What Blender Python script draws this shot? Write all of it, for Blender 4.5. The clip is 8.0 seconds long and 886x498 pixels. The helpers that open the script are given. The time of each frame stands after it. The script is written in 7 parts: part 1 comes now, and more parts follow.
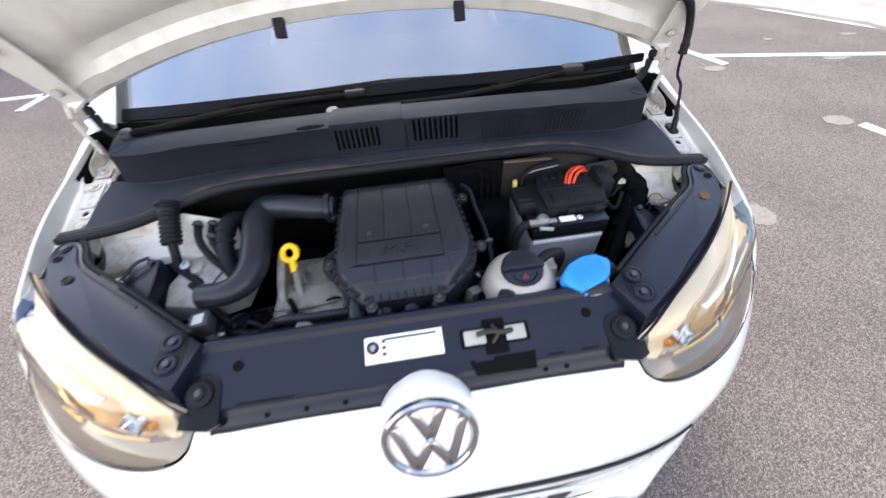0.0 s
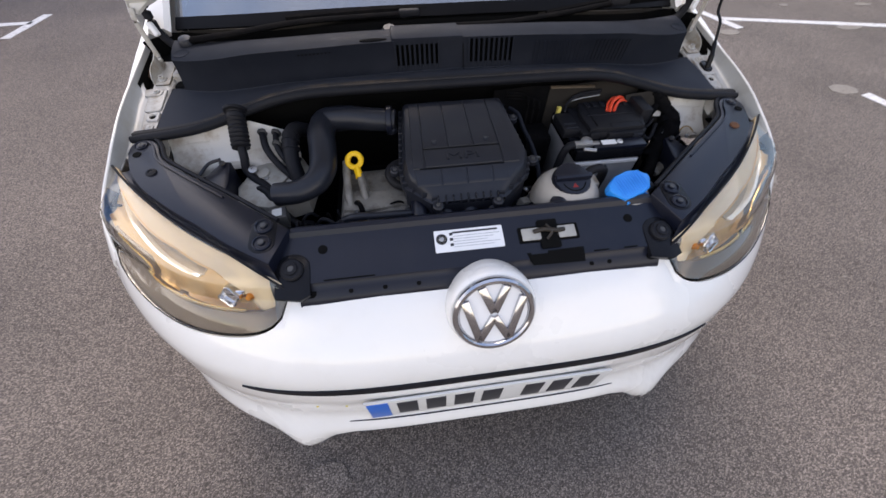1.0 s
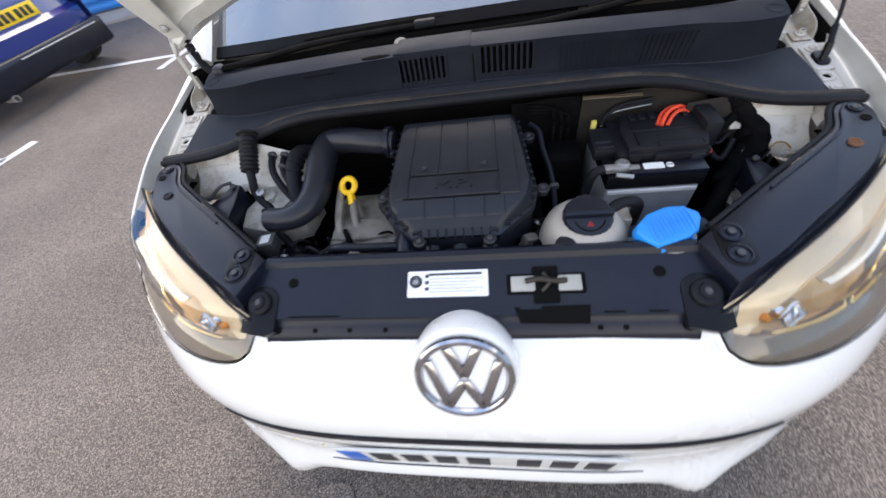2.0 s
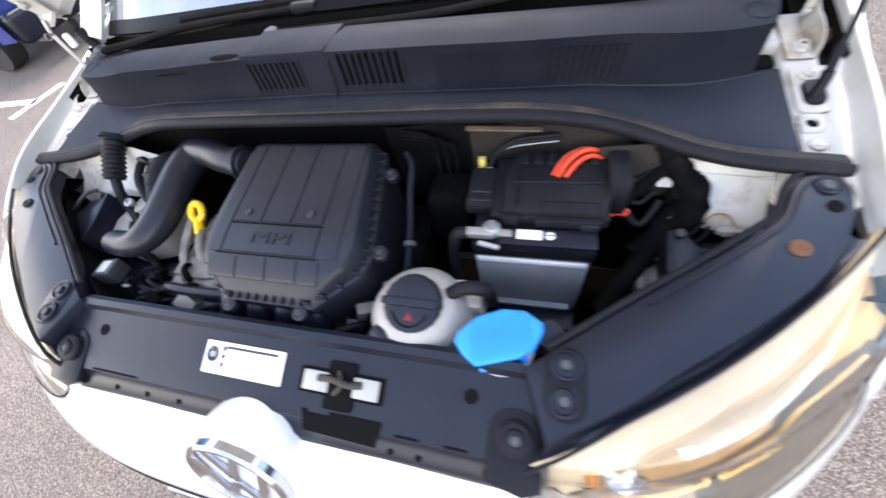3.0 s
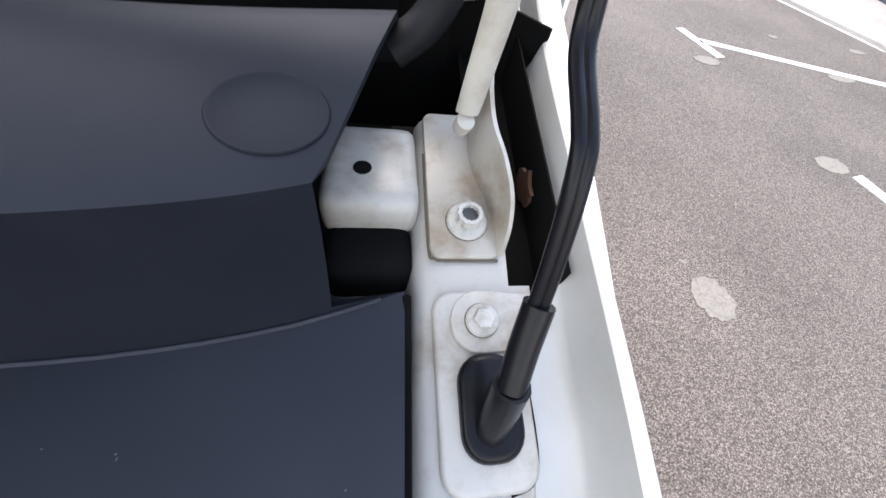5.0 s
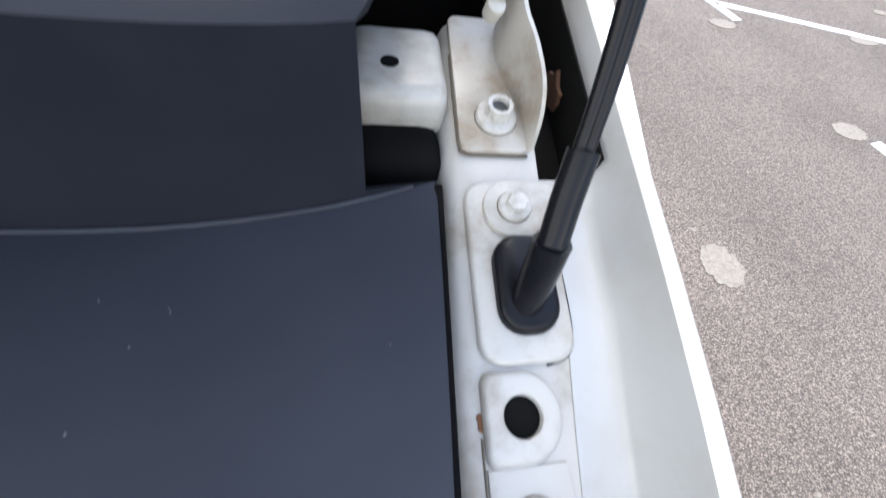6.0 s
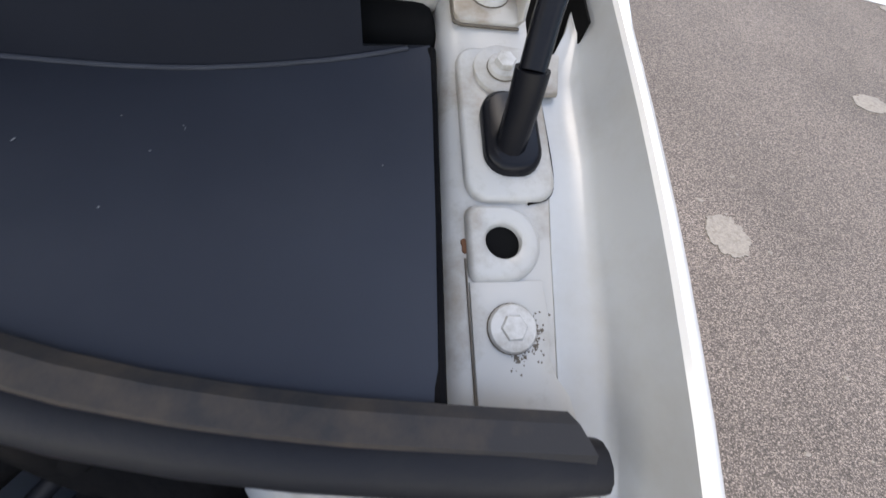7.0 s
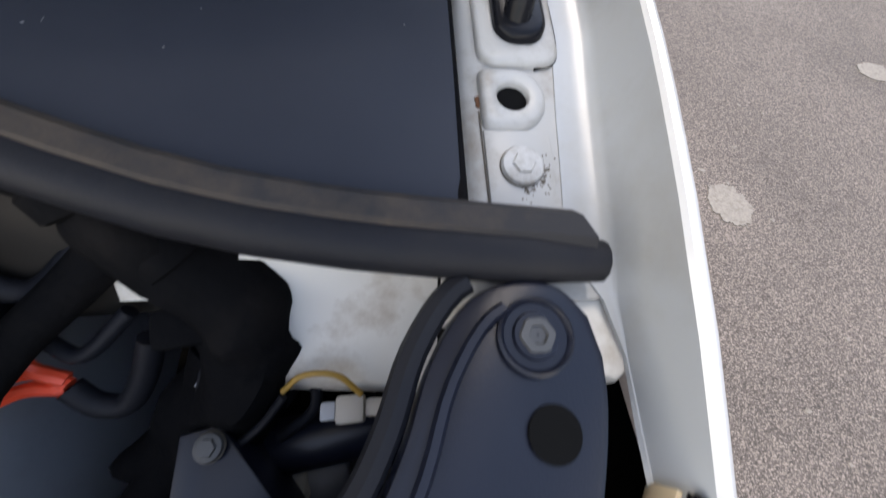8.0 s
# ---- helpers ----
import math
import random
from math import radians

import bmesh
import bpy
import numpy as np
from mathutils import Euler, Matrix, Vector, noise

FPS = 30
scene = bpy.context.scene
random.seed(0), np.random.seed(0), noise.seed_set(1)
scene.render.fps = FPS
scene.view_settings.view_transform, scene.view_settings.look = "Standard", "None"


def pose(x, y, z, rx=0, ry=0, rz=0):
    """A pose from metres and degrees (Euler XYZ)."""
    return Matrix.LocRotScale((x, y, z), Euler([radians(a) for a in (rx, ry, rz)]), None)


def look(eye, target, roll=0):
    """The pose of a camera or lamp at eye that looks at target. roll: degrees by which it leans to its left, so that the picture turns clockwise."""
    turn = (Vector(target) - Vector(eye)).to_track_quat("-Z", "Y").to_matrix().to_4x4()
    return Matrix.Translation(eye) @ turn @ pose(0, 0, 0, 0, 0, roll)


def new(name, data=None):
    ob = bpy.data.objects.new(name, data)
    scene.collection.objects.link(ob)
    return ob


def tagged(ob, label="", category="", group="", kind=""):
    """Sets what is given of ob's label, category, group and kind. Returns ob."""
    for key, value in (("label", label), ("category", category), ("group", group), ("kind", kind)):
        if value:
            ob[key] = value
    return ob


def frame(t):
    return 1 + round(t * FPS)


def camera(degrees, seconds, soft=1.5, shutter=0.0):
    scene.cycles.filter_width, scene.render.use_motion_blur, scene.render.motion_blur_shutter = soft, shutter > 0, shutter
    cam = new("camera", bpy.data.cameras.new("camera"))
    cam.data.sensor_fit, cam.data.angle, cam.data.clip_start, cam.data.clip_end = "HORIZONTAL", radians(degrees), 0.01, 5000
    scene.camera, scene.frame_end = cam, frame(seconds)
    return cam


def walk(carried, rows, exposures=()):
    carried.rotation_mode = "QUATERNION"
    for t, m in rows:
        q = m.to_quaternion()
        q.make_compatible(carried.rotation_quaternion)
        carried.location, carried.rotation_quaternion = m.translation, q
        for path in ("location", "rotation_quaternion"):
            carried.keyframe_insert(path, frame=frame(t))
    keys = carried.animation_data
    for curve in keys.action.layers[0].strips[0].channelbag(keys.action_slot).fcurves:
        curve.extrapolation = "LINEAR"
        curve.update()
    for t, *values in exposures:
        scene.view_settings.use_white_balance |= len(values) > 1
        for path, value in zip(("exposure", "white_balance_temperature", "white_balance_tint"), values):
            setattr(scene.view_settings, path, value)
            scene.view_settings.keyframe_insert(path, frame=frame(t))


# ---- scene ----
cam = camera(103.6, 8.0, shutter=0.45)
PATH = [
    (0, (0.021, -0.045, 1.29), (0.159, 1.32, -0.165), -3.6),
    (0.5, (-0.094, -0.146, 1.274), (0.113, 1.262, -0.132), -0.5),
    (0.6, (-0.114, -0.143, 1.273), (0.116, 1.204, -0.187), 2.2),
    (1, (-0.13, -0.161, 1.264), (0.043, 1.059, -0.311), 0.3),
    (1.2, (-0.125, -0.152, 1.262), (0.014, 1.052, -0.329), -2.6),
    (2.3, (0.143, 0.028, 1.19), (-0.23, 1.274, -0.329), -14.1),
    (2.5, (0.194, 0.108, 1.168), (-0.133, 1.198, -0.476), -15.1),
    (2.9, (0.304, 0.188, 1.197), (-0.168, 1.201, -0.463), -19.5),
    (3, (0.348, 0.188, 1.192), (-0.162, 1.184, -0.465), -18.7),
    (3.3, (0.457, 0.228, 1.205), (0.178, 1.277, -0.475), -7.3),
    (3.5, (0.524, 0.286, 1.187), (0.363, 1.392, -0.472), -4.2),
    (3.8, (0.566, 0.411, 1.136), (0.759, 1.596, -0.463), 8.3),
    (4, (0.593, 0.497, 1.093), (0.916, 1.643, -0.514), 11.2),
    (4.1, (0.608, 0.541, 1.074), (0.959, 1.671, -0.538), 12.0),
    (4.2, (0.617, 0.577, 1.057), (0.963, 1.708, -0.555), 12.0),
    (5.3, (0.635, 0.65, 0.976), (0.995, 1.747, -0.658), 15.5),
    (5.5, (0.634, 0.642, 0.974), (0.991, 1.743, -0.657), 14.7),
    (6, (0.623, 0.617, 0.961), (0.953, 1.628, -0.733), 14.6),
    (6.5, (0.626, 0.585, 0.945), (0.957, 1.514, -0.795), 15.6),
    (7, (0.627, 0.564, 0.945), (0.922, 1.484, -0.807), 15.2),
    (7.5, (0.624, 0.541, 0.94), (0.898, 1.478, -0.806), 14.5),
    (8, (0.617, 0.506, 0.933), (0.896, 1.383, -0.843), 13.7),
]
EXPOSURES = [(0.0, 2.25, 7270, 15), (0.5, 1.75, 7270, 15), (1.0, 1.32, 7470, 18), (1.2, 1.32, 7470, 18), (2.3, 2.16, 7340, 13), (2.9, 2.63, 7290, 15), (3.5, 2.57, 7470, 17), (4.0, 2.30, 7470, 17), (5.5, 2.36, 7240, 12), (6.0, 2.45, 7240, 12), (6.5, 2.15, 7290, 13), (7.5, 1.90, 7540, 14), (8.0, 1.95, 7490, 14)]
walk(cam, [(t, look(eye, target, roll)) for t, eye, target, roll in PATH], EXPOSURES)

# ---- light ----
world = bpy.data.worlds.new("world")
scene.world = world
world.use_nodes = True
wn, wl = world.node_tree.nodes, world.node_tree.links
SUN_EL, SUN_AZ = radians(58), radians(350)
sky = wn.new("ShaderNodeTexSky")
sky.sky_type, sky.sun_disc = "NISHITA", False
sky.sun_elevation, sky.sun_rotation = SUN_EL, SUN_AZ
sky.air_density, sky.dust_density, sky.ozone_density = 1.2, 0.3, 1.6
# thin broken cloud, thicker towards the horizon
geo = wn.new("ShaderNodeTexCoord")
cloud = wn.new("ShaderNodeTexNoise")
cloud.inputs["Scale"].default_value, cloud.inputs["Detail"].default_value = 2.2, 6.0
axes = wn.new("ShaderNodeSeparateXYZ")
cover = wn.new("ShaderNodeMapRange")
cover.interpolation_type = "SMOOTHSTEP"
for key, val in (("From Min", 0.20), ("From Max", 0.75), ("To Min", 0.95), ("To Max", 0.15)):
    cover.inputs[key].default_value = val
patchy = wn.new("ShaderNodeMapRange")
for key, val in (("From Min", 0.42), ("From Max", 0.64), ("To Min", 0.25), ("To Max", 1.35)):
    patchy.inputs[key].default_value = val
fac = wn.new("ShaderNodeMath")
fac.operation, fac.use_clamp = "MULTIPLY", True
mixc = wn.new("ShaderNodeMix")
mixc.data_type = "RGBA"
mixc.inputs["B"].default_value = (6.4, 6.5, 6.7, 1)
wl.new(geo.outputs["Generated"], cloud.inputs["Vector"])
wl.new(geo.outputs["Generated"], axes.inputs["Vector"])
wl.new(axes.outputs["Z"], cover.inputs["Value"])
wl.new(cloud.outputs["Fac"], patchy.inputs["Value"])
wl.new(cover.outputs["Result"], fac.inputs[0])
wl.new(patchy.outputs["Result"], fac.inputs[1])
wl.new(fac.outputs["Value"], mixc.inputs["Factor"])
wl.new(sky.outputs["Color"], mixc.inputs["A"])
wl.new(mixc.outputs["Result"], wn["Background"].inputs["Color"])
wn["Background"].inputs["Strength"].default_value = 0.14
sun = new("sun", bpy.data.lights.new("sun", "SUN"))
sun.data.energy, sun.data.angle, sun.data.color = 1.0, radians(40), (1.0, 0.95, 0.88)
sun.matrix_world = look((math.sin(SUN_AZ) * math.cos(SUN_EL) * 20, math.cos(SUN_AZ) * math.cos(SUN_EL) * 20, math.sin(SUN_EL) * 20), (0, 0, 0))


# ---- materials ----
def material(name, color, rough=0.5, metal=0.0, coat=0.0, var=0.15, scale=40.0, bump=0.0, bump_scale=400.0, stain=None, stain_amt=0.0, stain_scale=9.0, trans=0.0, ior=1.45, spec=0.5, sub=0.0, spread=(0.5, 0.72)):
    """Principled surface with grain and stain variation at two scales."""
    m = bpy.data.materials.new(name)
    m.use_nodes = True
    n, l = m.node_tree.nodes, m.node_tree.links
    b = n["Principled BSDF"]
    b.inputs["Roughness"].default_value, b.inputs["Metallic"].default_value = rough, metal
    b.inputs["Coat Weight"].default_value, b.inputs["Coat Roughness"].default_value = coat, 0.04 if coat > 0.9 else 0.22
    b.inputs["Transmission Weight"].default_value, b.inputs["IOR"].default_value = trans, ior
    b.inputs["Specular IOR Level"].default_value = spec
    if sub:
        b.inputs["Subsurface Weight"].default_value = sub
        b.inputs["Subsurface Radius"].default_value = (0.02, 0.02, 0.02)
    tc = n.new("ShaderNodeTexCoord")
    n1 = n.new("ShaderNodeTexNoise")
    n1.inputs["Scale"].default_value, n1.inputs["Detail"].default_value = scale, 5.0
    l.new(tc.outputs["Object"], n1.inputs["Vector"])
    hi = [min(1.0, c * (1 + var)) for c in color]
    lo = [c * (1 - var) for c in color]
    mx = n.new("ShaderNodeMix")
    mx.data_type = "RGBA"
    mx.inputs["A"].default_value, mx.inputs["B"].default_value = (*lo, 1), (*hi, 1)
    l.new(n1.outputs["Fac"], mx.inputs["Factor"])
    out = mx.outputs["Result"]
    if stain:
        n2 = n.new("ShaderNodeTexNoise")
        n2.inputs["Scale"].default_value, n2.inputs["Detail"].default_value, n2.inputs["Roughness"].default_value = stain_scale, 8.0, 0.65
        l.new(tc.outputs["Object"], n2.inputs["Vector"])
        r2 = n.new("ShaderNodeValToRGB")
        r2.color_ramp.elements[0].position, r2.color_ramp.elements[1].position = spread
        r2.color_ramp.elements[0].color, r2.color_ramp.elements[1].color = (0, 0, 0, 1), (stain_amt, stain_amt, stain_amt, 1)
        l.new(n2.outputs["Fac"], r2.inputs["Fac"])
        m2 = n.new("ShaderNodeMix")
        m2.data_type = "RGBA"
        m2.inputs["B"].default_value = (*stain, 1)
        l.new(r2.outputs["Color"], m2.inputs["Factor"])
        l.new(out, m2.inputs["A"])
        out = m2.outputs["Result"]
    l.new(out, b.inputs["Base Color"])
    # roughness wanders a little with the grain
    mr = n.new("ShaderNodeMapRange")
    mr.inputs["To Min"].default_value, mr.inputs["To Max"].default_value = max(0.0, rough * 0.85), min(1.0, rough * 1.15)
    l.new(n1.outputs["Fac"], mr.inputs["Value"])
    l.new(mr.outputs["Result"], b.inputs["Roughness"])
    if bump:
        n3 = n.new("ShaderNodeTexNoise")
        n3.inputs["Scale"].default_value, n3.inputs["Detail"].default_value = bump_scale, 3.0
        l.new(tc.outputs["Object"], n3.inputs["Vector"])
        bp = n.new("ShaderNodeBump")
        bp.inputs["Strength"].default_value, bp.inputs["Distance"].default_value = bump, 0.002
        l.new(n3.outputs["Fac"], bp.inputs["Height"])
        l.new(bp.outputs["Normal"], b.inputs["Normal"])
    return m


def dust_and_top_light(m, color, amount):
    """Cloudy settled dust, plus brightness painted onto level faces through their upward normal."""
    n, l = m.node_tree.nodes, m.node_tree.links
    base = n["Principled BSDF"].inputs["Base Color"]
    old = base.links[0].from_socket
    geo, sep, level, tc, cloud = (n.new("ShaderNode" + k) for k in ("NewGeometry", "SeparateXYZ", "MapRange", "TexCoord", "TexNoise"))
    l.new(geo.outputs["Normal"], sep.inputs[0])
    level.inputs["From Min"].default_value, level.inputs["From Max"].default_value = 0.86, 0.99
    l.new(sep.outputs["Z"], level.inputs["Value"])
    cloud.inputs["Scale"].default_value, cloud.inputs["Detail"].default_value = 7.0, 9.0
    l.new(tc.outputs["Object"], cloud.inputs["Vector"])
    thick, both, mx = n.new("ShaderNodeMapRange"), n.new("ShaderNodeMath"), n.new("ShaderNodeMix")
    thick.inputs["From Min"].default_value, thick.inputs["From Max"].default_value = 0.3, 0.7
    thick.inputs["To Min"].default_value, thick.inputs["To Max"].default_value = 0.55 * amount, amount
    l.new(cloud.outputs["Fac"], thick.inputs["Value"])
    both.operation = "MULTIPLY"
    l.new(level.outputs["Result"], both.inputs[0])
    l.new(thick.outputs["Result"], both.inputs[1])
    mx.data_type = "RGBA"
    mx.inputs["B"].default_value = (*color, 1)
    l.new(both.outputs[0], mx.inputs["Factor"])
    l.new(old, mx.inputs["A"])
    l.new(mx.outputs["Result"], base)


def asphalt_material(name="asphalt", gain=1.0):
    m = bpy.data.materials.new(name)
    m.use_nodes = True
    n, l = m.node_tree.nodes, m.node_tree.links
    b = n["Principled BSDF"]
    b.inputs["Roughness"].default_value = 0.85
    tc = n.new("ShaderNodeTexCoord")
    v = n.new("ShaderNodeTexVoronoi")
    v.inputs["Scale"].default_value = 290.0
    l.new(tc.outputs["Object"], v.inputs["Vector"])
    rv = n.new("ShaderNodeValToRGB")
    e = rv.color_ramp.elements
    e[0].position, e[0].color = 0.0, (0.056 * gain, 0.046 * gain, 0.039 * gain, 1)
    e[1].position, e[1].color = 1.0, (0.300 * gain, 0.247 * gain, 0.211 * gain, 1)
    mid = e.new(0.55)
    mid.color = (0.135 * gain, 0.111 * gain, 0.095 * gain, 1)
    sep = n.new("ShaderNodeSeparateColor")
    l.new(v.outputs["Color"], sep.inputs["Color"])
    l.new(sep.outputs["Red"], rv.inputs["Fac"])
    gap = n.new("ShaderNodeMapRange")
    gap.inputs["From Min"].default_value, gap.inputs["From Max"].default_value = 0.45, 0.8
    gap.inputs["To Min"].default_value, gap.inputs["To Max"].default_value = 1.04, 0.55
    l.new(v.outputs["Distance"], gap.inputs["Value"])
    mul = n.new("ShaderNodeMix")
    mul.data_type, mul.blend_type = "RGBA", "MULTIPLY"
    mul.inputs["Factor"].default_value = 1.0
    l.new(rv.outputs["Color"], mul.inputs["A"])
    l.new(gap.outputs["Result"], mul.inputs["B"])
    big = n.new("ShaderNodeTexNoise")
    big.inputs["Scale"].default_value, big.inputs["Detail"].default_value = 1.3, 7.0
    l.new(tc.outputs["Object"], big.inputs["Vector"])
    mb = n.new("ShaderNodeMapRange")
    mb.inputs["From Min"].default_value, mb.inputs["From Max"].default_value = 0.3, 0.7
    mb.inputs["To Min"].default_value, mb.inputs["To Max"].default_value = 0.82, 1.15
    l.new(big.outputs["Fac"], mb.inputs["Value"])
    m2 = n.new("ShaderNodeMix")
    m2.data_type, m2.blend_type = "RGBA", "MULTIPLY"
    m2.inputs["Factor"].default_value = 1.0
    l.new(mul.outputs["Result"], m2.inputs["A"])
    l.new(mb.outputs["Result"], m2.inputs["B"])
    l.new(m2.outputs["Result"], b.inputs["Base Color"])
    bp = n.new("ShaderNodeBump")
    bp.inputs["Strength"].default_value, bp.inputs["Distance"].default_value = 0.7, 0.004
    bp.invert = True
    l.new(v.outputs["Distance"], bp.inputs["Height"])
    l.new(bp.outputs["Normal"], b.inputs["Normal"])
    return m


M_ASPHALT = asphalt_material("asphalt", 1.06)
M_LINE = material("road_paint", (0.62, 0.61, 0.6), 0.8, var=0.1, scale=60, stain=(0.2, 0.19, 0.19), stain_amt=0.8, stain_scale=40, bump=0.5, bump_scale=130)
M_PATCH = material("pale_patch", (0.235, 0.21, 0.18), 0.9, var=0.45, scale=150, stain=(0.14, 0.12, 0.10), stain_amt=0.9, stain_scale=55, bump=0.6, bump_scale=220)
M_FAINT = asphalt_material("faint_patch", 1.32)
M_CONCRETE = material("pavement_concrete", (0.36, 0.33, 0.30), 0.9, var=0.15, scale=12, stain=(0.22, 0.2, 0.18), stain_amt=0.6, stain_scale=3, bump=0.3, bump_scale=90)
M_CLAD = material("blue_cladding", (0.015, 0.22, 0.62), 0.45, var=0.08, scale=3, stain=(0.25, 0.42, 0.66), stain_amt=0.4, stain_scale=1.5)
M_CLAD_PALE = material("pale_blue_cladding", (0.42, 0.60, 0.76), 0.5, var=0.06, scale=3, stain=(0.5, 0.62, 0.7), stain_amt=0.4, stain_scale=1.5)
M_DARKTRIM = material("dark_plinth", (0.06, 0.065, 0.08), 0.7, var=0.2, scale=8)
M_WHITE = material("white_paint", (0.80, 0.787, 0.755), 0.28, coat=1.0, var=0.015, scale=3, stain=(0.72, 0.70, 0.65), stain_amt=0.25, stain_scale=14)
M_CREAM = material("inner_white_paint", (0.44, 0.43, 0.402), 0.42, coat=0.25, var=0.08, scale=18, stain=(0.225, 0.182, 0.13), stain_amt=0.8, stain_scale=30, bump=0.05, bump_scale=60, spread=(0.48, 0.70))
M_BAYPAINT = material("dusty_bay_paint", (0.68, 0.65, 0.59), 0.5, coat=0.1, var=0.12, scale=15, stain=(0.30, 0.21, 0.12), stain_amt=0.95, stain_scale=16, bump=0.1, bump_scale=50)
M_BLACK = material("grained_black_plastic", (0.0060, 0.0078, 0.0160), 0.30, var=0.25, scale=25, stain=(0.018, 0.019, 0.024), stain_amt=0.35, stain_scale=8, bump=0.06, bump_scale=1100, spec=0.38)
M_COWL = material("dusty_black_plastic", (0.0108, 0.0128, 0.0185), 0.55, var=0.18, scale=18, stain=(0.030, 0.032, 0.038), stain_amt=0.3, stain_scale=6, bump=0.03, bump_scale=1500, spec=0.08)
# part dust, part reflected light painted onto the panel's level shelf
dust_and_top_light(M_COWL, (0.072, 0.079, 0.097), 0.40)
# lighter than the panel: the fold's highlight as a colour
M_BEAD = material("fold_highlight_grey", (0.036, 0.040, 0.050), 0.55, var=0.3, scale=40, spec=0.15)
M_RUBBER = material("black_rubber", (0.0095, 0.0102, 0.0135), 0.55, var=0.2, scale=40, stain=(0.03, 0.027, 0.024), stain_amt=0.35, stain_scale=9, bump=0.1, bump_scale=300, spec=0.2)
# black for joints; also stands in for shade in holes, recesses and hollows
M_HOLE = material("gap_and_shade_black", (0.005, 0.005, 0.005), 0.95, var=0.3, spec=0.1)
M_GLOSSBLACK = material("gloss_black_plastic", (0.0075, 0.008, 0.0105), 0.25, var=0.2, scale=30, stain=(0.02, 0.02, 0.022), stain_amt=0.3, stain_scale=20, spec=0.18)
M_CHROME = material("chrome", (0.80, 0.81, 0.83), 0.07, metal=1.0, var=0.03, scale=20)
M_REFLECT = material("lamp_reflector", (0.80, 0.53, 0.24), 0.42, metal=0.3, var=0.2, scale=11, stain=(0.64, 0.46, 0.26), stain_amt=0.5, stain_scale=16)
M_SILVER = material("lamp_cream", (0.80, 0.63, 0.40), 0.4, metal=0.25, var=0.12, scale=12, stain=(0.90, 0.80, 0.64), stain_amt=0.5, stain_scale=9)
M_MIRROR = material("lamp_mirror", (0.95, 0.88, 0.76), 0.3, metal=0.4, var=0.1, scale=25)
M_TAPE = material("black_cloth_tape", (0.0042, 0.0042, 0.0048), 0.85, var=0.3, scale=30, stain=(0.014, 0.012, 0.011), stain_amt=0.5, stain_scale=25, bump=0.4, bump_scale=250, spec=0.06)
M_DUSTRUBBER = material("dusty_rubber", (0.026, 0.025, 0.026), 0.65, var=0.25, scale=18, stain=(0.110, 0.080, 0.055), stain_amt=0.8, stain_scale=11, bump=0.1, bump_scale=300, spec=0.25)
M_SCUFF = material("pale_scuff", (0.13, 0.13, 0.14), 0.8, var=0.3, scale=90)
M_DIRT = material("brown_dirt", (0.115, 0.097, 0.075), 0.95, var=0.5, scale=200)
M_DARKSTEEL = material("dark_steel", (0.085, 0.085, 0.085), 0.6, metal=0.5, var=0.3, scale=60)
M_DULLRED = material("dull_red_print", (0.22, 0.02, 0.02), 0.8, var=0.1)
M_GREASE = material("greasy_steel", (0.026, 0.020, 0.014), 0.5, var=0.4, scale=80)
M_BEZEL = material("lamp_bezel_grey", (0.16, 0.127, 0.094), 0.42, metal=0.2, var=0.15, scale=20)
M_WEDGE = material("lamp_side_panel", (0.46, 0.37, 0.25), 0.42, metal=0.15, var=0.2, scale=30)
M_ENDBLOCK = material("lamp_end_grey", (0.075, 0.075, 0.08), 0.45, var=0.12, scale=20)
M_LENS = material("clear_lens", (0.98, 0.98, 0.97), 0.02, var=0.01, trans=1.0, ior=1.45)
M_AMBER = material("amber_plastic", (0.85, 0.30, 0.02), 0.25, var=0.1, trans=0.3)
M_STEEL = material("zinc_steel", (0.42, 0.42, 0.42), 0.5, metal=0.9, var=0.25, scale=60, stain=(0.35, 0.22, 0.12), stain_amt=0.4, stain_scale=40)
M_ALU = material("cast_aluminium", (0.20, 0.188, 0.165), 0.55, metal=0.25, var=0.35, scale=50, stain=(0.05, 0.040, 0.028), stain_amt=0.85, stain_scale=24, bump=0.3, bump_scale=200)
M_TANK = material("translucent_white_plastic", (0.40, 0.365, 0.318), 0.42, var=0.1, scale=20, stain=(0.31, 0.25, 0.19), stain_amt=0.5, stain_scale=15, sub=0.2)
M_BLUECAP = material("blue_plastic", (0.0, 0.27, 0.80), 0.38, var=0.06, scale=30, bump=0.04, bump_scale=400)
M_YELLOW = material("yellow_plastic", (0.85, 0.50, 0.01), 0.4, var=0.08, scale=40)
M_RED = material("red_insulation", (0.80, 0.075, 0.03), 0.4, var=0.15, scale=40)
M_GREYBOX = material("grey_battery_case", (0.33, 0.34, 0.36), 0.4, var=0.06, scale=20, stain=(0.2, 0.19, 0.18), stain_amt=0.4, stain_scale=12)
M_LABEL = material("white_label", (0.82, 0.82, 0.82), 0.35, var=0.02, scale=30)
M_INK = material("black_ink", (0.03, 0.03, 0.035), 0.5, var=0.1)
M_GLASS = material("windscreen_glass", (0.20, 0.23, 0.25), 0.0, var=0.0, trans=1.0, ior=3.0)
M_FRIT = material("black_screen_print", (0.006, 0.0065, 0.008), 0.35, var=0.1, scale=30, spec=0.06)
M_DASH = material("dark_dashboard", (0.012, 0.012, 0.013), 0.7, var=0.2, scale=30)
M_TYRE = material("tyre_rubber", (0.02, 0.02, 0.021), 0.8, var=0.2, scale=60)
M_RIM = material("silver_wheel", (0.5, 0.5, 0.52), 0.35, metal=0.8, var=0.1)
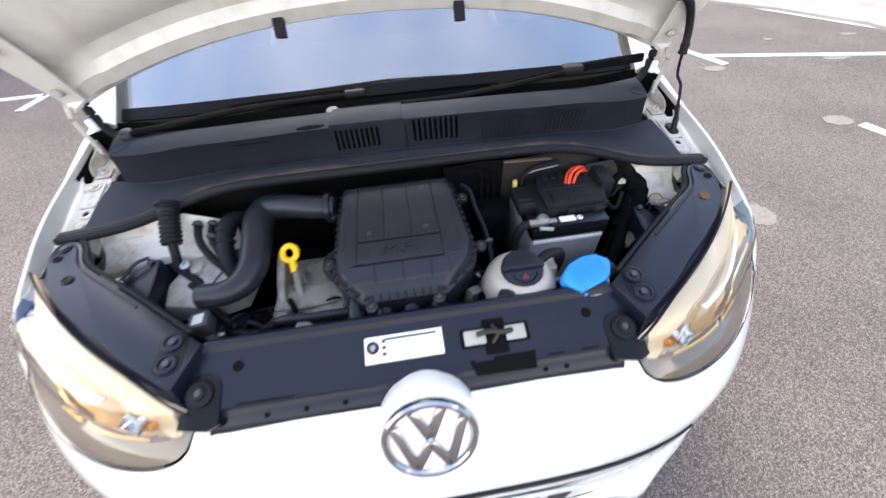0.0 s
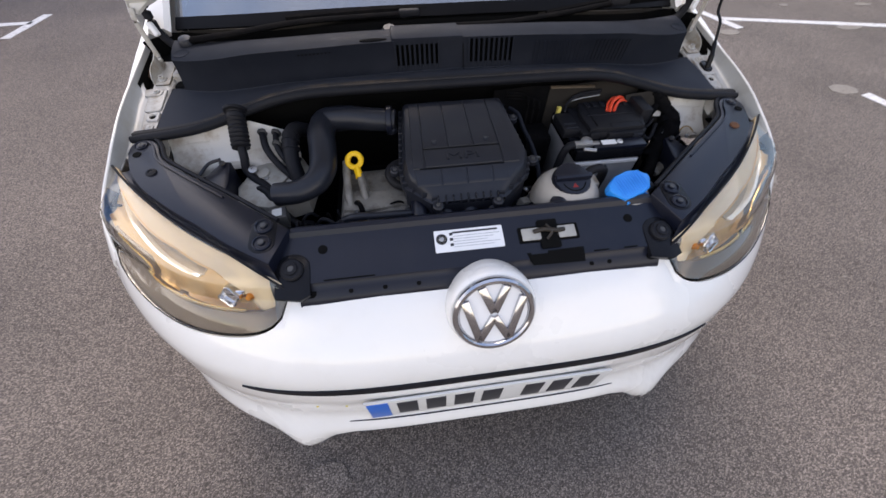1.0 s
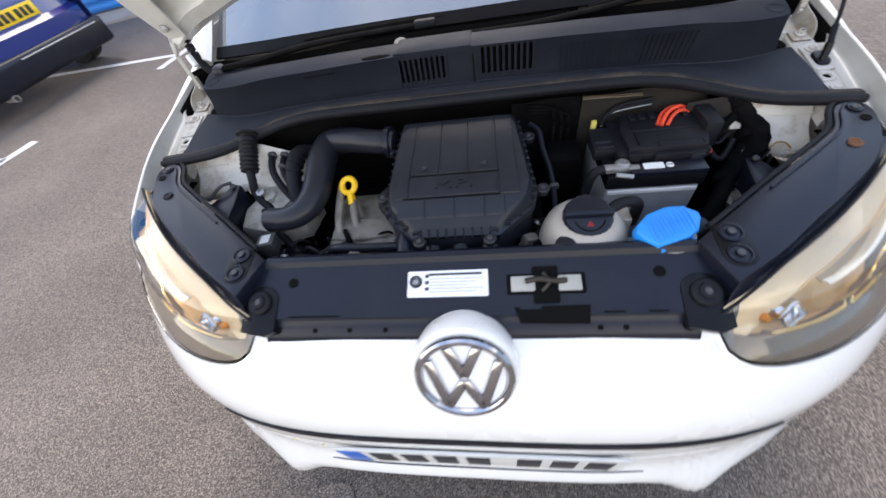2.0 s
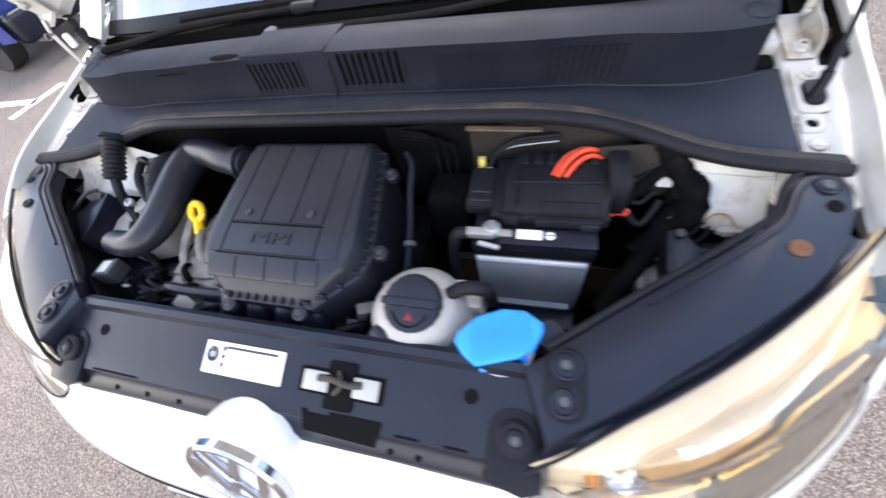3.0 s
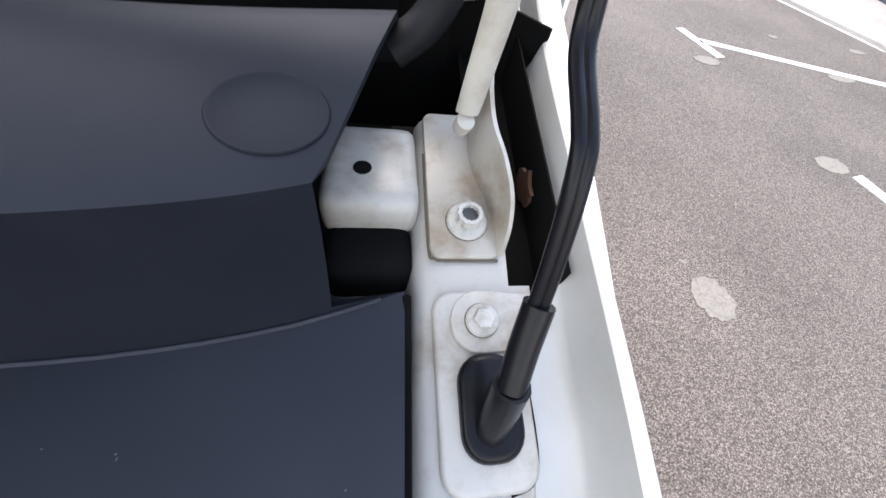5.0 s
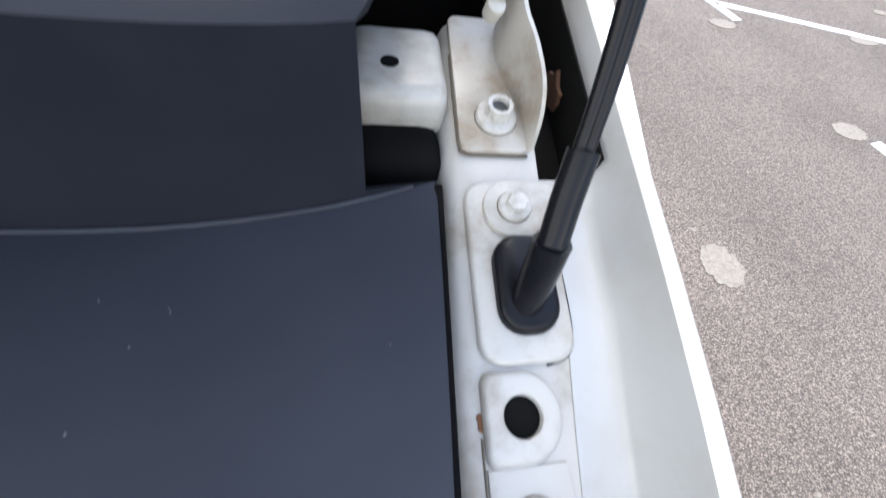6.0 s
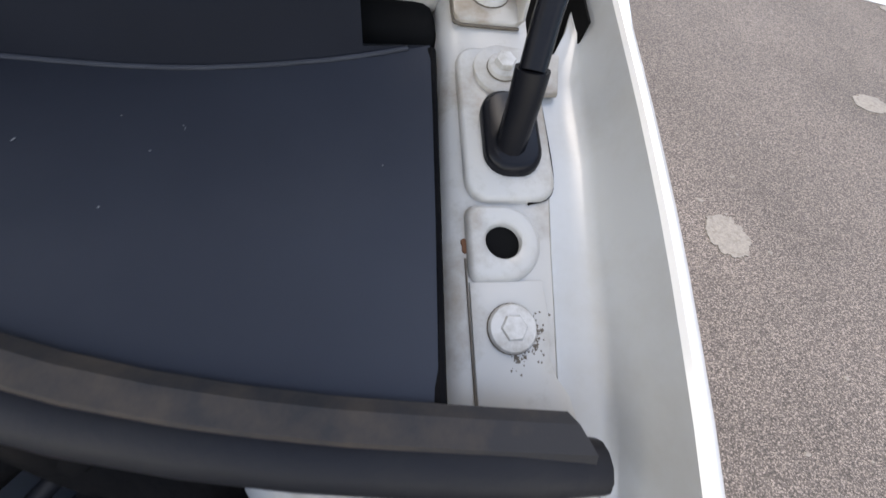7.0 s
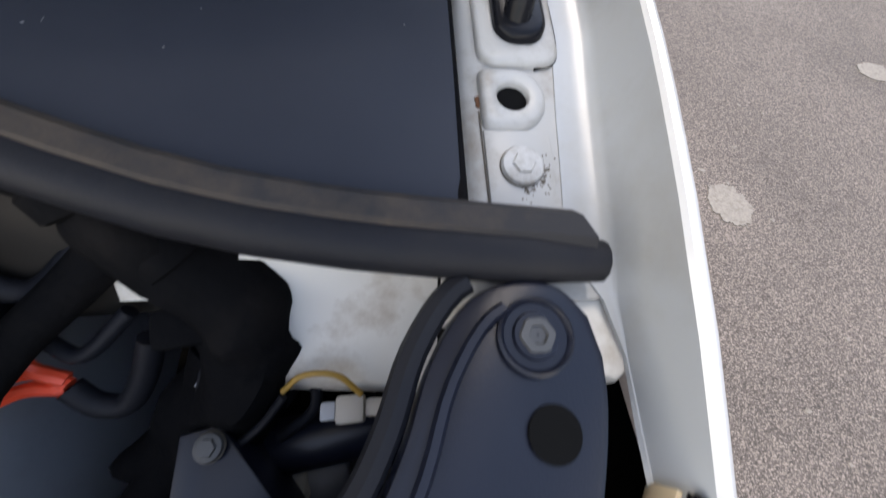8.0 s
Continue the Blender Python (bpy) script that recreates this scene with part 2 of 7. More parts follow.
M_PLATE = material("pale_plate", (0.66, 0.66, 0.64), 0.35, var=0.06, scale=30, stain=(0.45, 0.43, 0.4), stain_amt=0.4, stain_scale=20)
M_PLATEBLUE = material("plate_blue", (0.02, 0.14, 0.55), 0.35, var=0.05)
M_PLATEYEL = material("yellow_plate", (0.85, 0.58, 0.02), 0.35, var=0.05)
M_NAVY = material("dark_blue_car_paint", (0.006, 0.025, 0.17), 0.25, coat=1.0, var=0.05, scale=4)
M_REDLAMP = material("red_lamp", (0.35, 0.01, 0.01), 0.15, var=0.1, coat=1.0)
M_RUST = material("rust", (0.14, 0.062, 0.03), 0.9, var=0.4, scale=60)
M_OLDRUST = material("old_rust", (0.062, 0.027, 0.014), 0.95, var=0.5, scale=120)
M_SEAT = material("grey_cloth", (0.05, 0.05, 0.055), 0.9, var=0.2, scale=60)
M_OCHRE = material("ochre_wire", (0.33, 0.19, 0.035), 0.5, var=0.1)
M_BOLT = material("white_bolt_paint", (0.50, 0.49, 0.465), 0.45, var=0.12, scale=60, stain=(0.24, 0.21, 0.165), stain_amt=0.7, stain_scale=110, spread=(0.44, 0.66))
# darker than M_CHROME: the ground's dark reflection is in its base colour
M_BADGE = material("darkened_chrome", (0.50, 0.50, 0.52), 0.12, metal=1.0, var=0.25, scale=45)
# darker and browner than the bay paint, with random stains
M_LIP = material("brown_lip_paint", (0.13, 0.095, 0.06), 0.7, var=0.3, scale=30, stain=(0.05, 0.036, 0.025), stain_amt=0.8, stain_scale=25)
M_HINGE = material("stained_hinge_paint", (0.42, 0.40, 0.36), 0.45, coat=0.2, var=0.12, scale=30, stain=(0.24, 0.18, 0.115), stain_amt=0.9, stain_scale=34, bump=0.06, bump_scale=80, spread=(0.46, 0.70))
# wing white greyed: the inner face's shade is in the colour; stains too
M_FLANGE = material("shaded_flange_white", (0.42, 0.432, 0.432), 0.34, coat=0.5, var=0.06, scale=9, stain=(0.33, 0.31, 0.27), stain_amt=0.6, stain_scale=16, spread=(0.48, 0.74))
M_CAST = material("dusty_cast_alloy", (0.40, 0.385, 0.345), 0.6, metal=0.15, var=0.2, scale=30, stain=(0.16, 0.13, 0.09), stain_amt=0.7, stain_scale=24, bump=0.3, bump_scale=160)
M_FILTER = material("satin_black_plastic", (0.0130, 0.0150, 0.0215), 0.34, var=0.2, scale=25, stain=(0.030, 0.031, 0.035), stain_amt=0.35, stain_scale=12, bump=0.04, bump_scale=1100, spec=0.36)
M_INNER = material("inner_bonnet_paint", (0.61, 0.595, 0.555), 0.42, coat=0.3, var=0.05, scale=12, stain=(0.42, 0.37, 0.29), stain_amt=0.5, stain_scale=18, bump=0.05, bump_scale=60)
# firewall panel's brown; on the strut panel it stands in for shade
M_STRUT = material("panel_and_shade_brown", (0.024, 0.021, 0.018), 0.8, var=0.25, scale=30, stain=(0.05, 0.042, 0.033), stain_amt=0.5, stain_scale=16, bump=0.1, bump_scale=120, spec=0.2)
M_GOLD = material("golden_trim", (0.85, 0.58, 0.22), 0.15, metal=1.0, var=0.1)
M_BRASS = material("yellow_clip", (0.6, 0.5, 0.12), 0.45, var=0.1)


# ---- builders ----
def thing(name, label, category, at=(0, 0, 0), group="", kind=""):
    e = new(name)
    e.location = at
    e.empty_display_size = 0.1
    return tagged(e, label, category, group, kind)


def part(name, bm, mat, parent=None, label="", sharp=38):
    """Links a bmesh as one mesh object, in world places, under a thing or a part."""
    bmesh.ops.recalc_face_normals(bm, faces=bm.faces[:])
    me = bpy.data.meshes.new(name)
    bm.to_mesh(me)
    bm.free()
    me.polygons.foreach_set("use_smooth", [True] * len(me.polygons))
    me.set_sharp_from_angle(angle=radians(sharp))
    me.materials.append(mat)
    ob = new(name, me)
    if parent is not None:
        top = Matrix.Translation(parent.location) if parent.data is None else Matrix.Identity(4)
        ob.parent = parent
        ob.matrix_parent_inverse = top.inverted()
    if label:
        tagged(ob, label)
    return ob


def setting(name, bm, mat, label, category, sharp=38):
    return tagged(part(name, bm, mat, None, "", sharp), label, category, kind="structure")


def rbox(x0, x1, y0, y1, z0, z1, r=0.004, seg=2):
    bm = bmesh.new()
    bmesh.ops.create_cube(bm, size=1.0)
    bm.transform(Matrix.Translation(((x0 + x1) / 2, (y0 + y1) / 2, (z0 + z1) / 2)) @ Matrix.Diagonal((x1 - x0, y1 - y0, z1 - z0, 1)))
    if r:
        bmesh.ops.bevel(bm, geom=bm.edges[:], offset=min(r, 0.45 * min(x1 - x0, y1 - y0, z1 - z0)), segments=seg, affect="EDGES", profile=0.6)
    return bm


def join(*bms):
    """One bmesh out of several."""
    out = bms[0]
    for b in bms[1:]:
        me = bpy.data.meshes.new("tmp")
        b.to_mesh(me)
        out.from_mesh(me)
        bpy.data.meshes.remove(me)
        b.free()
    return out


def smooth_line(pts, res=6):
    """A Catmull-Rom line through the points."""
    p = [Vector(q) for q in pts]
    p = [p[0] * 2 - p[1]] + p + [p[-1] * 2 - p[-2]]
    out = []
    for i in range(1, len(p) - 2):
        a, b, c, d = p[i - 1 : i + 3]
        for k in range(res):
            t = k / res
            out.append(0.5 * (2 * b + (c - a) * t + (2 * a - 5 * b + 4 * c - d) * t * t + (3 * b - a - 3 * c + d) * t ** 3))
    out.append(p[-2])
    return out


def tube(pts, r, seg=10, res=6, flat=1.0, ridge=0.0, pitch=0.008):
    """A hose along a smooth line; r a number or a function of 0..1; ridge: corrugation."""
    line = smooth_line(pts, res) if res else [Vector(q) for q in pts]
    if ridge:
        fine, run = [], 0.0
        for a, b in zip(line, line[1:]):
            n = max(1, int((b - a).length / (pitch / 4)))
            fine += [a.lerp(b, k / n) for k in range(n)]
        line = fine + [line[-1]]
    bm = bmesh.new()
    up = Vector((0, 0, 1))
    rings, dist = [], 0.0
    for i, q in enumerate(line):
        d = (line[min(i + 1, len(line) - 1)] - line[max(i - 1, 0)]).normalized()
        side = d.cross(up)
        if side.length < 0.15:
            side = d.cross(Vector((0, 1, 0)))
        side.normalize()
        nrm = side.cross(d)
        if i:
            dist += (q - line[i - 1]).length
        rr = r(i / (len(line) - 1)) if callable(r) else r
        if ridge:
            rr += ridge * (0.5 + 0.5 * math.cos(2 * math.pi * dist / pitch))
        rings.append([bm.verts.new(q + (side * math.cos(2 * math.pi * k / seg) + nrm * flat * math.sin(2 * math.pi * k / seg)) * rr) for k in range(seg)])
    for a, b in zip(rings, rings[1:]):
        for k in range(seg):
            bm.faces.new((a[k], a[(k + 1) % seg], b[(k + 1) % seg], b[k]))
    bm.faces.new(rings[0][::-1])
    bm.faces.new(rings[-1])
    return bm


def lathe(profile, at=(0, 0, 0), axis=(0, 0, 1), seg=24, around=None):
    """Turned body: (radius, height) pairs along an axis. around: radius factor by angle."""
    bm = bmesh.new()
    m = Matrix.Translation(at) @ Vector(axis).to_track_quat("Z", "Y").to_matrix().to_4x4()
    rings = []
    for r, h in profile:
        rings.append([bm.verts.new(m @ Vector((r * (around(2 * math.pi * k / seg) if around else 1) * math.cos(2 * math.pi * k / seg), r * (around(2 * math.pi * k / seg) if around else 1) * math.sin(2 * math.pi * k / seg), h))) for k in range(seg)])
    for a, b in zip(rings, rings[1:]):
        for k in range(seg):
            bm.faces.new((a[k], a[(k + 1) % seg], b[(k + 1) % seg], b[k]))
    bm.faces.new(rings[0][::-1])
    bm.faces.new(rings[-1])
    return bm


def inset(outline, d):
    """The outline drawn in by d along its own normals."""
    n = len(outline)
    area = sum(outline[k][0] * outline[(k + 1) % n][1] - outline[(k + 1) % n][0] * outline[k][1] for k in range(n))
    turn = 1 if area > 0 else -1
    out = []
    for k in range(n):
        p, q, r = (Vector((*outline[j % n], 0)) for j in (k - 1, k, k + 1))
        e, f = (q - p).normalized(), (r - q).normalized()
        m = Vector((-(e.y + f.y), e.x + f.x, 0)) * turn
        m = m.normalized() if m.length > 1e-6 else Vector((-e.y, e.x, 0)) * turn
        c = max(0.5, m.dot(Vector((-e.y, e.x, 0)) * turn))
        out.append((q.x + m.x * d / c, q.y + m.y * d / c))
    return out


def slab(outline, bottom, top, bevel=0.0, seg=2):
    """A plate with an outline in plan and a rounded upper edge; bottom and top are heights or functions of x and y."""
    f = lambda h, x, y: h(x, y) if callable(h) else h
    bm = bmesh.new()
    n = len(outline)
    loops = [[bm.verts.new((x, y, f(bottom, x, y))) for x, y in outline]]
    turns = [(0.0, 1.0)] if not bevel else [(1 - math.cos(a * math.pi / (2 * seg)), 1 - math.sin(a * math.pi / (2 * seg))) for a in range(seg + 1)]
    for d, h in turns:
        drawn = inset(outline, bevel * d) if bevel and d else outline
        loops.append([bm.verts.new((x, y, f(top, x, y) - bevel * h)) for x, y in drawn])
    bm.faces.new(loops[0][::-1])
    bm.faces.new(loops[-1])
    for a, b in zip(loops, loops[1:]):
        for k in range(n):
            bm.faces.new((a[k], a[(k + 1) % n], b[(k + 1) % n], b[k]))
    return bm


def rounded(x0, x1, y0, y1, r, n=5):
    """A rounded rectangle in plan."""
    out = []
    for cx, cy, a in ((x1 - r, y1 - r, 0), (x0 + r, y1 - r, 90), (x0 + r, y0 + r, 180), (x1 - r, y0 + r, 270)):
        out += [(cx + r * math.cos(radians(a + 90 * k / n)), cy + r * math.sin(radians(a + 90 * k / n))) for k in range(n + 1)]
    return out


def sheet(rows, thick=0.0, skip=None, out=(0, 0, 1)):
    """A surface through rows of points, with a second face thick behind it (away from out); skip(i, j): a hole there."""
    bm = bmesh.new()
    g = [[bm.verts.new(p) for p in row] for row in rows]
    for i in range(len(g) - 1):
        for j in range(len(g[0]) - 1):
            if not (skip and skip(i, j)):
                bm.faces.new((g[i][j], g[i][j + 1], g[i + 1][j + 1], g[i + 1][j]))
    bmesh.ops.delete(bm, geom=[v for v in bm.verts if not v.link_faces], context="VERTS")
    if thick:
        bm.normal_update()
        total = sum((f.normal * f.calc_area() for f in bm.faces), Vector())
        sign = -1 if total.dot(Vector(out)) >= 0 else 1
        front, rim = bm.faces[:], [e for e in bm.edges if len(e.link_faces) == 1]
        back = {v: bm.verts.new(v.co + v.normal * (sign * abs(thick))) for v in bm.verts[:]}
        for f in front:
            bm.faces.new([back[v] for v in reversed(f.verts)])
        for e in rim:
            p, q = e.verts
            bm.faces.new((p, q, back[q], back[p]))
    return bm


def lerp_table(x, table):
    """A piecewise-linear, softly joined table of (x, value)."""
    if x <= table[0][0]:
        return table[0][1]
    for (a, u), (b, v) in zip(table, table[1:]):
        if x <= b:
            t = (x - a) / (b - a)
            return u + (v - u) * t
    return table[-1][1]


def spline_table(x, table):
    """A smooth curve through a table of (x, value)."""
    n = len(table)
    if x <= table[0][0]:
        return table[0][1]
    if x >= table[-1][0]:
        return table[-1][1]
    i = max(k for k in range(n - 1) if table[k][0] <= x)
    def slope(k):
        if k == 0 or k == n - 1:
            a, b = (0, 1) if k == 0 else (n - 2, n - 1)
        else:
            a, b = k - 1, k + 1
        return (table[b][1] - table[a][1]) / (table[b][0] - table[a][0])
    (a, u), (b, v) = table[i], table[i + 1]
    h = b - a
    t = (x - a) / h
    return (2 * t**3 - 3 * t**2 + 1) * u + (t**3 - 2 * t**2 + t) * h * slope(i) + (3 * t**2 - 2 * t**3) * v + (t**3 - t**2) * h * slope(i + 1)


def steps(a, b, n):
    return [a + (b - a) * k / n for k in range(n + 1)]


def mirror(bm):
    """The same part on the other side of the car."""
    b = bm.copy()
    b.transform(Matrix.Diagonal((-1, 1, 1, 1)))
    bmesh.ops.reverse_faces(b, faces=b.faces[:])
    return b


def bolt(at, axis, parent, name, r=0.0065, washer=0.0095, h=0.006, mat=None, torx=False):
    """A flanged hexagon bolt, or one with a socket head."""
    mat = mat or M_BOLT
    b = part(name, lathe([(washer, -0.001), (washer, 0.0015), (washer * 0.93, 0.0024), (r * 1.15, 0.003)], at, axis, 20), mat, parent)
    if torx:
        prof = [(r * 1.1, 0.002), (r, 0.004), (r, h + 0.004), (r * 0.7, h + 0.004), (r * 0.66, h + 0.0005), (0.0005, h + 0.0005)]
        head = lathe(prof, at, axis, 24, lambda a: 1 + 0.05 * math.cos(12 * a))
    else:
        head = lathe([(r * 1.12, 0.002), (r * 1.12, h), (r, h + 0.001), (0.001, h + 0.0012)], at, axis, 6)
    part("bolt_head", head, mat, b, sharp=25)
    part("dirt_ring", lathe([(washer + 0.00035, -0.0006), (washer + 0.0003, 0.0004), (washer - 0.0002, 0.0005), (washer - 0.0003, -0.0006)], at, axis, 28), M_DIRT, b)
    if torx:
        part("bolt_socket", lathe([(r * 0.72, h + 0.0006), (r * 0.70, h + 0.0016), (0.0005, h + 0.0011)], at, axis, 24, lambda a: 1 + 0.09 * math.cos(12 * a)), M_DARKSTEEL, b, "bare steel socket")
    return b


# ---- ground and surroundings ----
def build_ground():
    bm = bmesh.new()
    bmesh.ops.create_grid(bm, x_segments=60, y_segments=60, size=150)
    for v in bm.verts:
        far = max(0.0, v.co.length - 12)
        v.co.z = min(0.0, -0.0004 * far) if far else 0.0
    setting("ground", bm, M_ASPHALT, "grey-brown coarse asphalt of a car park", "ground")
    # worn bay marks: short bars with the bay line
    marks = [((2.94, 3.42), (3.06, 3.00), 0.085), ((3.02, 3.24), (6.0, 2.50), 0.075), ((3.17, 1.80), (3.27, 1.38), 0.085), ((3.24, 1.58), (5.8, 0.95), 0.075),
             ((4.55, 4.75), (5.75, 2.35), 0.06), ((-3.36, 4.16), (-3.42, 3.60), 0.085), ((-3.39, 3.95), (-6.2, 3.80), 0.075), ((-3.84, 2.34), (-3.95, 1.85), 0.085), ((-3.9, 2.08), (-6.2, 1.95), 0.075)]
    for (ax, ay), (bx, by), w in marks:
        a, b = Vector((ax, ay, 0)), Vector((bx, by, 0))
        d = (b - a).normalized()
        s = Vector((-d.y, d.x, 0))
        n = max(6, int((b - a).length / 0.05))
        left, right = [], []
        for k in range(n + 1):
            p = a.lerp(b, k / n)
            j = 0.006 * (noise.noise(p * 9) + 0.6 * noise.noise(p * 31))
            left.append((p + s * (w / 2 + j)).to_tuple()[:2])
            right.append((p - s * (w / 2 + j)).to_tuple()[:2])
        setting("parking_line", slab(right + left[::-1], 0.0005, 0.004), M_LINE, "worn white painted parking bay line on asphalt", "marking")
    # pale scuffed patches
    for i, (x, y, rx, ry) in enumerate([(1.82, 1.105, 0.080, 0.088), (3.07, 1.88, 0.10, 0.07), (1.64, 2.53, 0.10, 0.06), (2.90, 2.93, 0.10, 0.06), (4.08, 2.89, 0.13, 0.05), (4.74, 3.42, 0.09, 0.04), (3.4, 4.3, 0.12, 0.05), (0.98, 0.46, 0.09, 0.08), (-0.46, -0.02, 0.07, 0.05), (3.9, 3.5, 0.05, 0.03)]):
        out = []
        for k in range(90):
            a = 2 * math.pi * k / 90
            j = 1 + 0.16 * noise.noise((24 * math.cos(a), 24 * math.sin(a) + i * 3, 2)) + 0.16 * noise.noise((3 * math.cos(a) + i * 7, 3 * math.sin(a), 0)) + 0.07 * noise.noise((9 * math.cos(a), 9 * math.sin(a) + i * 5, 1))
            out.append((x + rx * j * math.cos(a), y + ry * j * math.sin(a)))
        setting("scuff_patch", slab(out, 0.0004, 0.0035), M_FAINT if i in (7, 8) else M_PATCH, "pale round scuffed patch on asphalt", "stain")


def build_chips():
    """Pale stone chips and dried spots in the asphalt surface, beside the car."""
    random.seed(21)
    bm = bmesh.new()
    for k in range(420):
        x, y = random.uniform(0.95, 4.6), random.uniform(-0.6, 4.4)
        r = random.choice((0.003, 0.004, 0.005, 0.007, 0.012)) * random.uniform(0.7, 1.3)
        a0, n = random.uniform(0, 6.28), random.choice((5, 6, 7))
        ring = [(x + r * random.uniform(0.6, 1.2) * math.cos(a0 + 6.283 * j / n), y + r * random.uniform(0.5, 1.0) * math.sin(a0 + 6.283 * j / n)) for j in range(n)]
        low = [bm.verts.new((px, py, 0.0002)) for px, py in ring]
        top = [bm.verts.new((x + (px - x) * 0.8, y + (py - y) * 0.8, 0.0030)) for px, py in ring]
        bm.faces.new(top)
        for j in range(n):
            bm.faces.new((low[j], low[(j + 1) % n], top[(j + 1) % n], top[j]))
    tagged(part("stone_chips", bm, M_PATCH), "pale stone chips scattered in the asphalt", "stones", kind="stuff")


def build_edges():
    # pavement strip in front of the cladding, with a low kerb
    bm = slab([(5.15, -6.0), (12.5, -6.0), (12.5, 12.5), (-14, 12.5), (-14, 2.5), (-5.15, 5.95), (-2.2, 7.2), (3.9, 7.0), (4.35, 4.9), (4.75, 4.4), (5.15, 3.6)], -0.2, 0.035, 0.012)
    setting("pavement", bm, M_CONCRETE, "pale concrete pavement with a low kerb", "pavement")
    # ribbed sheet walls
    def ribbed(name, x0, y0, x1, y1, mat, label, foot=0.22):
        a, b = Vector((x0, y0, 0)), Vector((x1, y1, 0))
        d = (b - a).normalized()
        s = Vector((-d.y, d.x, 0))
        rows = []
        z = foot
        prof = []
        while z < 4.2:
            prof += [(z, 0.0), (z + 0.03, 0.018), (z + 0.055, 0.018), (z + 0.085, 0.0)]
            z += 0.11
        for zz, o in prof:
            rows.append([(a + d * (b - a).length * k / 4 - s * o + Vector((0, 0, zz))).to_tuple() for k in range(5)])
        setting(name, sheet(rows, 0.004), mat, label, "wall", sharp=20)
        pl = [a, b, b + s * 0.12, a + s * 0.12]
        setting("plinth", slab([(p.x, p.y) for p in pl], 0.0, foot + 0.02, 0.005), M_DARKTRIM, "dark plinth under the sheet cladding", "trim")
    ribbed("wall_left", -14, 3.1, -2.4, 7.95, M_CLAD, "bright blue ribbed metal sheet cladding", 0.06)
    ribbed("wall_right", 6.45, 12, 6.45, -6, M_CLAD_PALE, "pale blue ribbed metal sheet cladding")


# ---- white car: body ----
CAR_LABEL = "white small hatchback with its bonnet propped open in a car park"
car = thing("car", CAR_LABEL, "car", (0, 1.7, 0))

Y0 = [(0.20, 0.12), (0.28, 0.055), (0.315, 0.030), (0.345, 0.021), (0.385, 0.023), (0.41, 0.038), (0.43, 0.047), (0.53, 0.047), (0.545, 0.050), (0.585, 0.056), (0.61, 0.064), (0.65, 0.090), (0.69, 0.126), (0.705, 0.142), (0.714, 0.156), (0.72, 0.168), (0.763, 0.184), (0.785, 0.215), (0.80, 0.258), (0.812, 0.288), (0.83, 0.32)]


def skin_y(x, z):
    """Depth of the nose's outer skin at a width and a height."""
    k = lerp_table(z, [(0.57, 0.84), (0.71, 0.735)])
    chin = 0.036 * math.exp(-(((abs(x) - 0.43) / 0.055) ** 2)) * min(1.0, max(0.0, (0.40 - z) / 0.09))
    corner = 26 * max(0.0, abs(x) - 0.715) ** 2 * min(1.0, max(0.0, (z - 0.64) / 0.06))
    return spline_table(z, Y0) + k * x**4 - chin + corner


LAMP_LOW = [(0.352, 0.735), (0.362, 0.716), (0.375, 0.703), (0.40, 0.690), (0.43, 0.682), (0.47, 0.677), (0.53, 0.674), (0.60, 0.677), (0.66, 0.689), (0.70, 0.707), (0.728, 0.735), (0.742, 0.765)]
LAMP_HIGH = [(0.352, 0.745), (0.372, 0.763), (0.41, 0.778), (0.45, 0.788), (0.55, 0.800), (0.65, 0.812), (0.705, 0.819)]


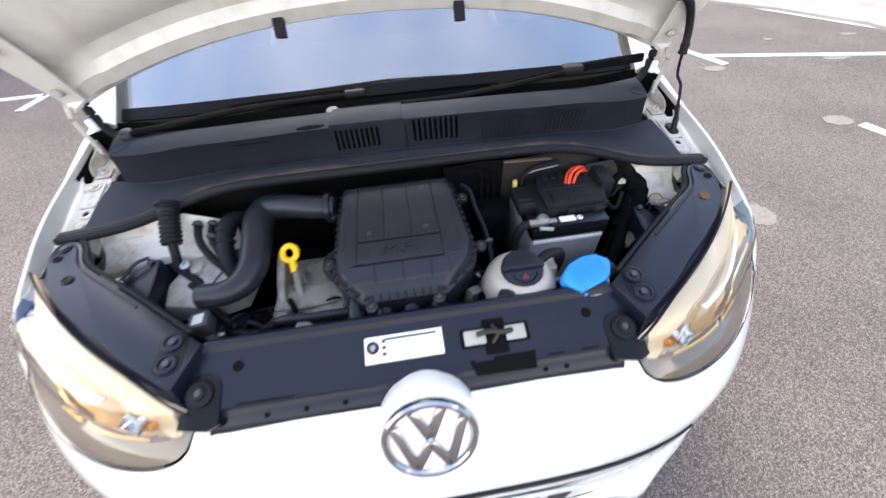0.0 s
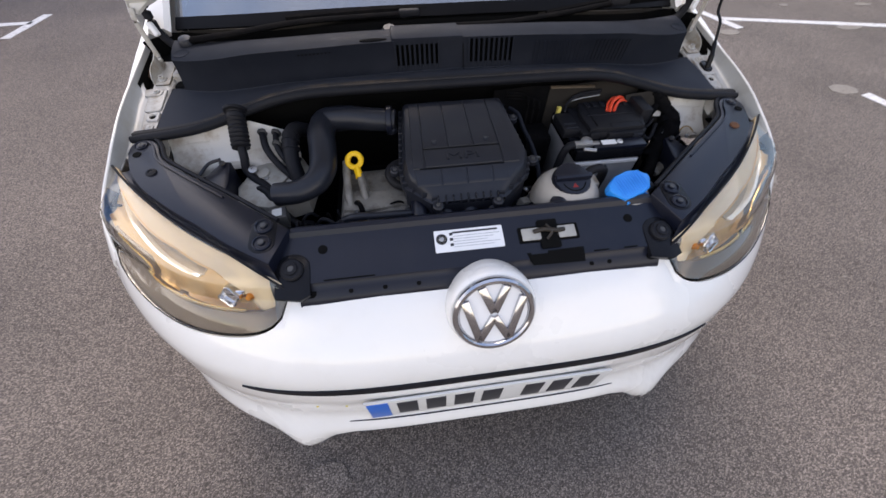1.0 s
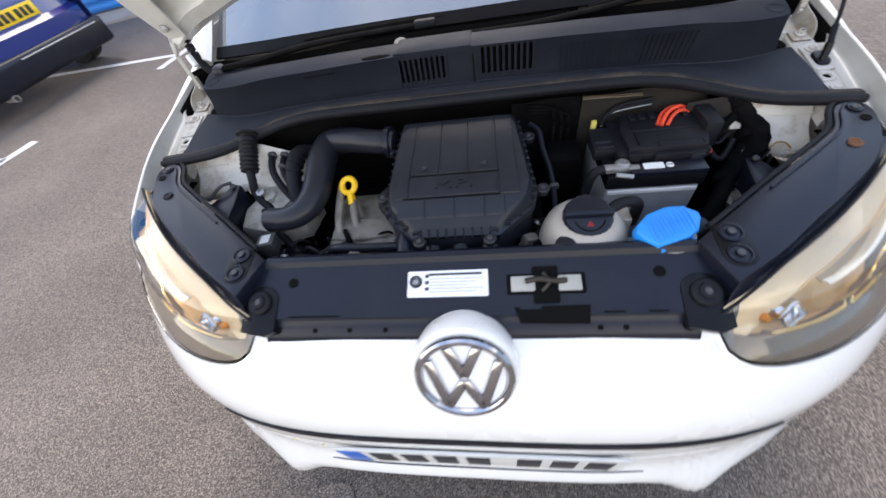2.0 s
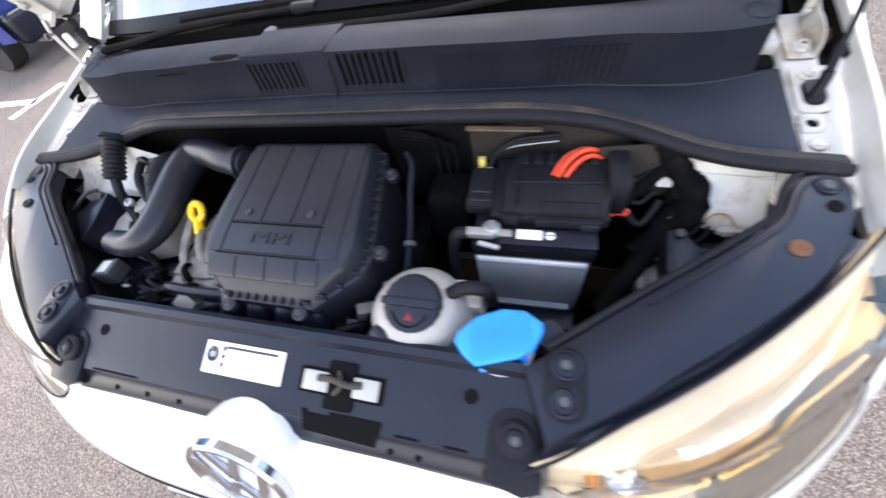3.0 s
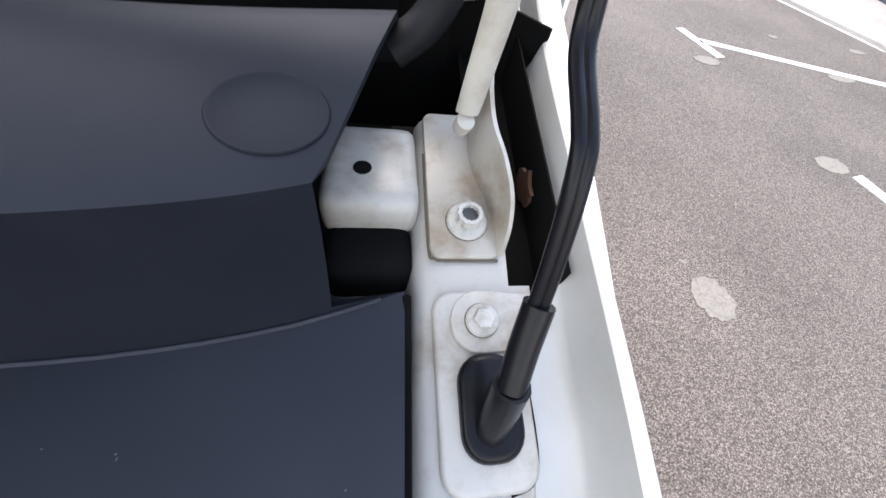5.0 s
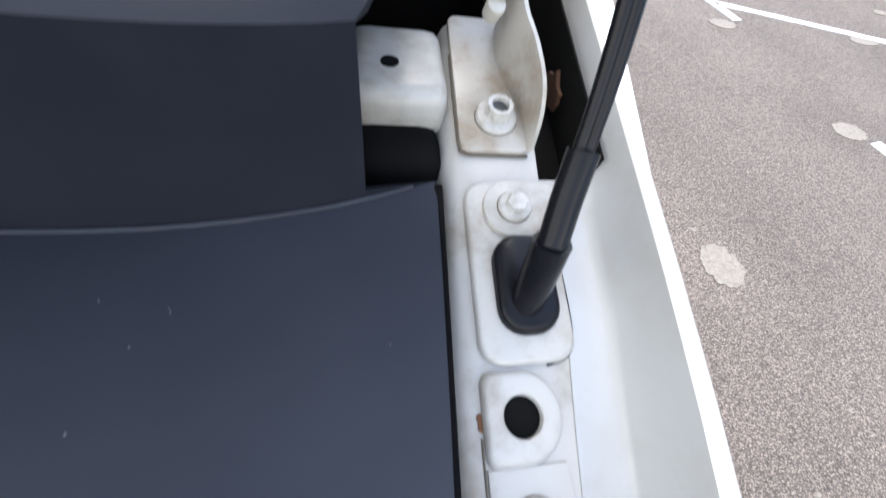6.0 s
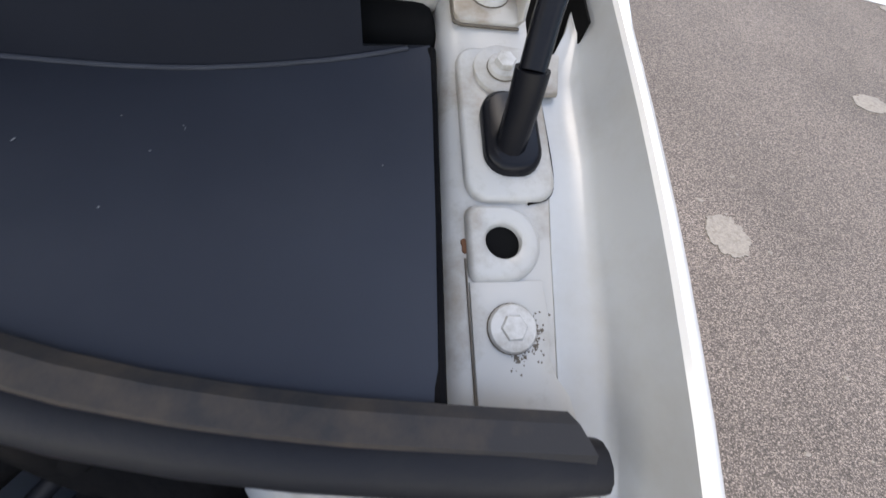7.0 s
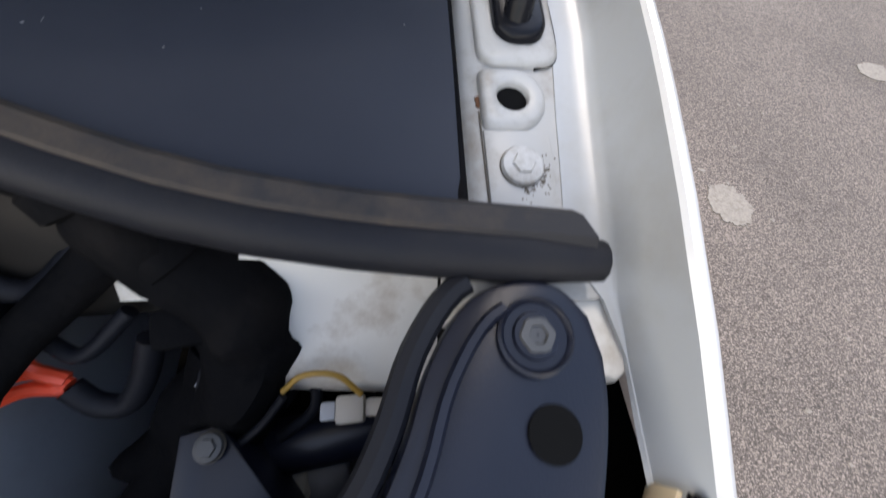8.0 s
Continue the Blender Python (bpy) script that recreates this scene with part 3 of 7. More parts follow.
def build_nose():
    xs = [0.0] + [0.352 * k / 8 for k in range(1, 9)] + steps(0.37, 0.80, 26)
    xs = [-x for x in xs[:0:-1]] + xs

    def top(x):
        x = abs(x)
        if x <= 0.35:
            return 0.720
        if x < 0.735:
            return spline_table(x, LAMP_LOW) - 0.003
        return lerp_table(x, [(0.735, 0.745), (0.75, 0.735), (0.77, 0.70), (0.80, 0.63)])

    def low(x):
        return spline_table(abs(x), [(0, 0.378), (0.30, 0.375), (0.35, 0.36), (0.40, 0.312), (0.435, 0.279), (0.47, 0.300), (0.52, 0.33), (0.62, 0.30), (0.80, 0.26)])

    vs = [0, 0.015, 0.035, 0.06, 0.1, 0.15, 0.2, 0.26, 0.32, 0.38, 0.43, 0.48, 0.54, 0.6, 0.66, 0.72, 0.78, 0.84, 0.89, 0.93, 0.96, 0.985, 1]
    rows = [[(x, skin_y(x, top(x) + (low(x) - top(x)) * v), top(x) + (low(x) - top(x)) * v) for x in xs] for v in vs]
    bumper = part("front_bumper", sheet(rows, 0.006, out=(0, -1, 0.2)), M_WHITE, car, "glossy white plastic front bumper")
    # return lip under the chin
    rows = [[(x, skin_y(x, low(x)) + o, low(x) - d) for x in xs] for o, d in ((0.001, 0), (0.012, 0.006), (0.05, 0.008), (0.14, 0.0))]
    part("bumper_lip", sheet(rows, 0.004), M_BLACK, bumper, "black plastic underside of the bumper")
    # dark slot across the bumper
    pts = steps(-0.485, 0.485, 60)
    half = lambda x: 0.0095 * math.sqrt(max(0.0, 1 - (abs(x) / 0.486) ** 3)) + 0.0002
    rows = [[(x, skin_y(x, 0.567 + s * half(x)) - o, 0.567 + s * half(x)) for x in pts] for s, o in ((-1, 0.0), (-0.9, 0.0035), (0, 0.0035), (0.9, 0.0035), (1, 0.0))]
    part("bumper_slot", sheet(rows), M_GLOSSBLACK, bumper, "narrow black slot trim across the bumper")
    # raised boss round the badge
    c, ax = Vector((0, 0.118, 0.707)), Vector((0, -0.895, 0.445))
    part("badge_boss", lathe([(0.074, -0.075), (0.080, -0.045), (0.083, -0.025), (0.0825, -0.010), (0.0795, -0.0025), (0.0765, 0.0), (0.06, 0.0005)], c, ax, 48), M_WHITE, bumper, "rounded white boss behind the badge")
    badge = part("badge", lathe([(0.0745, 0.0), (0.0745, 0.010), (0.071, 0.0135), (0.066, 0.0135), (0.0625, 0.010), (0.062, 0.006), (0.002, 0.0055)], c, ax, 56), M_BADGE, car, "round chrome badge on the bumper")
    part("badge_backing", lathe([(0.0615, 0.0062), (0.0005, 0.0066)], c, ax, 40), M_LABEL, badge, "white disc in the chrome ring")
    m = Matrix.Translation(c) @ ax.to_track_quat("Z", "Y").to_matrix().to_4x4()
    for ax_, ay_, bx_, by_ in ((-0.022, 0.058, 0.0, 0.006), (0.022, 0.058, 0.0, 0.006), (-0.052, 0.034, -0.0265, -0.052), (0.052, 0.034, 0.0265, -0.052), (-0.0265, -0.052, 0.0, -0.004), (0.0265, -0.052, 0.0, -0.004)):
        a, b = Vector((ax_, ay_, 0)), Vector((bx_, by_, 0))
        d = (b - a).normalized()
        s = Vector((-d.y, d.x, 0)) * 0.0075
        bm = slab([(p.x, p.y) for p in (a + s, b + s, b - s, a - s)], 0.006, 0.0125, 0.002)
        bm.transform(m)
        part("badge_bar", bm, M_BADGE, badge)
    # number plate with plain bars
    bm = rbox(-0.26, 0.26, 0.0385, 0.0445, 0.424, 0.532, 0.003)
    plate = part("number_plate", bm, M_PLATE, car, "pale grey number plate with dark bars")
    part("plate_band", rbox(-0.255, -0.212, 0.0372, 0.039, 0.43, 0.526, 0.001), M_PLATEBLUE, plate, "blue band at the plate's end")
    for x0 in (-0.195, -0.135, -0.075, -0.015, 0.075, 0.135, 0.195):
        part("plate_bar", rbox(x0, x0 + 0.042, 0.0370, 0.039, 0.443, 0.517, 0.001), M_INK, plate)
    part("plate_slot", sheet([[(x, skin_y(x, 0.408) - o, 0.408 + h * (1.02 - (abs(x) / 0.31) ** 6)) for x in steps(-0.31, 0.31, 30)] for o, h in ((0.0, -0.0024), (0.0022, -0.0016), (0.0022, 0.0016), (0.0, 0.0024))]), M_BLACK, bumper, "black gap below the plate")
    for x in (-0.30, -0.36):
        part("fixing_dot", lathe([(0.003, 0), (0.002, 0.002)], (x, skin_y(x, 0.49), 0.49), (0, -1, 0), 10), M_BRASS, bumper)


def lamp_point(s, v, off=0.0):
    """A place on the headlamp: s along it, v from lower to upper rim, off inwards."""
    xa, xb = 0.352 + 0.384 * s, 0.352 + 0.350 * s
    x = xa + (xb - xa) * v
    lo, hi = spline_table(xa, LAMP_LOW), spline_table(xb, LAMP_HIGH)
    z = lo + (hi - lo) * v
    y = skin_y(x, z)
    bulge = 0.010 * math.sin(math.pi * v) * math.sin(math.pi * min(1, s * 1.2 + 0.05))
    e = 1e-3
    nrm = Vector((-(skin_y(x + e, z) - skin_y(x - e, z)) / (2 * e), 1, -(skin_y(x, z + e) - skin_y(x, z - e)) / (2 * e))).normalized()
    return Vector((x, y, z)) + nrm * (off - bulge)


def build_headlamps():
    ss, vs = steps(0, 1, 26), steps(0, 1, 10)
    for side in (1, -1):
        flip = (lambda b: b) if side == 1 else mirror
        lamp = part("headlamp", flip(sheet([[lamp_point(s, v) for s in ss] for v in vs], 0.0025, out=(0.4, -1, 0.5))), M_LENS, car, "large swept headlamp with a clear lens")
        lamp.visible_shadow = False
        # inside: silver upper band, warm reflector hollow, grey-brown lower bezel
        deep = lambda s, v: 0.014 + 0.045 * (math.sin(math.pi * min(1, max(0, (v - 0.2) / 0.70))) ** 0.7) * (math.sin(math.pi * (0.04 + 0.92 * s)) ** 0.6)
        part("reflector", flip(sheet([[lamp_point(s, v, deep(s, v)) for s in ss] for v in steps(0.16, 0.90, 15)], 0.002, out=(0.4, -1, 0.5))), M_REFLECT, lamp, "warm tan reflector hollow")
        low = lambda s: lerp_table(s, [(0.0, 0.30), (0.14, 0.30), (0.19, 0.40), (0.26, 0.66), (0.34, 0.80), (0.55, 0.865), (1.0, 0.85)])
        part("upper_band", flip(sheet([[lamp_point(s, low(s) + (0.985 - low(s)) * f, o) for s in steps(0, 1, 44)] for f, o in ((-0.25, 0.036), (-0.08, 0.022), (0.0, 0.012), (0.25, 0.012), (0.6, 0.014), (0.82, 0.011), (1.0, 0.004))], 0.002, out=(0.4, -1, 0.5))), M_SILVER, lamp, "cream upper band widening at the inner end")
        # bright fold across the outer half, faceted plate above it
        rows = [[lamp_point(s, (0.655 + 0.36 * (s - 0.43)) + w * math.sin(math.pi * (s - 0.42) / 0.54), o) for s in steps(0.43, 0.95, 16)] for w, o in ((-0.030, 0.030), (-0.024, 0.015), (0.0, 0.012), (0.024, 0.015), (0.030, 0.03))]
        part("light_fold", flip(sheet(rows, 0.0015, out=(0.4, -1, 0.5))), M_MIRROR, lamp, "bright curved fold of the reflector")
        rows = [[lamp_point(s, (0.66 + 0.36 * (s - 0.43)) * (1 - f) + 0.87 * f, 0.020 + 0.010 * math.sin(math.pi * f)) for s in steps(0.42, 0.94, 18)] for f in steps(0, 1, 6)]
        part("side_panel", flip(sheet(rows, 0.0015, out=(0.4, -1, 0.5))), M_WEDGE, lamp, "grey-tan panel between fold and band")
        rows = [[lamp_point(s, v * (1 - 0.35 * max(0, s - 0.6)), o) for s in steps(0.03, 0.97, 24)] for v, o in ((0.015, 0.005), (0.10, 0.008), (0.20, 0.012), (0.27, 0.014), (0.29, 0.03))]
        part("bezel", flip(sheet(rows, 0.002, out=(0.4, -1, 0.5))), M_BEZEL, lamp, "grey-brown lower bezel")
        trim = lambda s: (0.285 + 0.02 * math.sin(3 * s)) * (1 - 0.35 * max(0, s - 0.6)) + 2.6 * max(0.0, s - 0.86) ** 1.5
        part("bezel_trim", flip(tube([lamp_point(s, trim(s), 0.0125) for s in steps(0.22, 0.94, 24)], 0.0019, 8, 2)), M_GOLD, lamp, "thin golden trim line")
        teeth = join(*[tube([lamp_point(s, trim(s) - 0.018, 0.0125), lamp_point(s, trim(s) + 0.012, 0.0125)], 0.0009, 5, 1) for s in steps(0.24, 0.60, 34)])
        part("trim_ribs", flip(teeth), M_GOLD, lamp, "fine golden ribs on the bezel's edge")
        part("lamp_rib", flip(tube([lamp_point(s, low(s) + 0.012, 0.0105) for s in steps(0.30, 0.95, 14)], 0.0011, 8, 2)), M_REFLECT, lamp)
        rows = [[lamp_point(s, v, 0.004) for s in (0.0, 0.03, 0.075)] for v in steps(0.02, 0.98, 6)]
        part("end_block", flip(sheet(rows, 0.02, out=(0.4, -1, 0.5))), M_ENDBLOCK, lamp, "grey end block of the lamp")
        c = lamp_point(0.285, 0.42, 0.020)
        shield = part("bulb_shield", flip(lathe([(0.017, -0.02), (0.019, 0.0), (0.019, 0.014), (0.0175, 0.017), (0.0145, 0.0165), (0.013, 0.010), (0.0005, 0.010)], c, (0.25, -0.85, 0.45), 20, lambda a: 1 + 0.16 * math.cos(4 * a + 0.5))), M_CHROME, lamp, "boxy chrome bulb shield")
        part("shield_flap", flip(rbox(c.x - 0.026, c.x - 0.008, c.y - 0.010, c.y - 0.003, c.z - 0.004, c.z + 0.016, 0.002)), M_CHROME, shield)
        c = lamp_point(0.195, 0.44, 0.010)
        part("indicator_bulb", flip(lathe([(0.006, -0.012), (0.0072, 0.0), (0.0045, 0.006), (0.001, 0.0065)], c, (0.25, -0.85, 0.45), 16)), M_AMBER, lamp, "amber indicator bulb")
        # black rim
        rim = [lamp_point(s, 1.0, -0.001) for s in steps(0, 1, 16)]
        part("lamp_seal", flip(tube(rim, 0.0022, 8, 1)), M_RUBBER, lamp, "black seal along the lamp's top")
        rim = [lamp_point(s, 0.0, -0.001) for s in steps(0, 1, 20)]
        part("lamp_gap", flip(tube(rim, 0.0009, 6, 1)), M_HOLE, lamp)


RIM_X = [(0.34, 0.716), (0.39, 0.720), (0.43, 0.715), (0.478, 0.7055), (0.53, 0.7025), (0.56, 0.7048), (0.59, 0.7082), (0.63, 0.7132), (0.67, 0.7172), (0.754, 0.7210), (0.85, 0.7250), (1.0, 0.74)]
RIM_Z = [(0.34, 0.70), (0.37, 0.742), (0.40, 0.772), (0.44, 0.802), (0.478, 0.825), (0.53, 0.848), (0.59, 0.861), (0.67, 0.871), (0.754, 0.884), (0.85, 0.900), (1.0, 0.93)]


CREASE_X = [(0.34, 0.708), (0.45, 0.699), (0.54, 0.698), (0.563, 0.700), (0.582, 0.7025), (0.633, 0.7075), (0.66, 0.711), (0.70, 0.712), (0.75, 0.715), (0.85, 0.720), (1.0, 0.735)]


def rail_z(x, y):
    return 0.822 + 0.19 * (y - 0.575)


def side_x(y, z):
    w = spline_table(y, [(0.38, 0.775), (0.45, 0.80), (0.62, 0.822), (0.9, 0.815), (1.3, 0.812), (2.6, 0.82), (3.1, 0.80), (3.42, 0.72), (3.5, 0.62)])
    return w - 0.05 * max(0.0, 0.45 - z) ** 1.2 - 0.30 * max(0.0, z - 0.70) ** 2


def build_fenders():
    ys = steps(0.34, 1.0, 33)
    for side in (1, -1):
        flip = (lambda b: b) if side == 1 else mirror
        rows = []
        for y in ys:
            rx, rz = spline_table(y, RIM_X), spline_table(y, RIM_Z)
            # inner flange: a rounded channel down to the bolted strip, cut away beside the hinge
            cx, z0 = spline_table(y, CREASE_X), rail_z(0.67, y) + 0.0007
            strip = min(1.0, max(0.0, (y - 0.535) / 0.02)) * min(1.0, max(0.0, (0.722 - y) / 0.014)) ** 0.5
            tall = 0.34 + 0.66 * strip if y > 0.6 else 1.0
            low = min(rz - (rz - z0) * tall, rz - 0.02)
            row = [(cx - 0.018 * strip, y, low), (cx - 0.010 * strip, y, low), (cx - 0.004 * strip, y, low + 0.0006 * strip), (cx - 0.001 * strip, y, low + 0.0022 * strip), (cx + 0.0006, y, low + 0.0055 * strip)]
            for k in (0.3, 0.6, 0.85):
                q = low + 0.0055 * strip + (rz - 0.003 - low - 0.0055 * strip) * k
                row.append((cx + 0.0006 + (rx - 0.0012 - cx - 0.0006) * k ** 0.8, y, q))
            row += [(rx - 0.001, y, rz - 0.0025), (rx, y, rz - 0.0006), (rx + 0.0018, y, rz), (rx + 0.0042, y, rz - 0.0012)]
            lead = len(row)
            grow = 0.010 * min(1.0, max(0.0, (y - 0.70) / 0.12))
            row[-1] = (row[-1][0] + grow, *row[-1][1:])
            arch = 0.29 + math.sqrt(max(0.0, 0.325**2 - (y - 0.62) ** 2))
            zl = max(0.24, arch if abs(y - 0.62) < 0.325 else 0.24)
            for k in range(1, 11):
                a = k / 10
                z = rz - 0.002 - (rz - 0.622) * a
                x = rx + 0.0042 + grow + (side_x(y, 0.62) - rx - 0.0042 - grow) * a ** (0.72 if y < 0.56 else 0.72 + 0.18 * min(1.0, (y - 0.56) / 0.1))
                row.append((x, y, z))
            for k in range(1, 6):
                z = 0.62 + (zl - 0.62) * k / 5
                row.append((side_x(y, z), y, z))
            # the wing never stands out past the nose's own skin
            row = [(min(x, max(0.3, (y - spline_table(z, Y0)) / lerp_table(y, [(0.36, 1.12), (0.46, 1.02), (0.60, 0.78)])) ** 0.25 - 0.001) if y < 0.62 and k >= lead else x, y, z) for k, (x, y, z) in enumerate(row)]
            rows.append(row)
        fender = part("front_fender", flip(sheet([r[8:] for r in rows], 0.003, out=(1, 0, 0.3))), M_WHITE, car, "glossy white front wing")
        part("wing_flange", flip(sheet([r[:9] for y, r in zip(ys, rows) if y > 0.43], 0.002, out=(-1, 0, 0.3))), M_FLANGE, fender, "inner flange of the wing, its white greyed for shade")
        # added sheet, black in place of the shade inside the wing
        shade_rows = [[(spline_table(y, RIM_X) - 0.003 - o, y, spline_table(y, RIM_Z) - d) for y in steps(0.41, 0.535, 8)] for o, d in ((0.012, 0.045), (0.014, 0.06), (0.020, 0.09), (0.034, 0.13))]
        part("wing_shade", flip(sheet(shade_rows, 0.001)), M_HOLE, car, "black sheet for the shade inside the wing")
        # doors and rear quarter
        rows = [[(side_x(y, z), y, z) for z in steps(0.93, 0.24, 12)] for y in steps(1.004, 2.05, 8)]
        door = part("door", flip(sheet(rows, 0.004, out=(1, 0, 0))), M_WHITE, car, "white front door")
        part("door_handle", flip(rbox(0.80, 0.835, 1.80, 1.96, 0.80, 0.825, 0.008)), M_WHITE, door)
        rows = []
        for y in steps(2.054, 3.5, 24):
            arch = 0.29 + math.sqrt(max(0.0, 0.325**2 - (y - 3.03) ** 2))
            zl = arch if abs(y - 3.03) < 0.325 else 0.24
            rows.append([(side_x(y, zl + (0.94 - zl) * k / 12), y, zl + (0.94 - zl) * k / 12) for k in range(13)])
        part("rear_quarter", flip(sheet(rows, 0.004, out=(1, 0, 0))), M_WHITE, car, "white rear quarter panel")
        # greenhouse: pillars and side glass
        ga = lambda y, t: (0.765 - 0.20 * t - 0.03 * max(0, y - 2.6), y, 0.935 + t * 0.50)
        part("side_window", flip(sheet([[ga(1.15 + 0.55 * t, t), ga(2.0, t), ga(2.9 - 0.1 * t, t)] for t in steps(0, 0.92, 6)], 0.004)), M_GLASS, car, "dark side window")
        part("windscreen_pillar", flip(tube([(0.672, 0.84, 0.925), (0.665, 1.05, 1.075), (0.62, 1.30, 1.24), (0.56, 1.60, 1.42)], 0.026, 8, 4, 0.7)), M_WHITE, car, "white windscreen pillar")
        part("rear_pillar", flip(tube([(0.73, 3.3, 0.93), (0.66, 3.15, 1.15), (0.56, 2.95, 1.43)], 0.07, 8, 4, 0.7)), M_WHITE, car)
        mirror_ob = part("door_mirror", flip(lathe([(0.03, -0.06), (0.075, -0.03), (0.085, 0.02), (0.08, 0.05), (0.002, 0.052)], (0.90, 1.25, 1.0), (0, 1, 0.05), 20)), M_WHITE, car, "white door mirror")
        part("mirror_arm", flip(tube([(0.76, 1.22, 0.95), (0.84, 1.24, 0.97)], 0.02, 8, 2)), M_BLACK, mirror_ob)
        # wheels
        for wy in (0.62, 3.03):
            wheel = part("wheel", flip(lathe([(0.20, -0.085), (0.27, -0.085), (0.288, -0.07), (0.29, 0.0), (0.288, 0.07), (0.27, 0.085), (0.20, 0.085)], (0.72, wy, 0.29), (1, 0, 0), 40)), M_TYRE, car, "black tyre on a silver rim")
            part("rim", flip(lathe([(0.198, 0.0), (0.2, 0.075), (0.19, 0.06), (0.06, 0.055), (0.03, 0.06), (0.001, 0.06)], (0.72, wy, 0.29), (1, 0, 0), 40)), M_RIM, wheel, "silver wheel rim")


GLASS_Y = [(0, 0.800), (0.3, 0.812), (0.5, 0.832), (0.64, 0.862)]


def build_screen_and_cabin():
    rows = []
    for t in steps(0, 1, 14):
        w = 0.645 - 0.075 * t
        rows.append([(w * u, spline_table(abs(u) * 0.645, GLASS_Y) + 0.76 * t + 0.05 * t * u * u, 0.922 + 0.024 * (1 - u * u) + 0.47 * t + 0.045 * math.sin(math.pi * t)) for u in steps(-1, 1, 24)])
    ws = part("windscreen", sheet(rows, 0.004), M_GLASS, car, "clear raked windscreen reflecting the sky")
    ws.visible_shadow = False
    band = lambda t, e: [(0.645 * u - 0.075 * t * u, spline_table(abs(u) * 0.645, GLASS_Y) + 0.76 * t + 0.05 * t * u * u - 0.001, 0.922 + 0.024 * (1 - u * u) + 0.47 * t + 0.045 * math.sin(math.pi * t) - e) for u in steps(-1, 1, 24)]
    part("screen_border", sheet([band(t, -0.0012) for t in (0, 0.01, 0.02, 0.03)], 0.001), M_FRIT, ws, "black printed border at the screen's foot")
    roof = [[((0.60 - 0.04 * abs(s)) * u, 1.56 + 1.5 * t, 1.425 + 0.055 * math.sin(math.pi * min(1, 0.2 + t * 0.9)) - 0.035 * u * u) for u in steps(-1, 1, 12)] for t in steps(0, 1, 10) for s in (0,)]
    part("roof", sheet(roof, 0.01), M_WHITE, car, "white roof")
    part("dashboard", sheet([[(x, y, z) for x in steps(-0.66, 0.66, 8)] for y, z in ((0.915, 0.90), (1.0, 0.925), (1.25, 0.95), (1.35, 0.90), (1.37, 0.6), (1.37, 0.3))], 0.01), M_DASH, car, "dark dashboard under the windscreen")
    part("cabin_floor", rbox(-0.74, 0.74, 1.3, 3.4, 0.24, 0.3, 0.01), M_DASH, car)
    for x in (-0.36, 0.36):
        seat = part("front_seat", rbox(x - 0.24, x + 0.24, 1.75, 2.2, 0.35, 0.6, 0.06, 3), M_SEAT, car, "dark grey cloth front seat")
        part("seat_back", rbox(x - 0.23, x + 0.23, 2.18, 2.32, 0.5, 1.25, 0.06, 3), M_SEAT, seat)
    part("rear_panel", sheet([[(0.74 * u * (1 - 0.2 * t), 3.5 + 0.04 * (1 - u * u) - 0.35 * max(0, t - 0.45), 0.26 + 1.14 * t) for u in steps(-1, 1, 10)] for t in steps(0, 1, 12)], 0.01), M_WHITE, car, "white tailgate")
    part("headliner", sheet([[(0.56 * u, 1.60 + 1.42 * t, 1.405 + 0.05 * math.sin(math.pi * min(1, 0.2 + t * 0.9)) - 0.035 * u * u) for u in steps(-1, 1, 8)] for t in steps(0, 1, 8)], 0.01), M_DASH, car, "dark headliner under the roof")
    part("tailgate_trim", sheet([[(0.72 * u * (1 - 0.2 * t), 3.46 + 0.04 * (1 - u * u) - 0.35 * max(0, t - 0.45), 0.28 + 1.10 * t) for u in steps(-1, 1, 10)] for t in steps(0, 1, 12)], 0.01), M_DASH, car, "dark trim inside the tailgate")
    part("underbody", rbox(-0.70, 0.70, 0.75, 3.4, 0.17, 0.25, 0.02), M_BLACK, car)


HINGE = Vector((0, 0.845, 0.965))
OPEN = radians(60)


def bonnet_point(u, w, off=0.0):
    """A place on the open bonnet: u across, w from the hinge line forwards, off towards its underside."""
    crown = 0.045 * (1 - (u / 0.74) ** 2)
    d = Vector((0, -math.cos(OPEN), math.sin(OPEN)))
    n = Vector((0, math.sin(OPEN), math.cos(OPEN)))
    bend = -0.10 * max(0.0, w - 0.35) ** 2
    return Vector((u, 0, 0)) + HINGE + d * w + n * (crown + bend - off)


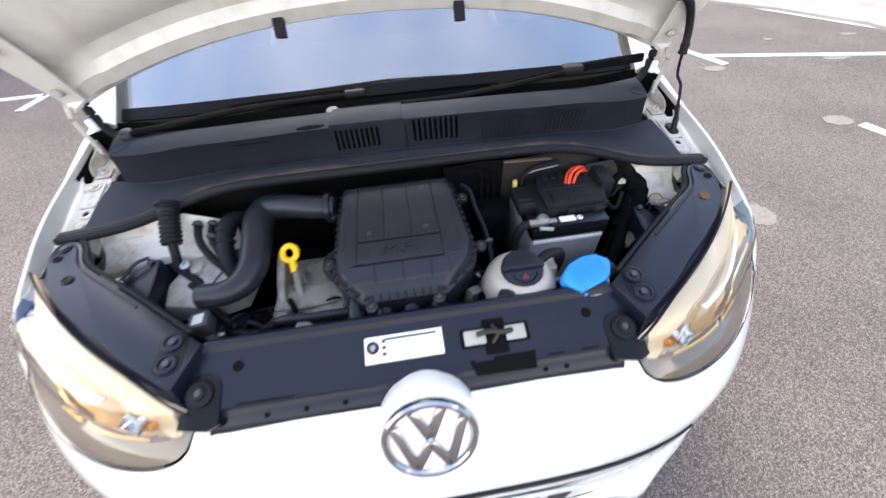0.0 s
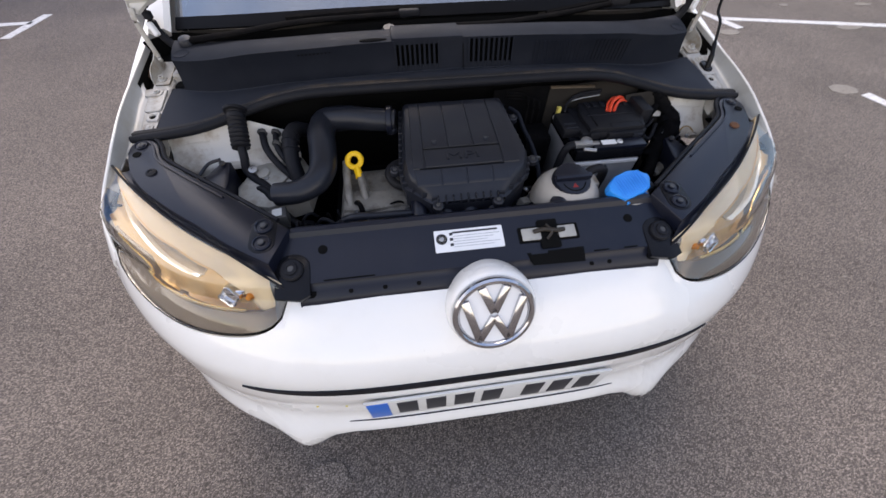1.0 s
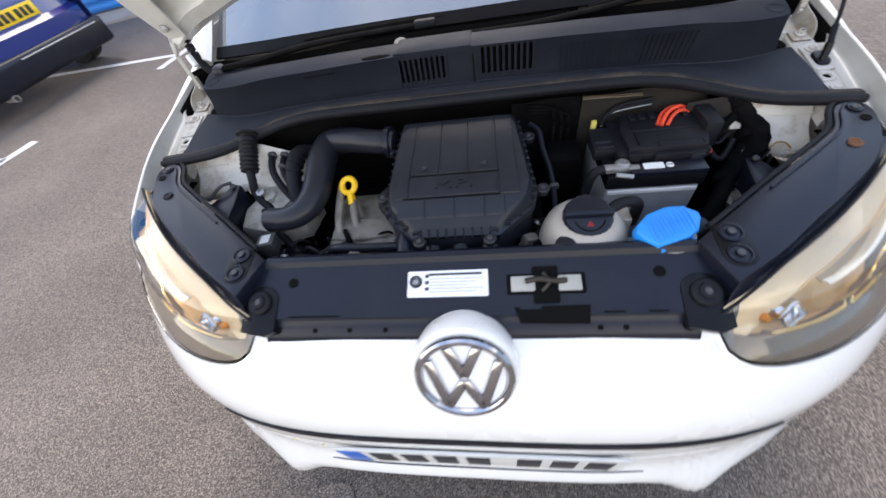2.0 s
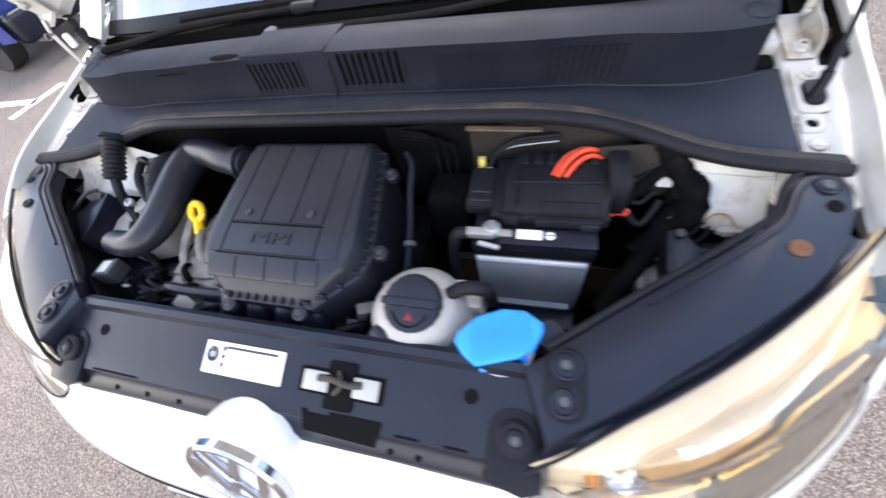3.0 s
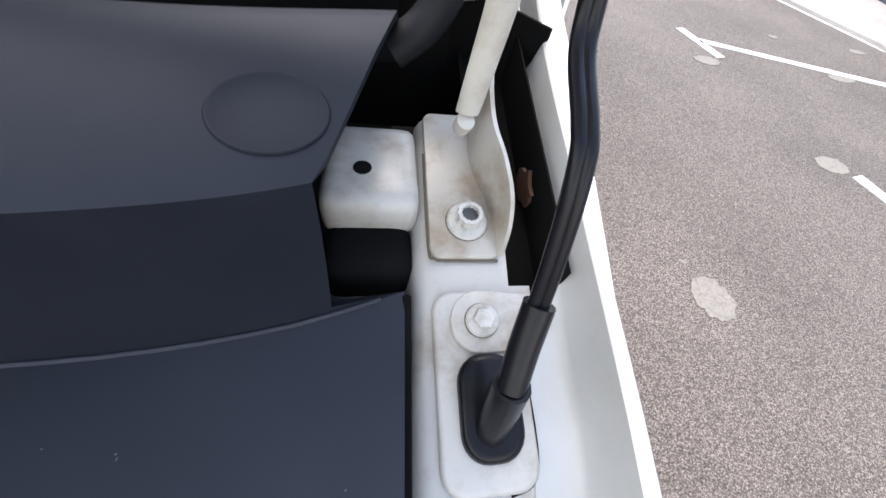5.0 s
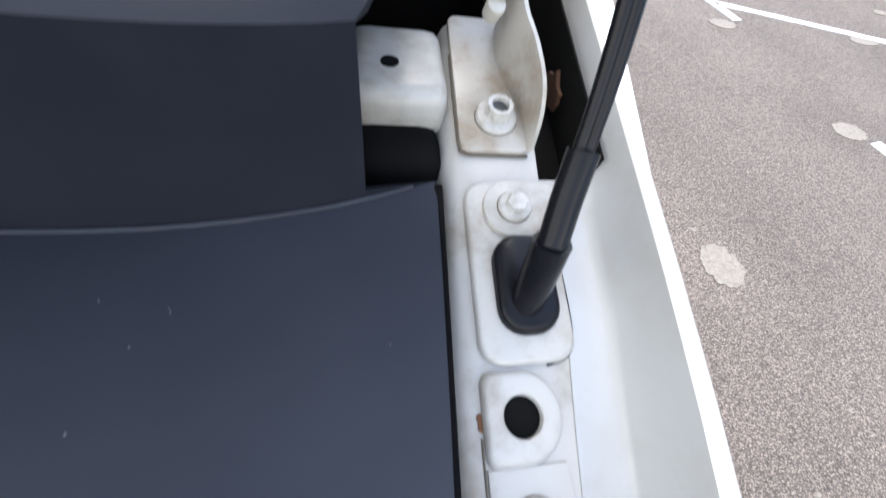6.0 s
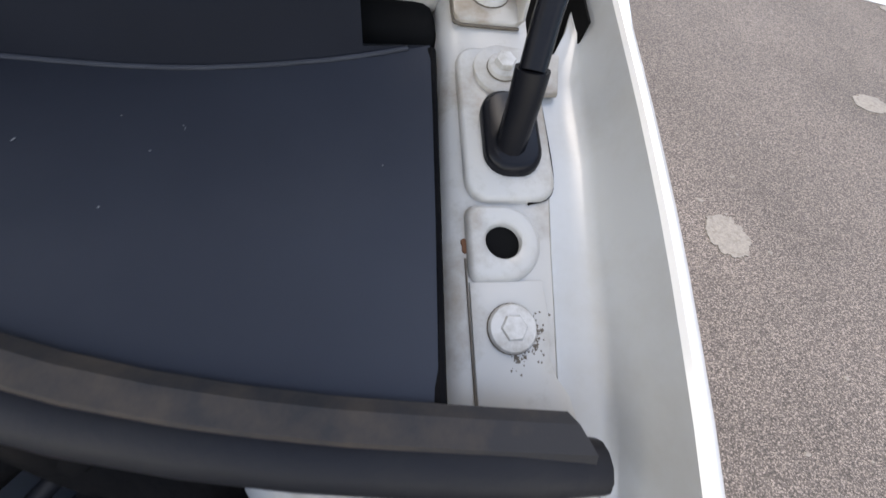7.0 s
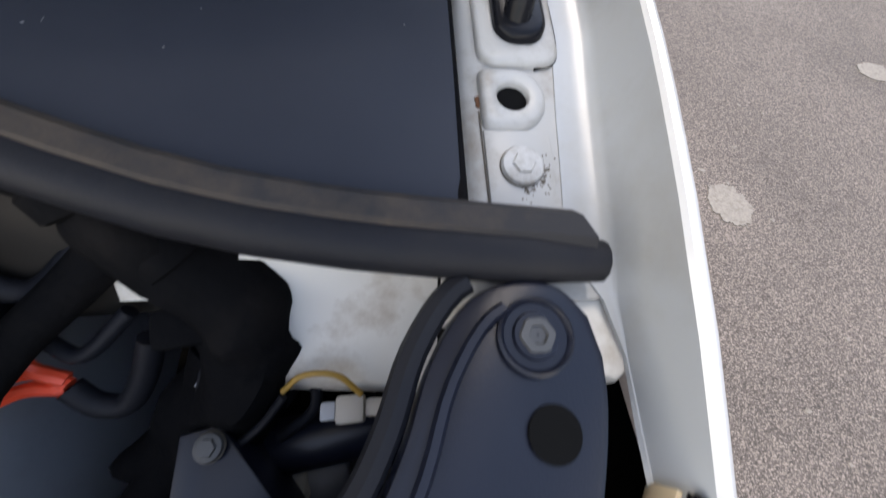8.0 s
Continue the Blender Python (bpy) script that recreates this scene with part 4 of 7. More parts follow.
def build_bonnet():
    half = lambda w: 0.70 - 0.04 * w - 0.10 * max(0, w - 0.45)
    rear = lambda f: 0.145 * (1 - abs(f) ** 2.2)
    front = lambda f: 0.80 - 0.09 * f * f
    fs = steps(-1, 1, 28)
    grid = lambda a, b, n, off: [[bonnet_point(f * half(rear(f) + (front(f) - rear(f)) * t), rear(f) + (front(f) - rear(f)) * t, off(t, f)) for f in fs] for t in steps(a, b, n)]
    bonnet = part("bonnet", sheet(grid(0, 1, 12, lambda t, f: 0.0), 0.0015, out=(0, 1, 0.5)), M_WHITE, car, "white bonnet standing open")
    # pressed inner frame: border rail, groove, raised middle
    prof = lambda t: lerp_table(t, [(0, 0.004), (0.015, 0.010), (0.03, 0.024), (0.075, 0.026), (0.10, 0.010), (0.14, 0.008), (0.17, 0.022), (0.30, 0.026), (0.75, 0.026), (0.8, 0.012), (0.95, 0.02), (1, 0.004)])
    edge = lambda f: lerp_table(abs(f), [(0.0, 1), (0.80, 1), (0.86, 0.55), (0.9, 1.0), (0.97, 1), (1.0, 0.15)])
    ts = [0, 0.015, 0.03, 0.05, 0.075, 0.10, 0.14, 0.17, 0.22, 0.30, 0.4, 0.5, 0.6, 0.7, 0.75, 0.8, 0.88, 0.95, 1]
    rows = [[bonnet_point(f * half(rear(f) + (front(f) - rear(f)) * t), rear(f) + (front(f) - rear(f)) * t, 0.003 + prof(t) * edge(f)) for f in steps(-1, 1, 48)] for t in ts]
    part("bonnet_frame", sheet(rows, 0.001, out=(0, -1, -0.5)), M_INNER, bonnet, "pressed off-white inner frame of the bonnet")
    for f in (-0.27, 0.24):
        c = bonnet_point(f * 0.69, rear(f) + 0.028, 0.032)
        bm = rbox(-0.011, 0.011, -0.006, 0.006, -0.026, 0.026, 0.003)
        bm.transform(Matrix.Translation(c) @ Matrix.Rotation(-(math.pi / 2 - OPEN), 4, "X"))
        part("rubber_stop", bm, M_RUBBER, bonnet, "black rubber stop on the bonnet's rear edge")
    for side in (1, -1):
        # hinge arm: flat bar along the bonnet's edge down to the wing
        pts = [bonnet_point(0.655 * side, w, 0.034) for w in (0.26, 0.16, 0.06)] + [Vector((0.673 * side, 0.788, 0.984))]
        bm = bmesh.new()
        quads = []
        for k, p in enumerate(pts):
            wdt = (0.030, 0.034, 0.024, 0.010)[k]
            quads.append([(p.x - wdt, p.y, p.z), (p.x - wdt * 0.9, p.y + 0.004, p.z - 0.006), (p.x + wdt * 0.9, p.y + 0.004, p.z - 0.006), (p.x + wdt, p.y, p.z)])
        bm.free()
        arm = part("hinge_arm", sheet(quads, 0.003), M_INNER, bonnet, "off-white steel bonnet hinge arm")
        for w in (0.20, 0.09):
            bolt(bonnet_point(0.655 * side, w, 0.042), (0, -math.sin(OPEN), -math.cos(OPEN)), arm, "hinge_bolt", 0.006, 0.009)
        bm = rbox(-0.006, 0.006, -0.006, 0.006, -0.014, 0.014, 0.004, 3)
        bm.transform(pose(0.652 * side, 0.786, 0.951, -18, 22 * side, 0))
        part("bonnet_buffer", bm, M_LABEL, bonnet, "small white plastic buffer")


build_ground()
build_chips()
build_edges()
build_nose()
build_headlamps()
build_fenders()
build_screen_and_cabin()
build_bonnet()


# ---- white car: cowl, front panel, wings' inner rails ----
SEAL_Y = [(0, 0.592), (0.30, 0.595), (0.376, 0.603), (0.42, 0.608), (0.46, 0.604), (0.50, 0.592), (0.55, 0.575), (0.60, 0.564), (0.65, 0.557), (0.70, 0.551)]
SEAL_Z = [(0, 0.888), (0.30, 0.885), (0.376, 0.872), (0.44, 0.854), (0.476, 0.847), (0.51, 0.840), (0.564, 0.834), (0.618, 0.8325), (0.70, 0.832)]
FOLD_Y = [(0, 0.644), (0.14, 0.648), (0.28, 0.659), (0.40, 0.683), (0.46, 0.691), (0.54, 0.696), (0.60, 0.704), (0.645, 0.717)]
FOLD_Z = [(0, 0.891), (0.14, 0.886), (0.28, 0.877), (0.40, 0.861), (0.46, 0.852), (0.54, 0.846), (0.60, 0.848), (0.645, 0.850)]
BROW_Y = [(0, 0.653), (0.20, 0.656), (0.30, 0.664), (0.44, 0.688), (0.51, 0.698), (0.56, 0.706), (0.60, 0.715), (0.645, 0.731)]
BROW_Z = [(0, 0.953), (0.20, 0.948), (0.30, 0.941), (0.44, 0.927), (0.51, 0.917), (0.56, 0.912), (0.60, 0.910), (0.645, 0.909)]
BACK_Y = [(0, 0.745), (0.23, 0.752), (0.32, 0.762), (0.45, 0.780), (0.55, 0.803), (0.645, 0.828)]
BACK_Z = [(0, 0.944), (0.23, 0.938), (0.32, 0.932), (0.45, 0.922), (0.55, 0.914), (0.645, 0.912)]


def build_cowl():
    xs = steps(-0.645, -0.122, 40) + steps(-0.026, 0.041, 8) + steps(0.143, 0.645, 40)
    xs = sorted(set(round(v, 4) for v in xs + steps(-0.110, -0.036, 6) + steps(0.05, 0.135, 6)))
    T = spline_table
    rows = []
    stations = [("lip", 0)] + [("shelf", t) for t in (0, 0.15, 0.4, 0.7, 0.92, 1)] + [("face", t) for t in (0.06, 0.2, 0.4, 0.6, 0.8, 0.93, 1)] + [("top", t) for t in (0.08, 0.3, 0.6, 0.9, 1)] + [("drop", t) for t in (0.3, 1)]
    for kind, t in stations:
        row = []
        slim = {"lip": 0.9925, "shelf": 0.9925 + 0.0075 * t, "face": 0.955, "top": 0.955 + 0.040 * t ** 0.8, "drop": 0.995}[kind]
        for x in xs:
            x *= 1 + (slim - 1) * max(0.0, (abs(x) - 0.35) / 0.295)
            a = abs(x)
            s = Vector((x, T(a, SEAL_Y) + 0.012, T(a, SEAL_Z) + 0.004))
            f = Vector((x, T(a, FOLD_Y), T(a, FOLD_Z)))
            b = Vector((x, T(a, BROW_Y), T(a, BROW_Z)))
            k = Vector((x, T(a, BACK_Y), T(a, BACK_Z)))
            if kind == "lip":
                p = s + Vector((0, -0.004, -0.012))
            elif kind == "shelf":
                p = s.lerp(f, t) + Vector((0, 0, 0.004 * math.sin(math.pi * t)))
            elif kind == "face":
                p = f.lerp(b, t) + Vector((0, 0.003 * math.sin(math.pi * t), 0))
            elif kind == "top":
                p = b.lerp(k, t) + Vector((0, 0, 0.004 * math.sin(math.pi * t)))
            else:
                p = k + Vector((0, 0.012 + 0.02 * t, -0.035 * t))
            row.append(p)
        rows.append(row)
    # two grille openings in the face, with slats
    def opening(i, j):
        x = (xs[j] + xs[j + 1]) / 2
        return 8 <= i <= 11 and (-0.122 < x < -0.026 or 0.041 < x < 0.143)
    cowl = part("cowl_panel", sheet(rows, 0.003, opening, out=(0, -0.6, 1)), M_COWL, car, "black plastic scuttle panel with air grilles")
    # thin bead that paints the highlight along the fold
    bead = [(x, T(abs(x), FOLD_Y) - 0.0006, T(abs(x), FOLD_Z) + 0.0006) for x in steps(-0.635, 0.635, 80)]
    part("fold_bead", tube(bead, 0.0010, 8, 1), M_BEAD, cowl, "pale bead coloured as the highlight along the panel's fold")
    for s in (1, -1):
        # added black strip, drawn for the dark gap between panel and rail
        strip = [(s * (0.6406 + 0.034 * (y - 0.569)), y, T(0.645, SEAL_Z) + 0.004 + (T(0.645, FOLD_Z) - T(0.645, SEAL_Z) - 0.004) * min(1.0, (y - T(0.645, SEAL_Y) - 0.012) / (T(0.645, FOLD_Y) - T(0.645, SEAL_Y) - 0.012)) - 0.0012) for y in steps(T(0.645, SEAL_Y) + 0.012, T(0.645, FOLD_Y) - 0.002, 8)]
        part("gap_strip", tube(strip, 0.0022, 8, 2), M_TAPE, cowl, "black strip drawn as the gap at the panel's end")
    # sheet behind the slats, black in place of the hollow's shade
    part("grille_shade", sheet([[(x, 0.664 + 0.02 * (z > 0.93), z) for x in steps(-0.13, 0.165, 4)] for z in (0.885, 0.90, 0.948)], 0.002, out=(0, -1, 0)), M_HOLE, cowl, "black sheet for the shade behind the grille")
    for lo, pitch in ((-0.122, 0.01067), (0.041, 0.01133)):
        for k in range(10):
            x = lo + pitch * k
            p0 = Vector((x, T(abs(x), FOLD_Y), T(abs(x), FOLD_Z)))
            p1 = Vector((x, T(abs(x), BROW_Y), T(abs(x), BROW_Z)))
            a, b = p0.lerp(p1, 0.03), p0.lerp(p1, 0.97)
            w, d = 0.0023, Vector((0, 0.007, 0.001))
            bm = bmesh.new()
            q = [bm.verts.new(v) for v in (a + Vector((-w, 0, 0)), a + Vector((w, 0, 0)), b + Vector((w, 0, 0)), b + Vector((-w, 0, 0)), a + Vector((-w, 0, 0)) + d, a + Vector((w, 0, 0)) + d, b + Vector((w, 0, 0)) + d, b + Vector((-w, 0, 0)) + d)]
            for f in ((0, 1, 2, 3), (4, 7, 6, 5), (0, 4, 5, 1), (1, 5, 6, 2), (2, 6, 7, 3), (3, 7, 4, 0)):
                bm.faces.new([q[n] for n in f])
            part("grille_slat", bm, M_COWL, cowl)
    # fine moulded louvres beside the open grille
    for k in range(25):
        x = 0.195 + 0.0102 * k
        f, b = Vector((x, T(x, FOLD_Y), T(x, FOLD_Z))), Vector((x, T(x, BROW_Y), T(x, BROW_Z)))
        lean = 0.0003 * max(0, k - 6)
        p, q = f.lerp(b, 0.14), f.lerp(b, 0.80) + Vector((lean, 0, 0))
        off = Vector((0, -0.0015, 0.0006))
        part("louvre", tube([p + off, q + off, q + off + Vector((0.004, 0.001, 0.001))], 0.0008, 5, 0), M_HOLE if k > 14 else M_COWL, cowl)
    for k in range(9):
        x = -0.33 + 0.0085 * k
        f, b = Vector((x, T(-x, FOLD_Y), T(-x, FOLD_Z))), Vector((x, T(-x, BROW_Y), T(-x, BROW_Z)))
        p = f.lerp(b, 0.84) + Vector((0, -0.0015, 0))
        part("louvre_dot", rbox(p.x - 0.0016, p.x + 0.0016, p.y - 0.001, p.y + 0.001, p.z - 0.001, p.z + 0.001, 0), M_HOLE, cowl)
    # notches for wiper spindles and the centre seam
    random.seed(5)
    for k in range(22):
        x = random.uniform(0.43, 0.632)
        f = random.uniform(0.15, 0.9)
        y = T(x, SEAL_Y) + 0.012 + (T(x, FOLD_Y) - T(x, SEAL_Y) - 0.012) * f
        z = T(x, SEAL_Z) + 0.004 + (T(x, FOLD_Z) - T(x, SEAL_Z) - 0.004) * f + 0.004 * math.sin(math.pi * f) + 0.0001
        l, a = random.choice((0.0004, 0.0006, 0.0012, 0.0022)), random.uniform(0.2, 1.4)
        part("scuff_mark", tube([(x, y, z), (x + l * math.cos(a) * 0.4, y + l * math.sin(a), z + 0.0001)], random.uniform(0.00012, 0.00028), 5, 0), M_SCUFF, cowl)
    # flat black ellipse painted for the notch's shade
    notch = slab([(-0.166 + 0.030 * math.cos(a), T(0.166, BROW_Y) + 0.013 + 0.009 * math.sin(a)) for a in steps(0, 2 * math.pi, 24)[:-1]], 0.940, lambda x, y: T(0.166, BROW_Z) + 0.0022 - 0.06 * (y - T(0.166, BROW_Y)), 0.001)
    part("spindle_notch", notch, M_HOLE, cowl, "flat black patch for the wiper spindle's shaded notch")
    part("brow_step", slab([(-0.128, T(0.128, BROW_Y) + 0.002), (-0.112, T(0.112, BROW_Y) - 0.0005), (0.026, T(0.026, BROW_Y) - 0.0005), (0.026, 0.742), (-0.128, 0.742)], 0.942, lambda x, y: 0.9555 - 0.06 * (y - 0.655), 0.003), M_COWL, cowl, "raised centre of the scuttle panel")
    part("panel_seam", tube([(0.028, T(0.028, SEAL_Y) + 0.014, T(0.03, SEAL_Z) + 0.0045), (0.028, 0.641, 0.8935), (0.028, 0.6575, 0.951)], 0.0012, 6, 0), M_HOLE, cowl)
    for x, y, r in ((0.602, 0.745, 0.0175), (-0.602, 0.745, 0.0175)):
        def top_z(px, py):
            q = abs(px)
            t = (py - T(q, BROW_Y)) / (T(q, BACK_Y) - T(q, BROW_Y))
            return T(q, BROW_Z) + (T(q, BACK_Z) - T(q, BROW_Z)) * t + 0.004 * math.sin(math.pi * t)
        e = 0.01
        nrm = (-(top_z(x + e, y) - top_z(x - e, y)) / (2 * e), -(top_z(x, y + e) - top_z(x, y - e)) / (2 * e), 1.0)
        part("moulded_disc", lathe([(r, -0.004), (r, 0.0001), (r - 0.0004, 0.0005), (r - 0.0009, 0.0005), (r - 0.0015, 0.00015), (0.001, 0.00015)], (x, y, top_z(x, y)), nrm, 32), M_COWL, cowl)
    # rubber seal along the front edge, with a flat upper flange
    line = [(x, T(abs(x), SEAL_Y) - 0.0015, T(abs(x), SEAL_Z) - 0.004) for x in steps(-0.689, 0.689, 48)]
    seal = part("bonnet_seal", tube(line, lambda t: 0.0100 if 0.004 < t < 0.996 else 0.0075, 12, 1, 1.0), M_RUBBER, car, "thick black rubber seal with a dusty upper face")
    rows = []
    for o, h in ((-0.001, 0.0035), (0.0015, 0.0075), (0.009, 0.0085), (0.0125, 0.006), (0.0125, 0.0)):
        rows.append([(x, T(abs(x), SEAL_Y) + o * (1 if abs(x) < 0.64 else 1.0), T(abs(x), SEAL_Z) + h) for x in steps(-0.684 + 0.5 * max(0.0, o), 0.684 - 0.5 * max(0.0, o), 60)])
    part("seal_flange", sheet(rows, 0.002), M_DUSTRUBBER, seal, "flat dusty flange of the seal")
    # trough at the screen's foot, black in place of its shade
    rows = [[(x, T(abs(x), BACK_Y) + o, T(abs(x), BACK_Z) - d) for x in steps(-0.645, 0.645, 30)] for o, d in ((0.03, 0.036), (0.042, 0.042), (0.052, 0.034), (0.058, 0.004), (0.075, 0.002))]
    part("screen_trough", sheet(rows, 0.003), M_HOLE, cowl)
    # wipers
    for name, arm, blade in (("wiper", [(-0.600, 0.79, 0.922), (-0.50, 0.80, 0.928), (-0.35, 0.805, 0.944), (-0.20, 0.808, 0.949), (-0.075, 0.812, 0.951)], [(-0.37, 0.824, 0.944), (-0.08, 0.822, 0.953), (0.25, 0.822, 0.940)]),
                             ("wiper", [(-0.13, 0.760, 0.934), (0.02, 0.772, 0.932), (0.15, 0.782, 0.931), (0.30, 0.792, 0.941), (0.455, 0.802, 0.958)], [(0.27, 0.81, 0.933), (0.45, 0.815, 0.954), (0.632, 0.812, 0.966)])):
        w = part(name, tube(arm, lambda t: 0.0135 - 0.005 * t, 10, 5, 0.55), M_TAPE, car, "black wiper arm and blade at rest")
        part("wiper_blade", tube(blade, 0.0085, 8, 5, 1.3), M_TAPE, w, "slim black wiper blade")
        c = Vector(arm[-1])
        part("blade_clip", rbox(c.x - 0.028, c.x + 0.022, c.y - 0.010, c.y + 0.022, c.z - 0.008, c.z + 0.009, 0.006, 3), M_RUBBER, w)
        part("spindle_cap", lathe([(0.017, -0.02), (0.017, 0.006), (0.013, 0.012), (0.001, 0.013)], Vector(arm[0]) + Vector((0, 0, -0.004)), (0, -0.2, 1), 18), M_FILTER, w)


SLAM = [(0.166, 0.700), (0.168, 0.718), (0.174, 0.730), (0.184, 0.737), (0.190, 0.742), (0.193, 0.749), (0.215, 0.757), (0.262, 0.773), (0.276, 0.778), (0.281, 0.787), (0.290, 0.789), (0.297, 0.785), (0.302, 0.765), (0.305, 0.72)]


def slam_z(y):
    return lerp_table(y, SLAM)


def build_front_panel():
    half = lambda y: lerp_table(y, [(0.166, 0.335), (0.19, 0.332), (0.225, 0.372), (0.245, 0.372), (0.29, 0.345), (0.305, 0.335)])
    ys = [p[0] for p in SLAM]
    extra = sorted(set(ys + [0.20, 0.222, 0.235, 0.25]))
    rows = [[(half(y) * u, y, slam_z(y)) for u in steps(-1, 1, 30)] for y in extra]
    panel = part("radiator_cover", sheet(rows, 0.003), M_BLACK, car, "black plastic cover panel behind the bumper")
    up = Vector((0, -0.32, 0.95))
    at = lambda x, y, o=0.0: Vector((x, y, slam_z(y))) + up * o
    tilt = lambda bm, x, y, o=0.0: (bm.transform(Matrix.Translation(at(x, y, o)) @ Matrix.Rotation(math.atan2(0.335, 1), 4, "X")), bm)[1]
    # warning label with unreadable print as bars
    lab = part("warning_label", tilt(slab(rounded(-0.0645, 0.0645, -0.0215, 0.0215, 0.002), 0.0, 0.0012), -0.024, 0.2415, 0.0005), M_LABEL, car, "white warning label with small print")
    part("label_bar", tilt(slab(rounded(-0.03, 0.055, 0.0135, 0.0170, 0.0005, 1), 0.001, 0.0016), -0.024, 0.2415, 0.0005), M_INK, lab)
    for k in range(5):
        part("label_bar", tilt(slab(rounded(-0.03, 0.058 - 0.012 * (k % 3), 0.0075 - 0.0052 * k, 0.0083 - 0.0052 * k, 0.0003, 1), 0.001, 0.0015), -0.024, 0.2415, 0.0005), M_GREYBOX, lab)
    ring = lathe([(0.0105, 0.0012), (0.0105, 0.0017), (0.0085, 0.0017), (0.0085, 0.0012)], (0, 0, 0), (0, 0, 1), 24)
    ring.transform(Matrix.Translation((-0.051, 0.004, 0)))
    part("label_ring", tilt(ring, -0.024, 0.2415, 0.0005), M_INK, lab)
    dot = lathe([(0.0045, 0.0012), (0.004, 0.0017), (0.0005, 0.0017)], (0, 0, 0), (0, 0, 1), 12)
    dot.transform(Matrix.Translation((-0.051, 0.004, 0)))
    part("label_dot", tilt(dot, -0.024, 0.2415, 0.0005), M_GREYBOX, lab)
    for k in range(3):
        part("label_mark", tilt(slab(rounded(-0.036, -0.030, 0.010 - 0.0105 * k, 0.0155 - 0.0105 * k, 0.001, 2), 0.001, 0.0016), -0.024, 0.2415, 0.0005), M_INK, lab)
    # latch opening
    latch = part("bonnet_latch", tilt(slab(rounded(-0.058, 0.058, -0.0155, 0.0155, 0.002), -0.001, 0.0025), 0.127, 0.237), M_HOLE, car, "bonnet latch in an opening of the cover")
    for a, b in ((-0.052, -0.016), (0.018, 0.052)):
        part("latch_plate", tilt(slab(rounded(a, b, -0.012, 0.012, 0.002), 0.002, 0.0045, 0.0008), 0.127, 0.237), M_CAST, latch, "dull steel latch plate")
    part("latch_tongue", tilt(slab(rounded(-0.019, 0.019, -0.030, 0.027, 0.003), 0.001, 0.0040), 0.127, 0.237), M_HOLE, latch)
    part("latch_hook", tilt(tube([(-0.03, 0.004, 0.004), (-0.01, 0.006, 0.008), (0.012, 0.002, 0.008), (0.03, 0.004, 0.004)], 0.0045, 8, 4), 0.127, 0.237), M_GREASE, latch, "greasy steel striker hook")
    part("latch_spring", tilt(tube([(-0.006, -0.012, 0.004), (0.004, 0.0, 0.009), (-0.003, 0.016, 0.005)], 0.003, 8, 4), 0.127, 0.237), M_GREASE, latch)
    # shallow tray with step edge, as a flat patch in its shade's colour
    part("cover_recess", tilt(slab([(-0.052, 0.004), (-0.044, 0.004), (-0.044, 0.0005), (-0.012, 0.0005), (-0.012, 0.005), (0.058, 0.006), (0.054, -0.022), (-0.044, -0.020)], -0.001, 0.0012), 0.130, 0.2), M_HOLE, panel, "flat black patch for the cover's shaded recess")
    # holes, pips and slots, as flat black marks for their shade
    for x, y, r in ((-0.290, 0.25, 0.0085), (0.290, 0.25, 0.0085), (-0.313, 0.181, 0.0085), (0.318, 0.181, 0.0085)):
        part("cover_hole", tilt(lathe([(r, -0.001), (r, 0.001), (0.0005, 0.0011)], (0, 0, 0), (0, 0, 1), 20), x, y), M_HOLE, panel)
    for x in (-0.245, -0.185, -0.125, 0.20, 0.235):
        part("cover_pip", tilt(lathe([(0.0042, -0.001), (0.0042, 0.001), (0.0005, 0.0011)], (0, 0, 0), (0, 0, 1), 14), x, 0.1790), M_HOLE, panel)
    for x0, x1 in ((0.205, 0.235), (0.265, 0.292), (-0.29, -0.20)):
        part("cover_slot", tilt(slab(rounded(x0, x1, -0.0012, 0.0012, 0.001, 2), -0.001, 0.001), 0, 0.1955), M_HOLE, panel)
    # rubber buffers at the ends
    for side in (-1, 1):
        x = 0.342 * side
        c = at(x, 0.218)
        bed = part("buffer_bed", tilt(slab([(0.030 * math.cos(a), 0.026 * math.sin(a)) for a in [k * math.pi / 10 for k in range(11)]] + [(-0.030, -0.052), (0.012, -0.060), (0.030, -0.052)], -0.012, 0.002, 0.0015), x, 0.222), M_GLOSSBLACK, car, "black moulded bed of the bonnet buffer")
        part("bonnet_buffer", lathe([(0.020, -0.002), (0.020, 0.006), (0.017, 0.009), (0.012, 0.009), (0.011, 0.012), (0.006, 0.013), (0.005, 0.008), (0.0005, 0.008)], c + up * 0.002, up, 26), M_RUBBER, bed, "round black rubber bonnet buffer")
        part("buffer_screw", lathe([(0.0075, 0.0), (0.0075, 0.002), (0.0005, 0.003)], c + up * 0.011, up, 16), M_DARKSTEEL, bed)
    # clip tag over the emblem boss
    part("badge_clip", rbox(-0.012, 0.012, 0.176, 0.186, 0.735, 0.756, 0.003), M_GREYBOX, panel)


WING_IN = [(0.345, 0.285), (0.40, 0.327), (0.465, 0.376), (0.53, 0.423), (0.585, 0.464), (0.606, 0.482), (0.617, 0.500), (0.626, 0.522), (0.640, 0.540), (0.658, 0.5455), (0.671, 0.542), (0.679, 0.532)]
WING_OUT = [(0.681, 0.519), (0.679, 0.504), (0.672, 0.482), (0.659, 0.452), (0.640, 0.424), (0.612, 0.393), (0.555, 0.345), (0.505, 0.308), (0.447, 0.262), (0.372, 0.214)]
